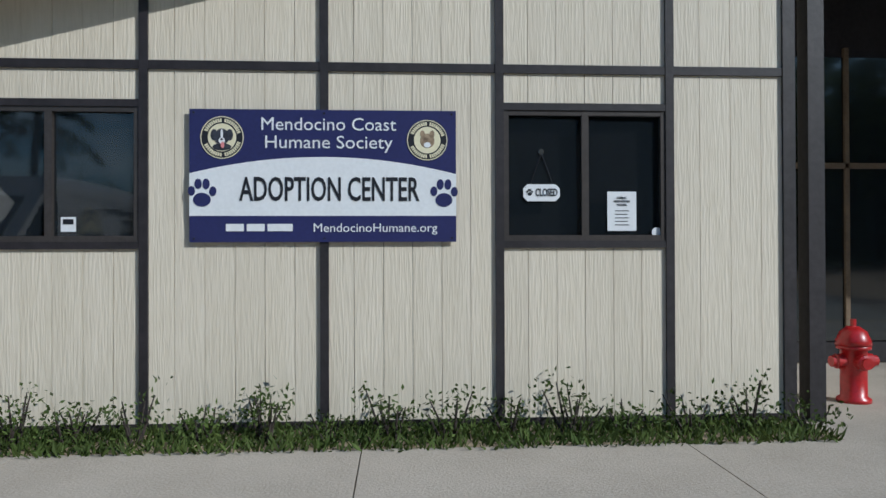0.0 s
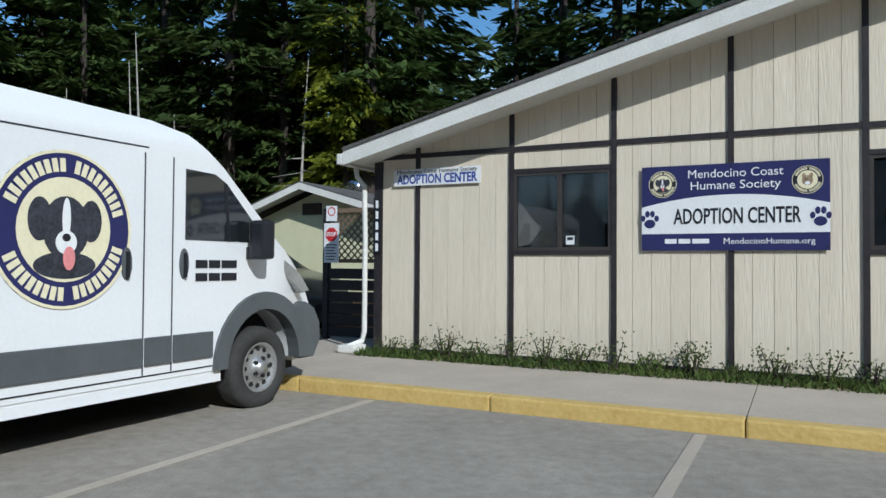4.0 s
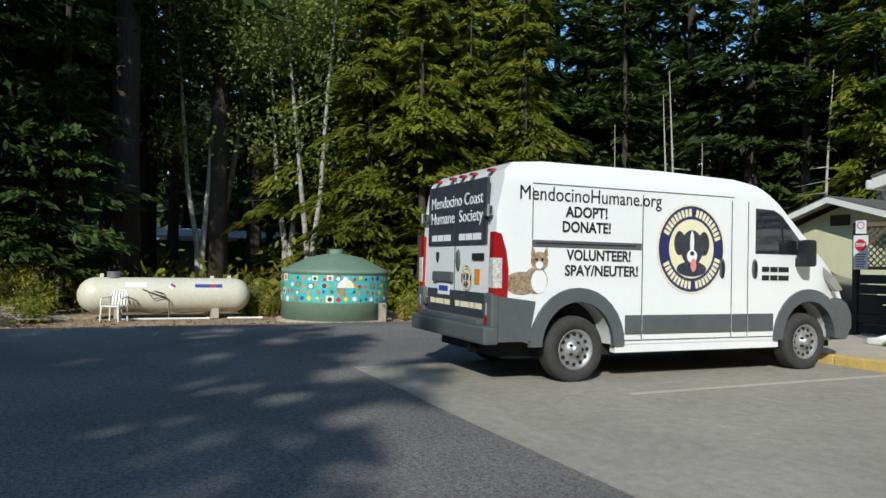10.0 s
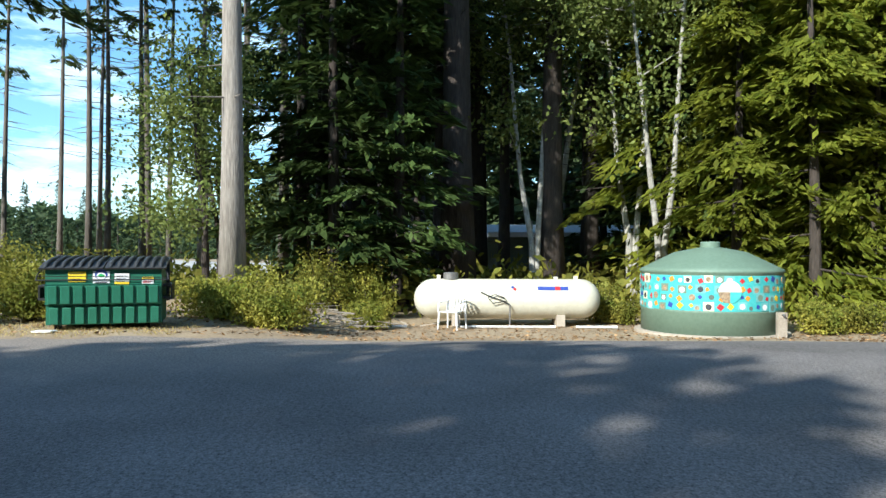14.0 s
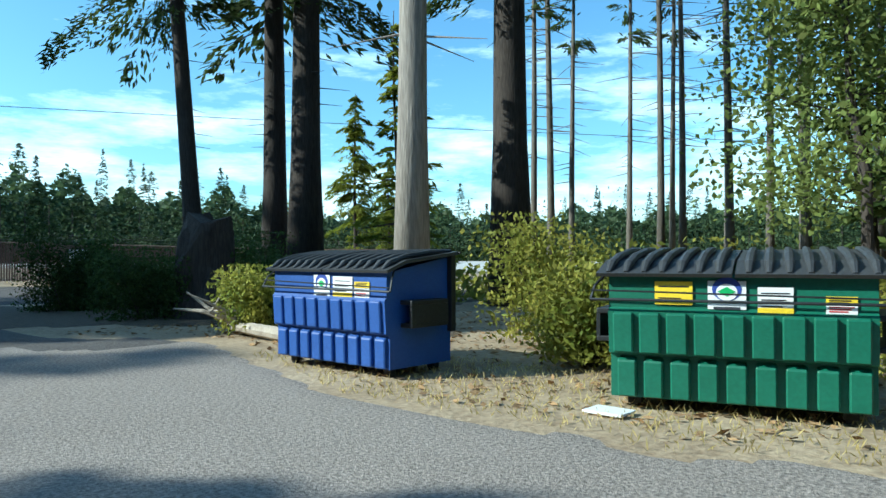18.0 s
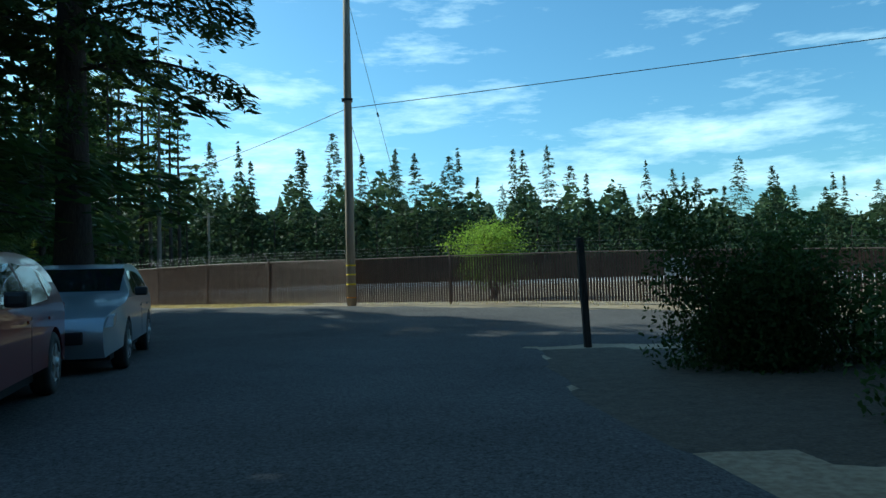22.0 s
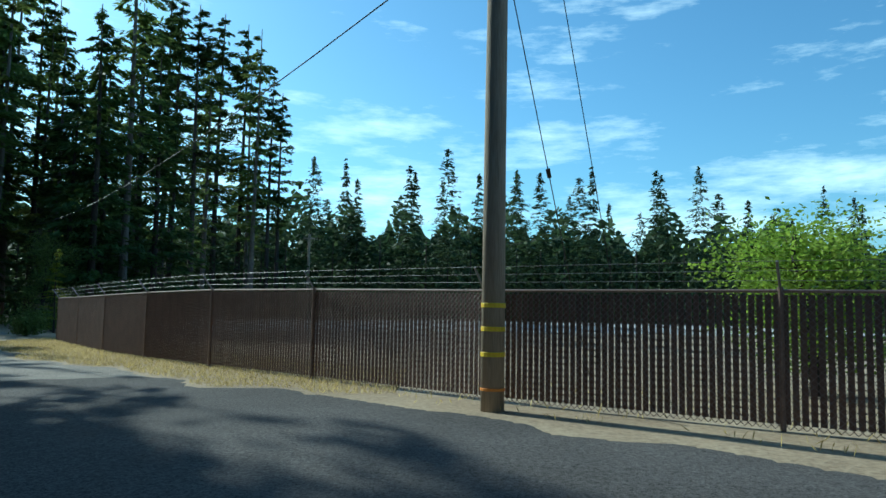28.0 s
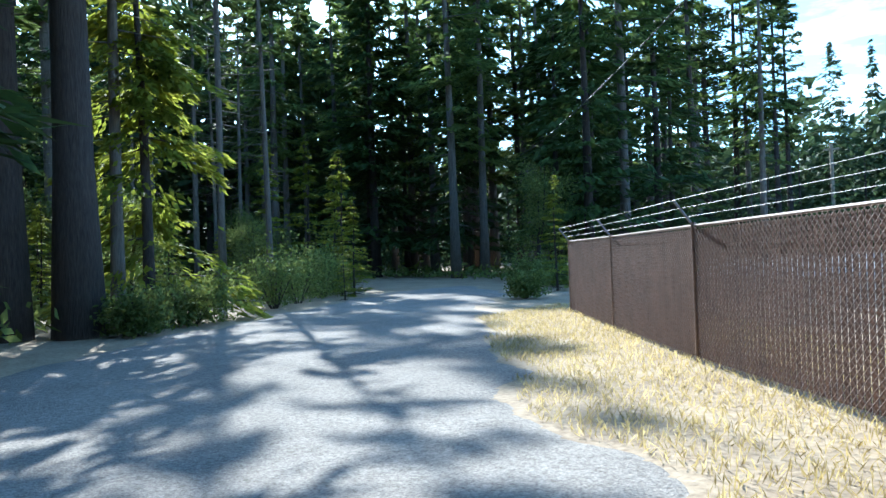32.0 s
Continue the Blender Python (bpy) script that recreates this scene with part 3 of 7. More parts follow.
for a, b in zip([X0 + 0.1] + [x + 0.03 for x in BATTENS], [x - 0.03 for x in BATTENS] + [X1 - 0.07]):
    part("rail", B(a, b, -0.018, 0.0, RAIL - 0.03, RAIL + 0.03), "trim", adoption)
    part("base_trim", B(a, b, -0.016, 0.0, ZB, ZB + 0.05), "trim", adoption)
for (w0, w1), open_right in zip(WINDOWS, (False, True)):
    win = new("window")
    win.parent = adoption
    win["label"] = "bronze aluminium sliding window with dark glass"
    for (p, q, r, s) in ((w0 - 0.03, w1 + 0.03, HEAD, HEAD + 0.05), (w0 - 0.03, w1 + 0.03, SILL - 0.05, SILL), ):
        part("trim_board", B(p, q, -0.02, 0.0, r, s), "trim", win)
    # room and reveals behind the glass are coloured near-black as unlit
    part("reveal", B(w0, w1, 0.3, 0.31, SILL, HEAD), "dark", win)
    mid = (w0 + w1) / 2 + (0.0 if open_right else -0.02)
    for (p, q) in ((w0, w0 + 0.035), (w1 - 0.035, w1), (mid - 0.025, mid + 0.025)):
        part("window_frame", B(p, q, -0.012, 0.045, SILL, HEAD), "wframe", win)
    for (p, q) in ((SILL, SILL + 0.04), (HEAD - 0.035, HEAD)):
        for u, v in ((w0 + 0.035, mid - 0.025), (mid + 0.025, w1 - 0.035)):
            part("window_frame", B(u, v, -0.010, 0.045, p, q), "wframe", win)
    for u, v, d in ((w0 + 0.035, mid - 0.025, 0.012), (mid + 0.025, w1 - 0.035, 0.022)):
        ob = part("pane", B(u, v, d, d + 0.004, SILL + 0.04, HEAD - 0.035), "glass", win)
        ob.visible_shadow = False
    for p, q in ((w0, w0 + 0.01), (w1 - 0.01, w1)):
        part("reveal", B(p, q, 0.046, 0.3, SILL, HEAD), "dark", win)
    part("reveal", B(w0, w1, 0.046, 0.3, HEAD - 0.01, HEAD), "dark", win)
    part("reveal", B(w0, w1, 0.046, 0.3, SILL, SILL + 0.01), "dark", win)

# roof with white fascia, gutter and soffit
ROOF_OUT = 0.50
EAVE = X0 - 0.2


def slab(x0, x1, lift0, lift1, y0, y1):
    return prism([(x0, rake(x0) + lift0), (x1, rake(x1) + lift0), (x1, rake(x1) + lift1), (x0, rake(x0) + lift1)], "y", y0, y1)


XR = 6.4
part("soffit", slab(EAVE + 0.04, XR, 0.0, 0.02, -ROOF_OUT + 0.03, 0.0), "fascia", adoption)
part("fascia", slab(EAVE, XR, -0.03, 0.15, -ROOF_OUT, -ROOF_OUT + 0.03), "fascia", adoption, "white painted rake board")
part("roof", slab(EAVE, XR, 0.15, 0.19, -ROOF_OUT - 0.02, 11.4), "roof", adoption)
part("soffit", slab(EAVE + 0.04, X0, 0.0, 0.02, 0.0, 11.3), "fascia", adoption)
part("gutter", B(EAVE - 0.1, EAVE, -ROOF_OUT, 11.3, rake(EAVE) - 0.02, rake(EAVE) + 0.12, 0.02), "fascia", adoption)
part("downspout", tube([(EAVE - 0.05, -0.12, 2.56), (EAVE - 0.04, -0.10, 2.42), (X0 - 0.15, -0.06, 2.3), (X0 - 0.14, -0.05, 1.6), (X0 - 0.14, -0.05, 0.4), (X0 - 0.16, -0.07, 0.28), (X0 - 0.28, -0.3, 0.2)], [0.035] * 7, 8), "fascia", adoption, "white downspout")
part("splash_block", B(X0 - 0.36, X0 - 0.1, -0.35, -0.06, 0.14, 0.24, 0.02), "fascia", adoption)
part("roof", prism([(XR, rake(XR) + 0.15), (XR + 9, rake(XR) - 2.1), (XR + 9, rake(XR) - 2.06), (XR, rake(XR) + 0.19)], "y", -ROOF_OUT - 0.02, 11.4), "roof", adoption)
part("rear_wall", B(X0, 15, 11, 11.1, ZB, 2.6), "siding", adoption)
# recessed porch beyond the end of the wall
part("porch_wall", B(X1, 13, 2.6, 2.7, ZB, 4.2), "trim", adoption)
part("porch_glazing_bar", B(X1 + 0.3, 9.0, 2.55, 2.6, 2.28, 2.34), "lattice", adoption)
for x in (5.35, 6.6, 7.9):
    part("porch_glazing_bar", B(x, x + 0.05, 2.55, 2.6, ZB, 3.6), "lattice", adoption)
for x0, x1, z0, z1 in ((5.4, 6.6, 0.4, 2.28), (6.65, 7.9, 0.4, 2.28), (5.4, 6.6, 2.34, 3.5), (6.65, 7.9, 2.34, 3.5)):
    part("porch_pane", B(x0, x1, 2.58, 2.598, z0, z1), "carglass", adoption)
part("porch_post", B(X1 + 0.1, X1 + 0.22, -0.05, 0.09, ZB, rake(X1)), "trim", adoption)

# house number plate on the corner board, drawn as plain bars
plate = thing("number_plaque", pose(X0 + 0.03, -0.03, 1.78), "black upright plaque with white number tiles on the corner board", "sign")
part("backing", B(-0.055, 0.055, -0.008, 0.0, -0.36, 0.36), "black", plate)
for k in range(5):
    part("bar", B(-0.02, 0.02, -0.011, -0.008, -0.33 + k * 0.14, -0.23 + k * 0.14), "white", plate)

# large navy sign
FACE = pose(0, 0, 0)


def disc(x, z, r, y, n=36, depth=0.003):
    return turned(lathe([(1e-5, 0.0), (r, 0.0), (r, depth), (1e-5, depth)], n, "y"), pose(x, y - depth, z))


def turned(bm, m):
    bm.transform(m)
    return bm


def paw(parent, x, z, s, y, material):
    for dx, dz, rx, rz in ((0, -0.25, 0.42, 0.34), (-0.5, 0.18, 0.17, 0.24), (-0.18, 0.52, 0.17, 0.26), (0.2, 0.52, 0.17, 0.26), (0.52, 0.16, 0.17, 0.24)):
        bm = turned(lathe([(1e-5, 0), (1, 0), (1, 1), (1e-5, 1)], 20, "y"), pose(x + dx * s, y - 0.003, z + dz * s) @ Matrix.Diagonal((rx * s, 0.003, rz * s, 1)))
        part("paw_pad", bm, material, parent)


def roundel(parent, x, z, r, y, pet):
    """The round badge: a dark ring with plain cream bars for its lettering, and a plain pet shape."""
    part("badge_ring", disc(x, z, r, y), "navy" if pet == "van" else "black", parent)
    part("badge_edge", turned(lathe([(r * 0.96, 0), (r, 0), (r, 0.003), (r * 0.96, 0.003), (r * 0.96, 0)], 40, "y"), pose(x, y - 0.005, z)), "cream", parent)
    part("badge_field", disc(x, z, r * 0.66, y - 0.003), "cream", parent)
    for k in range(20):
        t = radians(-72 + k * 7.6 + (0 if k < 10 else 0)) if k < 20 else 0
        for up in (1, -1):
            bm = turned(B(-r * 0.038, r * 0.038, -0.002, 0, -r * 0.085, r * 0.085), pose(x, y - 0.004, z) @ Matrix.Rotation(-t * up, 4, "Y") @ Matrix.Translation((0, 0, up * r * 0.81)))
            if k % 10 != 9:
                part("bar", bm, "cream", parent)
    shapes = [(0, -0.45, 0.44, 0.17, "greytint"), (-0.36, 0.12, 0.16, 0.27, "greytint"), (0.36, 0.12, 0.16, 0.27, "greytint"), (0, 0.02, 0.33, 0.40, "greytint"), (0, 0.14, 0.06, 0.26, "white"), (0, -0.16, 0.15, 0.15, "white"), (0, -0.10, 0.06, 0.05, "black"), (0.04, -0.36, 0.085, 0.15, "pinkprint")]
    if pet == "cat":
        shapes = [(0, -0.04, 0.36, 0.36, "fur"), (-0.24, 0.3, 0.12, 0.18, "fur"), (0.24, 0.3, 0.12, 0.18, "fur"), (0, -0.24, 0.17, 0.13, "white")]
    for k, (dx, dz, a, b, m) in enumerate(shapes):
        bm = turned(lathe([(1e-5, 0), (1, 0), (1, 1), (1e-5, 1)], 24, "y"), pose(x + dx * r, y - 0.007 - k * 0.0012, z + dz * r) @ Matrix.Diagonal((a * r, 0.0012, b * r, 1)))
        part("pet_shape", bm, m, parent)


sign = thing("wall_sign", pose(1.222, -0.028, 1.9), "navy and white adoption center sign screwed to the wall", "sign")
SW, SH = 0.91, 0.455
part("panel", B(-SW, SW, -0.006, 0.0, -SH, SH), "navy", sign)
arch = [(-SW, -0.275), (SW, -0.275)] + [(SW - k * 2 * SW / 24, 0.015 + 0.115 * (1 - (1 - k / 12) ** 2)) for k in range(25)]
part("white_band", prism(arch, "y", -0.009, -0.006), "white", sign)
lettering("Mendocino Coast", 0.125, pose(0.03, -0.008, 0.352), "white", sign, width=0.92)
lettering("Humane Society", 0.125, pose(0.03, -0.008, 0.228), "white", sign, width=0.87)
lettering("ADOPTION CENTER", 0.23, pose(0.04, -0.011, -0.10), "black", sign, width=1.23, bold=0.003)
lettering("MendocinoHumane.org", 0.085, pose(0.35, -0.008, -0.36), "white", sign, width=0.85)
bars([0.12, 0.12, 0.17], 0.05, pose(-0.44, -0.008, -0.355), "white", sign)
paw(sign, -SW + 0.085, -0.13, 0.14, -0.009, "navy")
paw(sign, SW - 0.085, -0.13, 0.14, -0.009, "navy")
roundel(sign, -SW + 0.22, 0.26, 0.145, -0.006, "dog")
roundel(sign, SW - 0.2, 0.25, 0.14, -0.006, "cat")
for x in (-SW + 0.03, 0.0, SW - 0.03):
    for z in (-SH + 0.025, SH - 0.025):
        part("screw", disc(x, z, 0.008, -0.006, 10), "darkmetal", sign)

small = thing("wall_sign_small", pose(-2.22, -0.03, 2.385), "small white sign with blue lettering fixed under the eave", "sign")
part("panel", B(-0.61, 0.61, -0.006, 0.0, -0.105, 0.105), "white", small)
lettering("ADOPTION CENTER", 0.16, pose(0, -0.008, -0.03), "blueprint", small, width=1.12, bold=0.004)
lettering("Mendocino Coast Humane Society", 0.075, pose(0, -0.008, 0.07), "black", small, width=1.12)

# things in the windows
shade = thing("torn_blind", pose(0, 0, 0), "torn white shade hanging in the corner of the window", "blind")
part("cloth", prism([(-1.15, 1.5), (-1.02, 1.52), (-0.93, 1.62), (-0.87, 1.72), (-0.93, 1.78), (-1.0, 1.86), (-1.06, 1.95), (-1.15, 2.05)], "y", 0.03, 0.034), "blind", shade)
stk = thing("window_sticker", pose(-0.51, 0.02, 1.57), "small white sticker in the window", "sticker")
part("paper", B(-0.05, 0.05, -0.002, 0, -0.05, 0.05), "white", stk)
part("bar", B(-0.035, 0.035, -0.004, -0.002, 0.0, 0.035), "black", stk)
closed = thing("closed_sign", pose(2.74, 0.006, 1.79), "white closed sign hanging on a cord in the window", "sign")
part("board", prism([(-0.13, -0.03), (-0.1, -0.06), (0.1, -0.06), (0.13, -0.03), (0.13, 0.03), (0.1, 0.06), (-0.1, 0.06), (-0.13, 0.03)], "y", -0.004, 0), "white", closed)
lettering("CLOSED", 0.075, pose(0.035, -0.006, 0.0), "black", closed, width=0.155, bold=0.001)
paw(closed, -0.085, 0.0, 0.035, -0.004, "black")
for s in (-1, 1):
    part("cord", C((s * 0.08, 0, 0.06), (0, 0, 0.28), 0.003, n=6), "black", closed)
part("hook", disc(0, 0.29, 0.02, 0.0, 12), "chrome", closed)
notice = thing("paper_notice", pose(3.32, 0.016, 1.66), "white paper visiting hours notice taped inside the window", "notice")
part("paper", B(-0.105, 0.105, -0.002, 0, -0.14, 0.14), "white", notice)
for k, t in enumerate(("PUBLIC", "VISITATION", "HOURS")):
    lettering(t, 0.022, pose(0, -0.004, 0.095 - 0.025 * k), "black", notice)
for k in range(5):
    part("bar", B(-0.05, 0.05 - 0.01 * (k % 2), -0.0035, -0.002, 0.0 - 0.025 * k, 0.006 - 0.025 * k), "black", notice)
badge = thing("round_sticker", pose(3.57, 0.012, 1.51), "small round white sticker on the glass", "sticker")
part("paper", disc(0, 0, 0.035, 0), "white", badge)

# pavement, kerb, weeds along the wall
walk_top = thing("pavement", pose(0, 0, 0), "pale concrete walk in front of the wall", "pavement", kind="structure")
edges = [-9.5, -6.5, -4.6, -2.6, -0.55, 1.5, 3.55, 5.6, 7.6, 9.6, 12, 15]
for a, b in zip(edges, edges[1:]):
    part("slab", prism([(-2.1, 0.0), (-0.55, 0.0), (-0.55, 0.155), (-2.1, 0.14)], "x", a + 0.004, b - 0.004), "concrete", walk_top)
part("slab", B(X1 + 0.05, 15, -0.55, 2.6, 0, 0.15), "concrete", walk_top)
part("slab", B(-4.6, X0 - 0.02, -0.55, 3.0, 0, 0.135), "concrete", walk_top)
kerb = thing("kerb", pose(0, 0, 0), "yellow painted concrete kerb, scuffed and chipped", "kerb", kind="structure")
for a, b in zip(edges[2:], edges[3:]):
    part("kerb_stone", B(a + 0.004, b - 0.004, -2.27, -2.1, -0.05, 0.145, 0.02), "yellow", kerb)
bed = thing("planting_bed", pose(0, 0, 0), "narrow strip of soil along the foot of the wall", "planting bed", kind="structure")
part("soil", B(X0, X1 + 0.05, -0.55, 0.0, 0, 0.15), "dirt", bed)
apron = thing("parking_apron", pose(0, 0, 0), "smooth tan asphalt of the parking stalls", "pavement", kind="structure")
part("slab", prism([(-4.3, -2.28), (15.5, -2.28), (15.5, -8.3), (-0.9, -8.45), (-4.25, -8.42)], "z", -0.05, 0.012), "apron", apron)
stall = thing("parking_line", pose(0, 0, 0), "worn white parking stall lines", "road marking", kind="structure")
for x in (-1.75, 1.15, 4.05):
    part("line", B(x, x + 0.09, -6.4, -2.35, 0.014, 0.018), "concrete", stall)

rng = np.random.default_rng(3)


def tuft_field(name, n, xr, yr, h, w, material, label, category, lean=0.5, base=None):
    x, y = rng.uniform(*xr, n), rng.uniform(*yr, n)
    keep = np.array([base is None or base(a, b) for a, b in zip(x, y)])
    x, y = x[keep], y[keep]
    n = len(x)
    z = np.array([gz(a, b) for a, b in zip(x, y)]) - 0.02
    hh = rng.uniform(0.5, 1.2, n) * h
    d = rng.normal(0, lean, (n, 3))
    d[:, 2] = 1
    d = unit(d)
    cen = np.stack([x, y, z], 1) + d * hh[:, None] * 0.5
    return tagged(quads(name, kites(cen, d, rng.normal(size=(n, 3)), hh, w), material), label, category, kind="stuff")


g0 = tuft_field("weeds", 5200, (X0, X1), (-0.6, -0.03), 0.11, 0.02, "grass", "low green weeds along the wall foot", "weeds", 0.7)
g0.location.z = 0.16


def shrub(name, m, r, h, n, leaf, material, label, category="bush", group="", stems=7, sprig=False):
    """A bush: a few bare stems and many small leaves clustered in uneven clumps."""
    e = thing(name, m, label, category, group)
    k = np.random.default_rng(int(abs(m.translation.x * 91 + m.translation.y * 37) * 10) % 9999)
    bm = bmesh.new()
    tips = []
    for i in range(stems):
        t = 2 * math.pi * i / stems + k.uniform(-0.4, 0.4)
        q = Vector((math.cos(t) * r * k.uniform(0.3, 0.8), math.sin(t) * r * k.uniform(0.3, 0.8), h * k.uniform(0.55, 0.95)))
        cyl(bm, (q.x * 0.1, q.y * 0.1, -0.05), q, 0.012 + 0.01 * r, 0.004, 5, False)
        tips.append(q)
    tagged(part("stem_cluster", bm, "bark", e), kind="stuff")
    clumps = np.array([[q.x, q.y, q.z] for q in tips for _ in range(2)]) * k.uniform(0.55, 1.1, (2 * stems, 1))
    c = clumps[k.integers(0, len(clumps), n)] + np.clip(k.normal(0, 1, (n, 3)), -1.5, 1.5) * np.array([r * 0.28, r * 0.28, h * 0.16])
    c[:, 2] = np.abs(c[:, 2]) * np.where(k.uniform(0, 1, n) < 0.5, k.uniform(0.1, 1, n), 1.0)
    quads("leaves", kites(c, k.normal(size=(n, 3)) + np.array([0, 0, 0.5]), k.normal(size=(n, 3)), k.uniform(0.6, 1.3, n) * leaf, k.uniform(0.35, 0.6, n) * leaf), material, e)
    return e


for i in range(30):
    x = X0 + 0.5 + i * 0.242 + (0.1 * ((i * 7) % 5 - 2))
    shrub("wall_shrub", pose(x, -0.22 - 0.05 * (i % 3), 0.15), 0.24, 0.19 + 0.07 * (i % 4), 150, 0.042, "grass", "spindly green cotoneaster sprigs at the wall foot", "shrub", "shrubs along the wall", stems=4)

hyd = thing("fire_hydrant", pose(5.42, 0.62, 0.15), "red fire hydrant standing on the porch", "fire hydrant")
part("barrel", lathe([(0.13, 0.0), (0.13, 0.03), (0.10, 0.05), (0.10, 0.42), (0.13, 0.43), (0.13, 0.46)], 24), "red", hyd, smooth=True)
part("bonnet", lathe([(0.135, 0.46), (0.13, 0.5), (0.10, 0.57), (0.05, 0.61), (1e-5, 0.62)], 24), "red", hyd, smooth=True)
part("operating_nut", lathe([(0.025, 0.61), (0.025, 0.67), (1e-5, 0.67)], 6), "red", hyd)
for t in (0, 180, 270):
    part("nozzle", turned(lathe([(0.06, 0.08), (0.06, 0.15), (0.045, 0.16), (0.045, 0.19), (1e-5, 0.19)], 14, "x"), pose(0, 0, 0.33, 0, 0, t)), "red", hyd)

# hut, gate and boards beside it
hut = thing("outbuilding", pose(-8.28, 4.75, 0), "small pale yellow outbuilding with a white-edged gable roof", "outbuilding")
gx = 1.05
part("wall", prism([(-gx, 0), (2.5, 0), (2.5, 2.25), (0.65, 2.82), (-gx, 2.2)], "y", 0.0, 0.12), "hutwall", hut)
part("wall", B(2.38, 2.5, 0.12, 5, 0, 2.25), "hutwall", hut)
part("wall", B(-gx, -gx + 0.12, 0.12, 5, 0, 2.2), "hutwall", hut)
part("wall", B(-gx, 2.5, 4.9, 5, 0, 2.2), "hutwall", hut)
for x0, z0, x1, z1 in ((-gx - 0.4, 2.13, 0.65, 2.86), (0.65, 2.86, 2.8, 2.24)):
    part("roof", prism([(x0, z0 + 0.14), (x1, z1 + 0.14), (x1, z1 + 0.17), (x0, z0 + 0.17)], "y", -0.55, 5.3), "roof", hut)
    part("fascia", prism([(x0, z0), (x1, z1), (x1, z1 + 0.14), (x0, z0 + 0.14)], "y", -0.55, -0.51), "fascia", hut)
    part("soffit", prism([(x0, z0 + 0.1), (x1, z1 + 0.1), (x1, z1 + 0.12), (x0, z0 + 0.12)], "y", -0.5, 0.0), "fascia", hut)
vent = part("vent", B(0.35, 0.85, -0.03, 0.0, 2.35, 2.6), "trim", hut)
for k in range(5):
    part("louvre", turned(B(0.37, 0.83, -0.05, -0.03, 0, 0.012), pose(0, 0, 2.375 + k * 0.045)), "lattice", vent)
part("skirting", B(1.0, 2.5, -0.02, 0.0, 0.0, 0.45), "redwoodplank", hut)
vp = thing("roof_vent_pipe", pose(-8.0, 6.6, 2.85), "galvanised roof vent with a curved cowl", "vent pipe")
part("pipe", tube([(0, 0, -0.4), (0, 0, 0.2), (0.03, 0, 0.3), (0.14, 0, 0.37), (0.28, 0, 0.33), (0.32, 0, 0.2)], [0.11] * 6, 14), "chrome", vp, smooth=True)
part("collar", lathe([(0.2, -0.05), (0.12, 0.1), (0.12, 0.12)], 14), "galv", vp)

gate = thing("yard_gate", pose(-4.75, 1.35, 0.1), "dark plank gate with lattice above", "gate")
for k in range(6):
    part("board", B(-0.1, 1.45, -0.02, 0.02, 0.05 + 0.18 * k, 0.21 + 0.18 * k), "trim", gate)
for x in (-0.15, 1.45):
    part("post", B(x, x + 0.09, -0.05, 0.05, 0, 2.05), "trim", gate)
part("top_rail", B(-0.15, 1.5, -0.03, 0.03, 1.98, 2.05), "lattice", gate)
lat = part("lattice_panel", B(-0.06, 1.45, -0.03, -0.02, 1.2, 1.26), "lattice", gate)
for k in range(-5, 12):
    for s in (1, -1):
        bm = turned(B(-0.012, 0.012, 0.0 if s > 0 else 0.006, 0.006 if s > 0 else 0.012, -0.52, 0.52), pose(0.12 * k + 0.35, 0, 1.62, 0, s * 45, 0))
        bmesh.ops.bisect_plane(bm, geom=bm.verts[:] + bm.edges[:] + bm.faces[:], plane_co=(-0.06, 0, 0), plane_no=(1, 0, 0), clear_inner=True)
        bmesh.ops.bisect_plane(bm, geom=bm.verts[:] + bm.edges[:] + bm.faces[:], plane_co=(1.45, 0, 0), plane_no=(-1, 0, 0), clear_inner=True)
        if len(bm.faces):
            part("slat", bm, "lattice", lat)
        else:
            bm.free()
stopb = thing("stop_sign_board", pose(-4.72, 1.28, 1.72), "white notice board with a red stop sign by the gate", "sign")
part("panel", B(-0.14, 0.14, -0.008, 0, -0.42, 0.2), "white", stopb)
part("panel", B(-0.1, 0.1, -0.008, 0, 0.23, 0.47), "white", stopb)
oct8 = [(0.115 * math.cos(radians(22.5 + 45 * k)), 0.115 * math.sin(radians(22.5 + 45 * k))) for k in range(8)]
part("octagon", turned(prism(oct8, "y", -0.011, -0.008), pose(0, 0, 0.02)), "stoppaint", stopb)
lettering("STOP", 0.09, pose(0, -0.013, 0.02), "white", stopb, width=0.18, bold=0.002)
part("ring", turned(lathe([(0.055, 0), (0.07, 0), (0.07, 0.003), (0.055, 0.003), (0.055, 0)], 24, "y"), pose(0, -0.011, 0.38)), "stoppaint", stopb)
for k in range(6):
    part("bar", B(-0.1, 0.1 - 0.02 * (k % 3), -0.0105, -0.008, -0.15 - 0.045 * k, -0.135 - 0.045 * k), "black", stopb)
planter = thing("wooden_planter", pose(-6.2, 4.2, 0.0), "reddish wooden planter box by the outbuilding", "planter")
for k in range(3):
    part("plank", B(-0.8, 0.8, -0.02, 0.02, 0.02 + 0.17 * k, 0.17 + 0.17 * k), "redwoodplank", planter)
for x in (-0.8, 0.74):
    part("post", B(x, x + 0.07, -0.04, 0.03, 0, 0.58), "redwoodplank", planter)
    part("side", B(x, x + 0.05, 0.02, 0.5, 0.02, 0.52), "redwoodplank", planter)
part("soil", B(-0.75, 0.75, 0.02, 0.48, 0.3, 0.45), "dirt", planter)


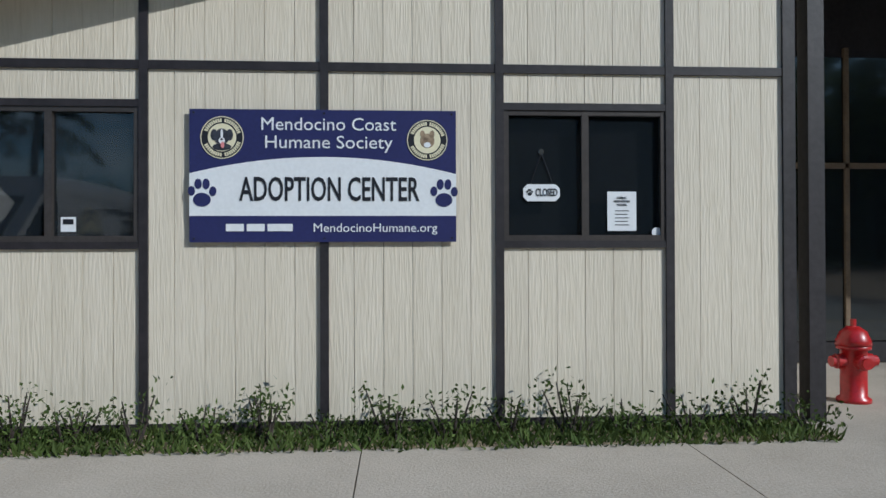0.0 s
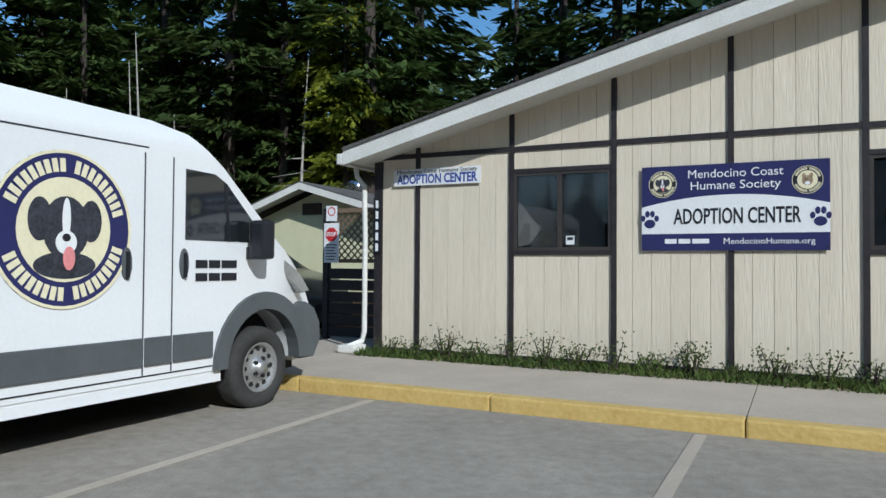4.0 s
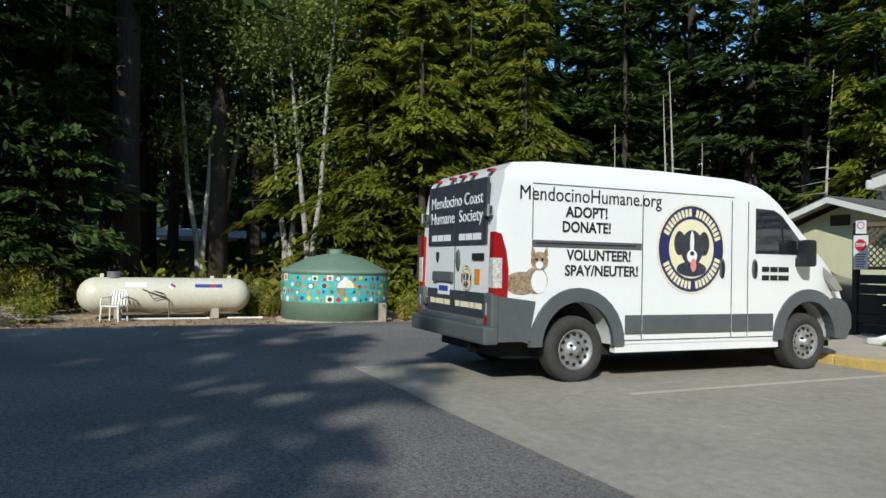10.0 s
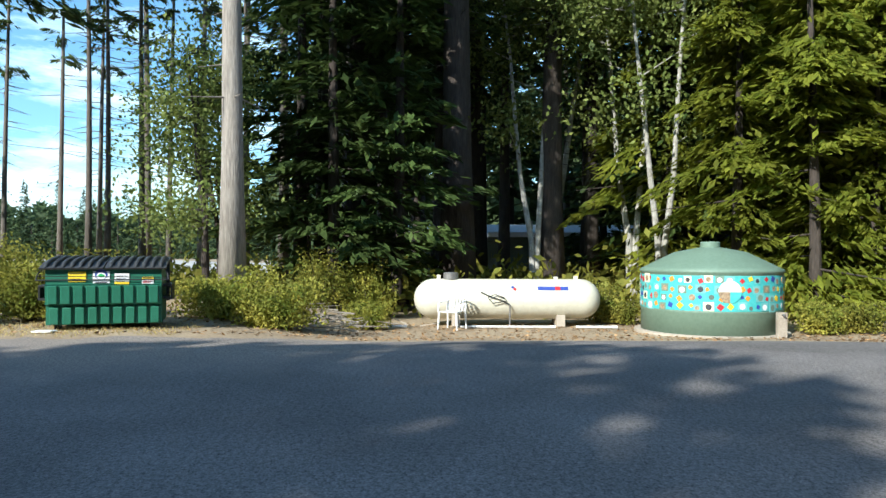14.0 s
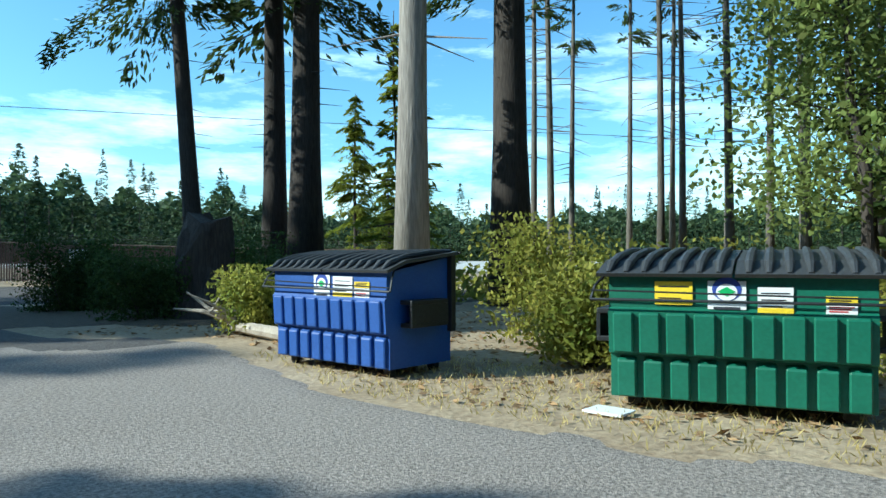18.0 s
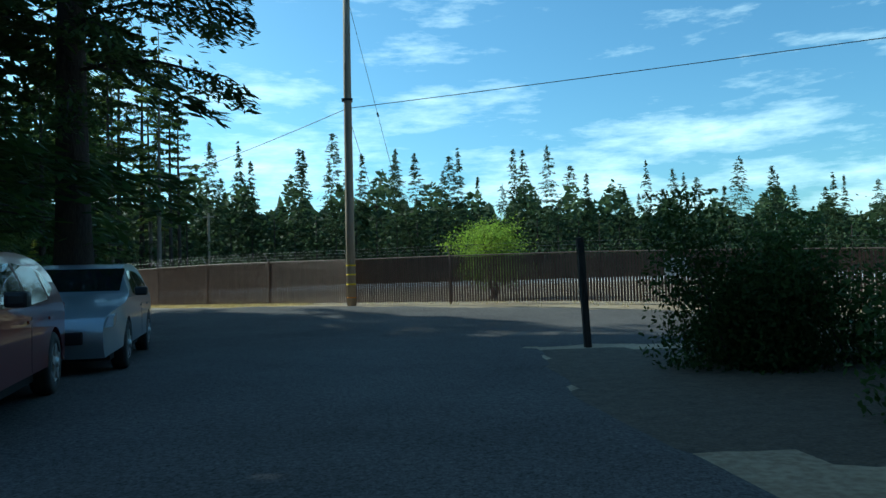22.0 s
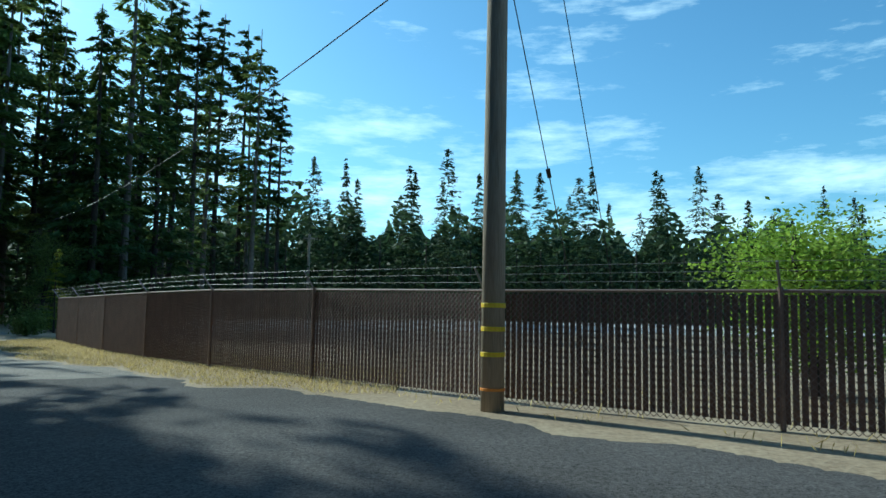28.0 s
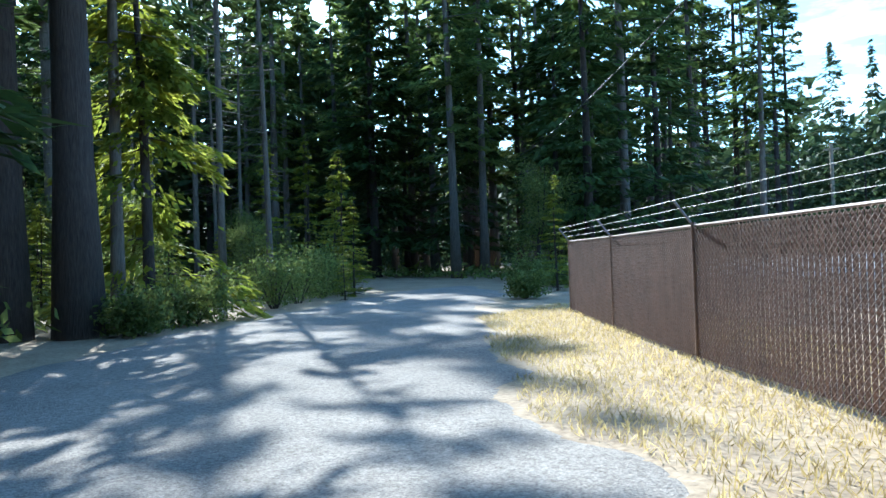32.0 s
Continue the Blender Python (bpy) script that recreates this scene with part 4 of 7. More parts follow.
# ---- vehicles ----
def wheel(parent, x, y, z, r, w, out, steel=True):
    """A wheel with its axle along x; out is the side that shows (+1 or -1)."""
    wh = new("wheel")
    wh.parent = parent
    wh.matrix_basis = pose(x, y, z)
    h = w / 2
    part("tyre", lathe([(r * 0.62, -h), (r * 0.9, -h), (r * 0.985, -h * 0.8), (r, -h * 0.5), (r, h * 0.5), (r * 0.985, h * 0.8), (r * 0.9, h), (r * 0.62, h), (r * 0.62, -h)], 36, "x"), "rubber", wh, smooth=True)
    part("rim", turned(lathe([(r * 0.63, -0.02), (r * 0.63, h - 0.01), (r * 0.57, h), (r * 0.53, h - 0.05), (r * 0.3, h - 0.03), (r * 0.16, h + 0.01), (r * 0.14, h + 0.03), (1e-5, h + 0.03)], 32, "x"), Matrix.Diagonal((out, 1, 1, 1))), "steel", wh, smooth=True)
    if steel:
        for k in range(12):
            t = 2 * math.pi * k / 12
            c = (out * (h - 0.052), r * 0.45 * math.cos(t), r * 0.45 * math.sin(t))
            # dark plugs painted as the shade inside the rim's holes
            part("rim_hole", C(c, (out * (h - 0.033), c[1], c[2]), r * 0.06, n=8), "dark", wh)
        for k in range(5):
            t = 2 * math.pi * k / 5
            c = (out * (h - 0.02), r * 0.22 * math.cos(t), r * 0.22 * math.sin(t))
            part("wheel_nut", C(c, (out * (h + 0.012), c[1], c[2]), r * 0.05, n=6), "darkmetal", wh)
    else:
        for k in range(5):
            t = 2 * math.pi * k / 5
            bm = turned(prism([(-0.05, 0.1 * r), (0.05, 0.1 * r), (0.035, r * 0.6), (-0.035, r * 0.6)], "x", out * (h - 0.025), out * (h + 0.005)), Matrix.Rotation(t, 4, "X"))
            part("spoke", bm, "steel", wh)
    return wh


def arch_ring(y, z, r0, r1, x0, x1, a0=0, a1=180, n=16):
    pts = [(y + r1 * math.cos(radians(a0 + (a1 - a0) * k / n)), z + r1 * math.sin(radians(a0 + (a1 - a0) * k / n))) for k in range(n + 1)]
    pts += [(y + r0 * math.cos(radians(a1 - (a1 - a0) * k / n)), z + r0 * math.sin(radians(a1 - (a1 - a0) * k / n))) for k in range(n + 1)]
    return prism(pts, "x", x0, x1)


van = thing("cargo_van", pose(-3.519, -7.478, 0, 0, 0, -1.56) @ Matrix.Diagonal((1, 1, 1.04, 1)), "white cargo van with black lettering, parked nose to the kerb", "van")
RW, FW, HUB = 1.0, 4.45, 0.36          # wheels along the van, and their height
W = 1.02
prof = [(0.06, 0.52), (0.02, 0.62), (0.0, 1.0), (0.02, 1.75), (0.10, 2.16), (0.22, 2.25), (0.6, 2.285), (2.2, 2.29), (3.3, 2.26), (3.62, 2.2), (3.95, 1.98), (4.62, 1.42), (4.95, 1.24), (5.2, 1.08), (5.34, 0.85), (5.38, 0.55), (5.3, 0.36), (5.0, 0.34)]
prof += [(FW + 0.46 * math.cos(radians(a)), HUB + 0.03 + 0.46 * math.sin(radians(a))) for a in range(0, 181, 15)]
prof += [(RW + 0.46 * math.cos(radians(a)), HUB + 0.03 + 0.46 * math.sin(radians(a))) for a in range(0, 181, 15)]
def half_w(y, z):
    """The van's half width at a height: upright below, leaning in towards the roof, and narrower at the nose."""
    w = W - 0.13 * S((z - 2.04) / 0.28) ** 1.5
    return w - 0.22 * S((y - 4.55) / 0.85) - 0.06 * S((0.12 - y) / 0.2)


bm = prism(prof, "x", -W, W)
for z in (1.1, 2.04, 2.10, 2.16, 2.21, 2.25):
    bmesh.ops.bisect_plane(bm, geom=bm.verts[:] + bm.edges[:] + bm.faces[:], plane_co=(0, 0, z), plane_no=(0, 0, 1))
for y in (0.05, 0.15, 4.55, 4.75, 4.95, 5.12, 5.25):
    bmesh.ops.bisect_plane(bm, geom=bm.verts[:] + bm.edges[:] + bm.faces[:], plane_co=(0, y, 0), plane_no=(0, 1, 0))
for v in bm.verts:
    v.co.x = math.copysign(half_w(v.co.y, v.co.z), v.co.x)
soft(part("body", bm, "vanwhite", van), 24)
for s in (-1, 1):
    X = s * (W + 0.001)

    def strip(y0, y1, z0, z1, m, name, d=0.008, parent=None):
        return part(name, B(min(X, X + s * d), max(X, X + s * d), y0, y1, z0, z1), m, parent or van)

    part("wheel_arch", arch_ring(RW, HUB + 0.03, 0.455, 0.60, X - s * 0.02, X + s * 0.035), "plastic", van)
    part("wheel_arch", arch_ring(FW, HUB + 0.03, 0.455, 0.60, X - s * 0.10, X + s * 0.03), "plastic", van)
    part("quarter_cladding", prism([(0.03, 0.45), (0.5, 0.45), (0.41, 0.6), (0.46, 0.85), (0.03, 0.9)], "x", X - s * 0.02, X + s * 0.028), "plastic", van)
    part("nose_cladding", prism([(5.0, 0.36), (5.2, 0.36), (5.3, 0.52), (5.29, 0.68), (5.2, 0.82), (5.08, 0.88), (4.92, 0.84)], "x", X - s * 0.24, X - s * 0.03, 0.02), "plastic", van)
    for y0, y1 in ((1.62, 1.84), (1.86, 3.16), (3.18, 3.42), (3.44, 3.84)):
        part("rub_strip", B(min(X, X + s * 0.02), max(X, X + s * 0.02), y0, y1, 0.50, 0.70, 0.008), "plastic", van)
    part("sill", B(min(X - s * 0.1, X - s * 0.01), max(X - s * 0.1, X - s * 0.01), 1.5, 3.95, 0.30, 0.42), "vanwhite", van)
    # dark strip laid on the body as the sill's painted shadow line
    part("sill_shadow_strip", B(min(X, X + s * 0.003), max(X, X + s * 0.003), 1.5, 3.96, 0.425, 0.435), "dark", van)
    # door seams and the sliding door's rail
    for y in (1.85, 3.17, 3.43):
        part("door_seam", B(min(X, X + s * 0.002), max(X, X + s * 0.002), y - 0.006, y + 0.006, 0.44, 2.0), "greytint", van)
    # dark strips on the flat side paint in the shade of the pressed creases
    part("crease_shade", B(min(X, X + s * 0.003), max(X, X + s * 0.003), 0.42, 3.2, 2.035, 2.045), "greytint", van)
    part("crease_shade", B(min(X, X + s * 0.003), max(X, X + s * 0.003), 0.42, 0.43, 1.48, 1.995), "greytint", van)
    rail = strip(0.42, 1.83, 1.405, 1.47, "plastic", "slide_rail", 0.012)
    # near-black strip painted as the shade in the rail's groove
    part("rail_groove", B(min(X + s * 0.011, X + s * 0.014), max(X + s * 0.011, X + s * 0.014), 0.46, 1.75, 1.43, 1.445), "dark", rail)
    # cab window and handles
    part("side_window", prism([(3.55, 1.40), (4.38, 1.40), (4.42, 1.46), (3.98, 1.86), (3.85, 1.92), (3.55, 1.93)], "x", X - s * 0.035, X + s * 0.004), "carglass", van)
    part("window_divider", prism([(4.0, 1.40), (4.03, 1.40), (3.98, 1.86), (3.95, 1.86)], "x", X, X + s * 0.007), "black", van)
    for y in (3.02, 3.54):
        h = part("door_handle", turned(lathe([(0.075, 0), (0.07, 0.012), (1e-5, 0.014)], 20, "x"), pose(X, y, 1.22) @ Matrix.Diagonal((s, 0.6, 1.55, 1))), "plastic", van)
        part("handle_grip", B(min(X + s * 0.012, X + s * 0.03), max(X + s * 0.012, X + s * 0.03), y - 0.012, y + 0.012, 1.12, 1.30), "black", h)
    mi = part("mirror", turned(B(-0.09, 0.09, -0.07, 0.07, -0.16, 0.16, 0.035), pose(s * (W + 0.15), 4.25, 1.42)), "black", van)
    part("mirror_arm", B(min(s * (W - 0.04), s * (W + 0.1)), max(s * (W - 0.04), s * (W + 0.1)), 4.22, 4.28, 1.26, 1.36), "black", mi)
    part("indicator", turned(B(-0.03, 0.03, 0.06, 0.075, -0.05, 0.05), pose(s * (W + 0.19), 4.25, 1.42)), "clearlens", mi)
    part("headlamp", prism([(4.72, 1.28), (4.98, 1.14), (5.12, 0.98), (5.02, 0.96), (4.80, 1.10), (4.68, 1.24)], "x", s * (W - 0.14), s * (W - 0.03), 0.008), "headlens", van)
    tl = part("tail_lamp", prism([(-0.03, 0.86), (0.14, 0.86), (0.15, 1.15), (0.12, 1.35), (0.06, 1.52), (-0.02, 1.54)], "x", s * (W - 0.11), s * (W + 0.008), 0.01), "redlens", van, "red tail lamp with a clear middle")
    part("clear_lens", B(min(s * (W - 0.095), s * (W + 0.012)), max(s * (W - 0.095), s * (W + 0.012)), -0.036, 0.07, 0.98, 1.28, 0.008), "clearlens", tl)
    wheel(van, s * (W - 0.13), RW, HUB, 0.36, 0.23, s)
    wheel(van, s * (W - 0.14), FW, HUB, 0.36, 0.23, s)
    part("wheel_well", B(min(s * (W - 0.4), s * (W - 0.26)), max(s * (W - 0.4), s * (W - 0.26)), RW - 0.45, RW + 0.45, 0.35, 0.84), "dark", van)
    part("wheel_well", B(min(s * (W - 0.4), s * (W - 0.3)), max(s * (W - 0.4), s * (W - 0.3)), FW - 0.45, FW + 0.45, 0.35, 0.84), "dark", van)
    for k, z in enumerate((0.72, 1.7)):
        hg = part("rear_hinge", B(s * (W - 0.16) - 0.06, s * (W - 0.16) + 0.08, -0.045, 0.0, z, z + 0.10, 0.012), "chrome", van)
        part("hinge_pin", C((s * (W - 0.10), -0.05, z - 0.01), (s * (W - 0.10), -0.05, z + 0.11), 0.012, n=8), "steel", hg)
part("windscreen", prism([(3.99, 1.955), (4.60, 1.44), (4.615, 1.455), (4.005, 1.972)], "x", -0.86, 0.86), "carglass", van)
part("front_bumper", B(-0.86, 0.86, 5.2, 5.42, 0.36, 0.72, 0.05), "plastic", van)
part("grille", B(-0.5, 0.5, 5.28, 5.36, 0.76, 1.0, 0.02), "black", van)
part("underside", B(-0.8, 0.8, 0.2, 5.1, 0.26, 0.42), "dark", van)
part("exhaust", C((0.2, 0.1, 0.3), (0.2, 0.8, 0.3), 0.05), "darkmetal", van)
part("rear_axle", C((-0.8, RW, HUB), (0.8, RW, HUB), 0.06), "dark", van)
# rear doors
part("rear_bumper", B(-1.03, 1.03, -0.13, 0.05, 0.42, 0.60, 0.03), "plastic", van)
part("rear_step", B(-0.80, 0.80, -0.10, 0.02, 0.60, 0.66, 0.01), "plastic", van)
for s in (-1, 1):
    part("bumper_corner", B(min(s * 0.84, s * 1.03), max(s * 0.84, s * 1.03), -0.05, 0.06, 0.58, 0.93, 0.03), "plastic", van)
    part("reflector", B(min(s * 0.88, s * 0.95), max(s * 0.88, s * 0.95), -0.056, -0.045, 0.62, 0.69), "redlens", van)
    part("rear_window", B(min(s * 0.012, s * 0.80), max(s * 0.012, s * 0.80), -0.006, 0.03, 1.42, 2.10), "greytint", van)
    part("lower_panel", B(min(s * 0.012, s * 0.80), max(s * 0.012, s * 0.80), -0.006, 0.03, 0.66, 0.92), "greytint", van)
part("door_seam", B(-0.006, 0.006, -0.004, 0.0, 0.66, 2.14), "dark", van)
part("plate_housing", B(-0.60, -0.02, -0.035, 0.0, 1.00, 1.12, 0.02), "plastic", van)
pl = part("number_plate", B(-0.46, -0.12, -0.012, -0.006, 0.86, 1.0), "white", van)
part("bar", B(-0.42, -0.16, -0.015, -0.012, 0.90, 0.96), "blueprint", pl)
part("door_handle", turned(lathe([(0.07, 0), (0.06, -0.015), (1e-5, -0.018)], 20, "y"), pose(0.1, -0.002, 1.25) @ Matrix.Diagonal((0.75, 1, 1.75, 1))), "plastic", van)
part("maker_badge", prism([(-0.54, 1.34), (-0.46, 1.34), (-0.47, 1.26), (-0.50, 1.22), (-0.53, 1.26)], "y", -0.012, 0.0), "darkmetal", van)
part("model_badge", B(0.47, 0.75, -0.01, 0.0, 1.255, 1.325), "darkmetal", van)
part("sticker", B(0.53, 0.66, -0.005, 0.0, 1.0, 1.16), "orange", van)
for x in (-0.72, -0.28, 0.0, 0.28, 0.72):
    part("roof_marker_lamp", B(x - 0.045, x + 0.045, 0.05, 0.12, 2.165, 2.195, 0.008), "redlens", van)
lettering("Mendocino Coast", 0.19, pose(0, -0.009, 1.90), "white", van, width=1.42)
lettering("Humane  Society", 0.19, pose(0, -0.009, 1.72), "white", van, width=1.42)
bars([0.16, 0.16, 0.2], 0.07, pose(-0.40, -0.007, 1.50), "white", van, 0.3)
bars([0.16, 0.16, 0.2], 0.07, pose(0.40, -0.007, 1.50), "white", van, 0.3)
bars([0.14, 0.24, 0.16], 0.06, pose(-0.40, -0.007, 0.78), "cream", van, 0.4)
bars([0.12, 0.22, 0.1, 0.2], 0.06, pose(0.40, -0.007, 0.78), "cream", van, 0.4)
roundel(van, 0.33, 1.06, 0.14, -0.004, "dog")
# the side that faces the lot: words run from the rear to the nose
SIDE = Matrix.Translation((W + 0.006, 0, 0)) @ Matrix.Rotation(radians(90), 4, "Z")
lettering("MendocinoHumane.org", 0.205, SIDE @ pose(1.18, 0, 1.935), "black", van, width=1.84)
for t, y, z, w in (("ADOPT!", 1.10, 1.765, 0.54), ("DONATE!", 1.10, 1.61, 0.62), ("VOLUNTEER!", 1.27, 1.32, 0.84), ("SPAY/NEUTER!", 1.31, 1.16, 0.96)):
    lettering(t, 0.155, SIDE @ pose(y, 0, z), "black", van, width=w, bold=0.0035)
bars([0.12, 0.12, 0.17], 0.06, SIDE @ pose(3.88, 0, 1.22), "black", van, 0.3)
bars([0.12, 0.12, 0.17], 0.06, SIDE @ pose(3.88, 0, 1.12), "black", van, 0.3)
for w_ in [c for c in van.children if c.name.startswith("wheel") and c.data is None]:
    w_.matrix_basis = w_.matrix_basis @ Matrix.Diagonal((1, 1, 1 / 1.04, 1))
    w_.location.z = HUB / 1.04
holder = part("side_badge", turned(B(-0.01, 0.01, -0.001, 0.0, -0.01, 0.01), SIDE), "blueprint", van, "round blue badge with a plain pet shape")
holder.matrix_basis = Matrix.Translation((W - 0.006, 2.55, 1.43)) @ Matrix.Rotation(radians(90), 4, "Z")
roundel(holder, 0, 0, 0.50, -0.010, "van")
cat = [(0.30, 1.03, 0.20, 0.115, "fur"), (0.47, 1.06, 0.145, 0.135, "fur"), (0.51, 1.05, 0.095, 0.12, "white"), (0.51, 1.255, 0.105, 0.095, "fur"), (0.51, 1.215, 0.045, 0.038, "white"), (0.475, 1.27, 0.018, 0.014, "black"), (0.545, 1.27, 0.018, 0.014, "black")]
for k, (y, z, a, b, m) in enumerate(cat):
    bm = turned(lathe([(1e-5, 0), (1, 0), (1, 1), (1e-5, 1)], 24, "y"), SIDE @ pose(y, -0.0012 * k, z) @ Matrix.Diagonal((a, 0.0012, b, 1)))
    part("pet_shape", bm, m, van)
for y in (0.44, 0.58):
    part("pet_shape", turned(prism([(y - 0.035, 1.31), (y + 0.035, 1.31), (y + (0.02 if y > 0.5 else -0.02), 1.41)], "y", -0.004, 0.0), SIDE), "fur", van)


def small_car(name, m, paint, label, length=4.45, width=1.76, height=1.46, suv=False):
    """A parked hatchback, nose towards -y."""
    car = thing(name, m, label, "car")
    L, Wc, Hh = length, width / 2, height
    r = 0.33 if not suv else 0.37
    wf, wr = 0.85, L - 0.9
    k = Hh / 1.46
    outline = [(0.08, 0.22), (0.0, 0.42), (0.02, 0.60), (0.12, 0.74), (0.45, 0.88 * k), (1.0, 0.98 * k), (1.18, 1.01 * k), (1.78, 1.35 * k), (2.05, 1.43 * k), (2.6, 1.47 * k), (3.3, 1.45 * k), (L - 0.6, 1.38 * k), (L - 0.4, 1.29 * k), (L - 0.12, 1.0 * k), (L - 0.03, 0.9 * k), (L, 0.55), (L - 0.06, 0.26)]
    # round the outline's corners
    for _ in range(2):
        cut = [outline[0]]
        for (y0, z0), (y1, z1) in zip(outline, outline[1:]):
            cut += [(y0 * 0.78 + y1 * 0.22, z0 * 0.78 + z1 * 0.22), (y0 * 0.22 + y1 * 0.78, z0 * 0.22 + z1 * 0.78)]
        outline = cut + [outline[-1]]
    outline += [(wr + (r + 0.05) * math.cos(radians(a)), r + (r + 0.05) * math.sin(radians(a))) for a in range(0, 181, 20)]
    outline += [(wf + (r + 0.05) * math.cos(radians(a)), r + (r + 0.05) * math.sin(radians(a))) for a in range(0, 181, 20)]
    b2 = prism(outline, "x", -Wc, Wc)
    for z in (0.7 * k, 0.85 * k, 0.95 * k, 1.05 * k, 1.15 * k, 1.25 * k, 1.35 * k, 1.41 * k):
        bmesh.ops.bisect_plane(b2, geom=b2.verts[:] + b2.edges[:] + b2.faces[:], plane_co=(0, 0, z), plane_no=(0, 0, 1))
    for y in (0.12, 0.28, 0.45, L - 0.3, L - 0.15):
        bmesh.ops.bisect_plane(b2, geom=b2.verts[:] + b2.edges[:] + b2.faces[:], plane_co=(0, y, 0), plane_no=(0, 1, 0))
    for v in b2.verts:
        y, z = v.co.y, v.co.z
        v.co.x = math.copysign(Wc - 0.21 * S((z - 0.85 * k) / (0.62 * k)) - 0.20 * S((0.6 - y) / 0.6) - 0.1 * S((y - L + 0.4) / 0.4), v.co.x)
    soft(part("body", b2, paint, car), 34)
    part("windscreen", prism([(1.25, 1.02 * k), (1.82, 1.34 * k), (1.80, 1.375 * k), (1.23, 1.06 * k)], "x", -Wc + 0.16, Wc - 0.16), "carglass", car)
    part("rear_glass", prism([(L - 0.44, 1.27 * k), (L - 0.16, 1.0 * k), (L - 0.12, 1.03 * k), (L - 0.40, 1.30 * k)], "x", -Wc + 0.24, Wc - 0.24), "carglass", car)
    for s in (-1, 1):
        def xx(z):
            return s * (Wc - 0.21 * S((z - 0.85 * k) / (0.62 * k)))
        b3 = bmesh.new()
        win = [(1.52, 1.0), (2.45, 0.97), (2.45, 1.36), (1.98, 1.33)], [(2.52, 0.97), (3.3, 1.0), (3.36, 1.33), (2.52, 1.36)], [(3.38, 1.02), (3.78, 1.12), (3.66, 1.26), (3.43, 1.32)]
        for poly in win:
            vs = [b3.verts.new((xx(z * k) + s * 0.012, y, z * k)) for y, z in poly]
            f = b3.faces.new(vs)
            bmesh.ops.extrude_face_region(b3, geom=[f])
        part("side_window", b3, "carglass", car)
        part("mirror", B(min(s * Wc, s * (Wc + 0.18)), max(s * Wc, s * (Wc + 0.18)), 1.5, 1.66, 0.97 * k, 1.10 * k, 0.035), "black", car)
        part("door_seam", B(min(s * Wc, s * (Wc + 0.002)), max(s * Wc, s * (Wc + 0.002)), 2.48, 2.49, 0.35, 0.86 * k), "dark", car)
        part("headlamp", prism([(0.07, 0.60), (0.18, 0.74), (0.66, 0.86), (0.58, 0.74), (0.24, 0.62)], "x", s * (Wc - 0.42), s * (Wc - 0.085), 0.012), "headlens", car)
        part("tail_lamp", B(min(s * (Wc - 0.28), s * (Wc - 0.06)), max(s * (Wc - 0.28), s * (Wc - 0.06)), L - 0.12, L - 0.01, 0.78 * k, 0.95 * k, 0.02), "redlens", car)
        for y in (2.3, 3.2):
            part("door_handle", B(min(s * Wc, s * (Wc + 0.02)), max(s * Wc, s * (Wc + 0.02)), y, y + 0.14, 0.80 * k, 0.83 * k), paint, car)
        for y in (wf, wr):
            wheel(car, s * (Wc - 0.10), y, r, r, 0.2, s, False)
            part("wheel_well", B(min(s * (Wc - 0.32), s * (Wc - 0.22)), max(s * (Wc - 0.32), s * (Wc - 0.22)), y - r - 0.04, y + r + 0.04, 0.25, r * 2 + 0.04), "dark", car)
    part("grille", B(-0.45, 0.45, -0.015, 0.06, 0.40, 0.56, 0.02), "black", car)
    part("underside", B(-Wc + 0.15, Wc - 0.15, 0.2, L - 0.2, 0.18, 0.34), "dark", car)
    return car


small_car("hatchback_car", pose(-5.38, -33.5, gz(-5.5, -35), 0, 0, 189), "silver", "silver-blue hatchback parked in the shade of the trees")
small_car("hatchback_car", pose(-5.75, -28.6, gz(-5.5, -30), 0, 0, 190), "redcar", "dark red hatchback parked in the shade of the trees")
small_car("parked_suv", pose(-5.85, 2.9, 0, 0, 0, 90), "blackcar", "black sport utility car parked beside the outbuilding", 4.7, 1.86, 1.68, True)


# ---- tanks and dumpsters ----
TX, TY0, TY1, TR = -18.45, -11.85, -7.15, 0.5
tz = gz(-18, -10)
tank = thing("propane_tank", pose(TX, (TY0 + TY1) / 2, tz + 0.16 + TR), "long cream propane tank on low saddles", "propane tank")
hl = (TY1 - TY0) / 2
cap = [(TR * math.sin(radians(a)), -hl + 0.5 - 0.5 * math.cos(radians(a))) for a in range(0, 91, 10)]
capr = [(r, -h) for r, h in cap[::-1]]
part("shell", lathe([(max(r, 1e-5), h) for r, h in cap + capr], 40, "y"), "tank", tank, smooth=True)
for y in (-1.3, 1.3):
    part("saddle", B(-0.42, 0.42, y - 0.1, y + 0.1, -TR - 0.16, -TR + 0.12), "concrete", tank)
    part("weld_seam", turned(lathe([(TR + 0.003, -0.006), (TR + 0.005, 0), (TR + 0.003, 0.006)], 40, "y"), pose(0, y * 1.38, 0)), "tank", tank)
part("valve_dome", turned(lathe([(0.19, 0), (0.19, 0.16), (0.17, 0.18), (1e-5, 0.19)], 20), pose(0, -hl + 0.93, TR - 0.02)), "galv", tank)
for y, h in ((-hl + 0.62, 0.10), (hl - 1.12, 0.06), (hl - 0.62, 0.08)):
    part("lifting_lug", B(-0.03, 0.03, y - 0.05, y + 0.05, TR - 0.03, TR + h), "tank", tank)
SIDEX = Matrix.Rotation(radians(90), 4, "Z")


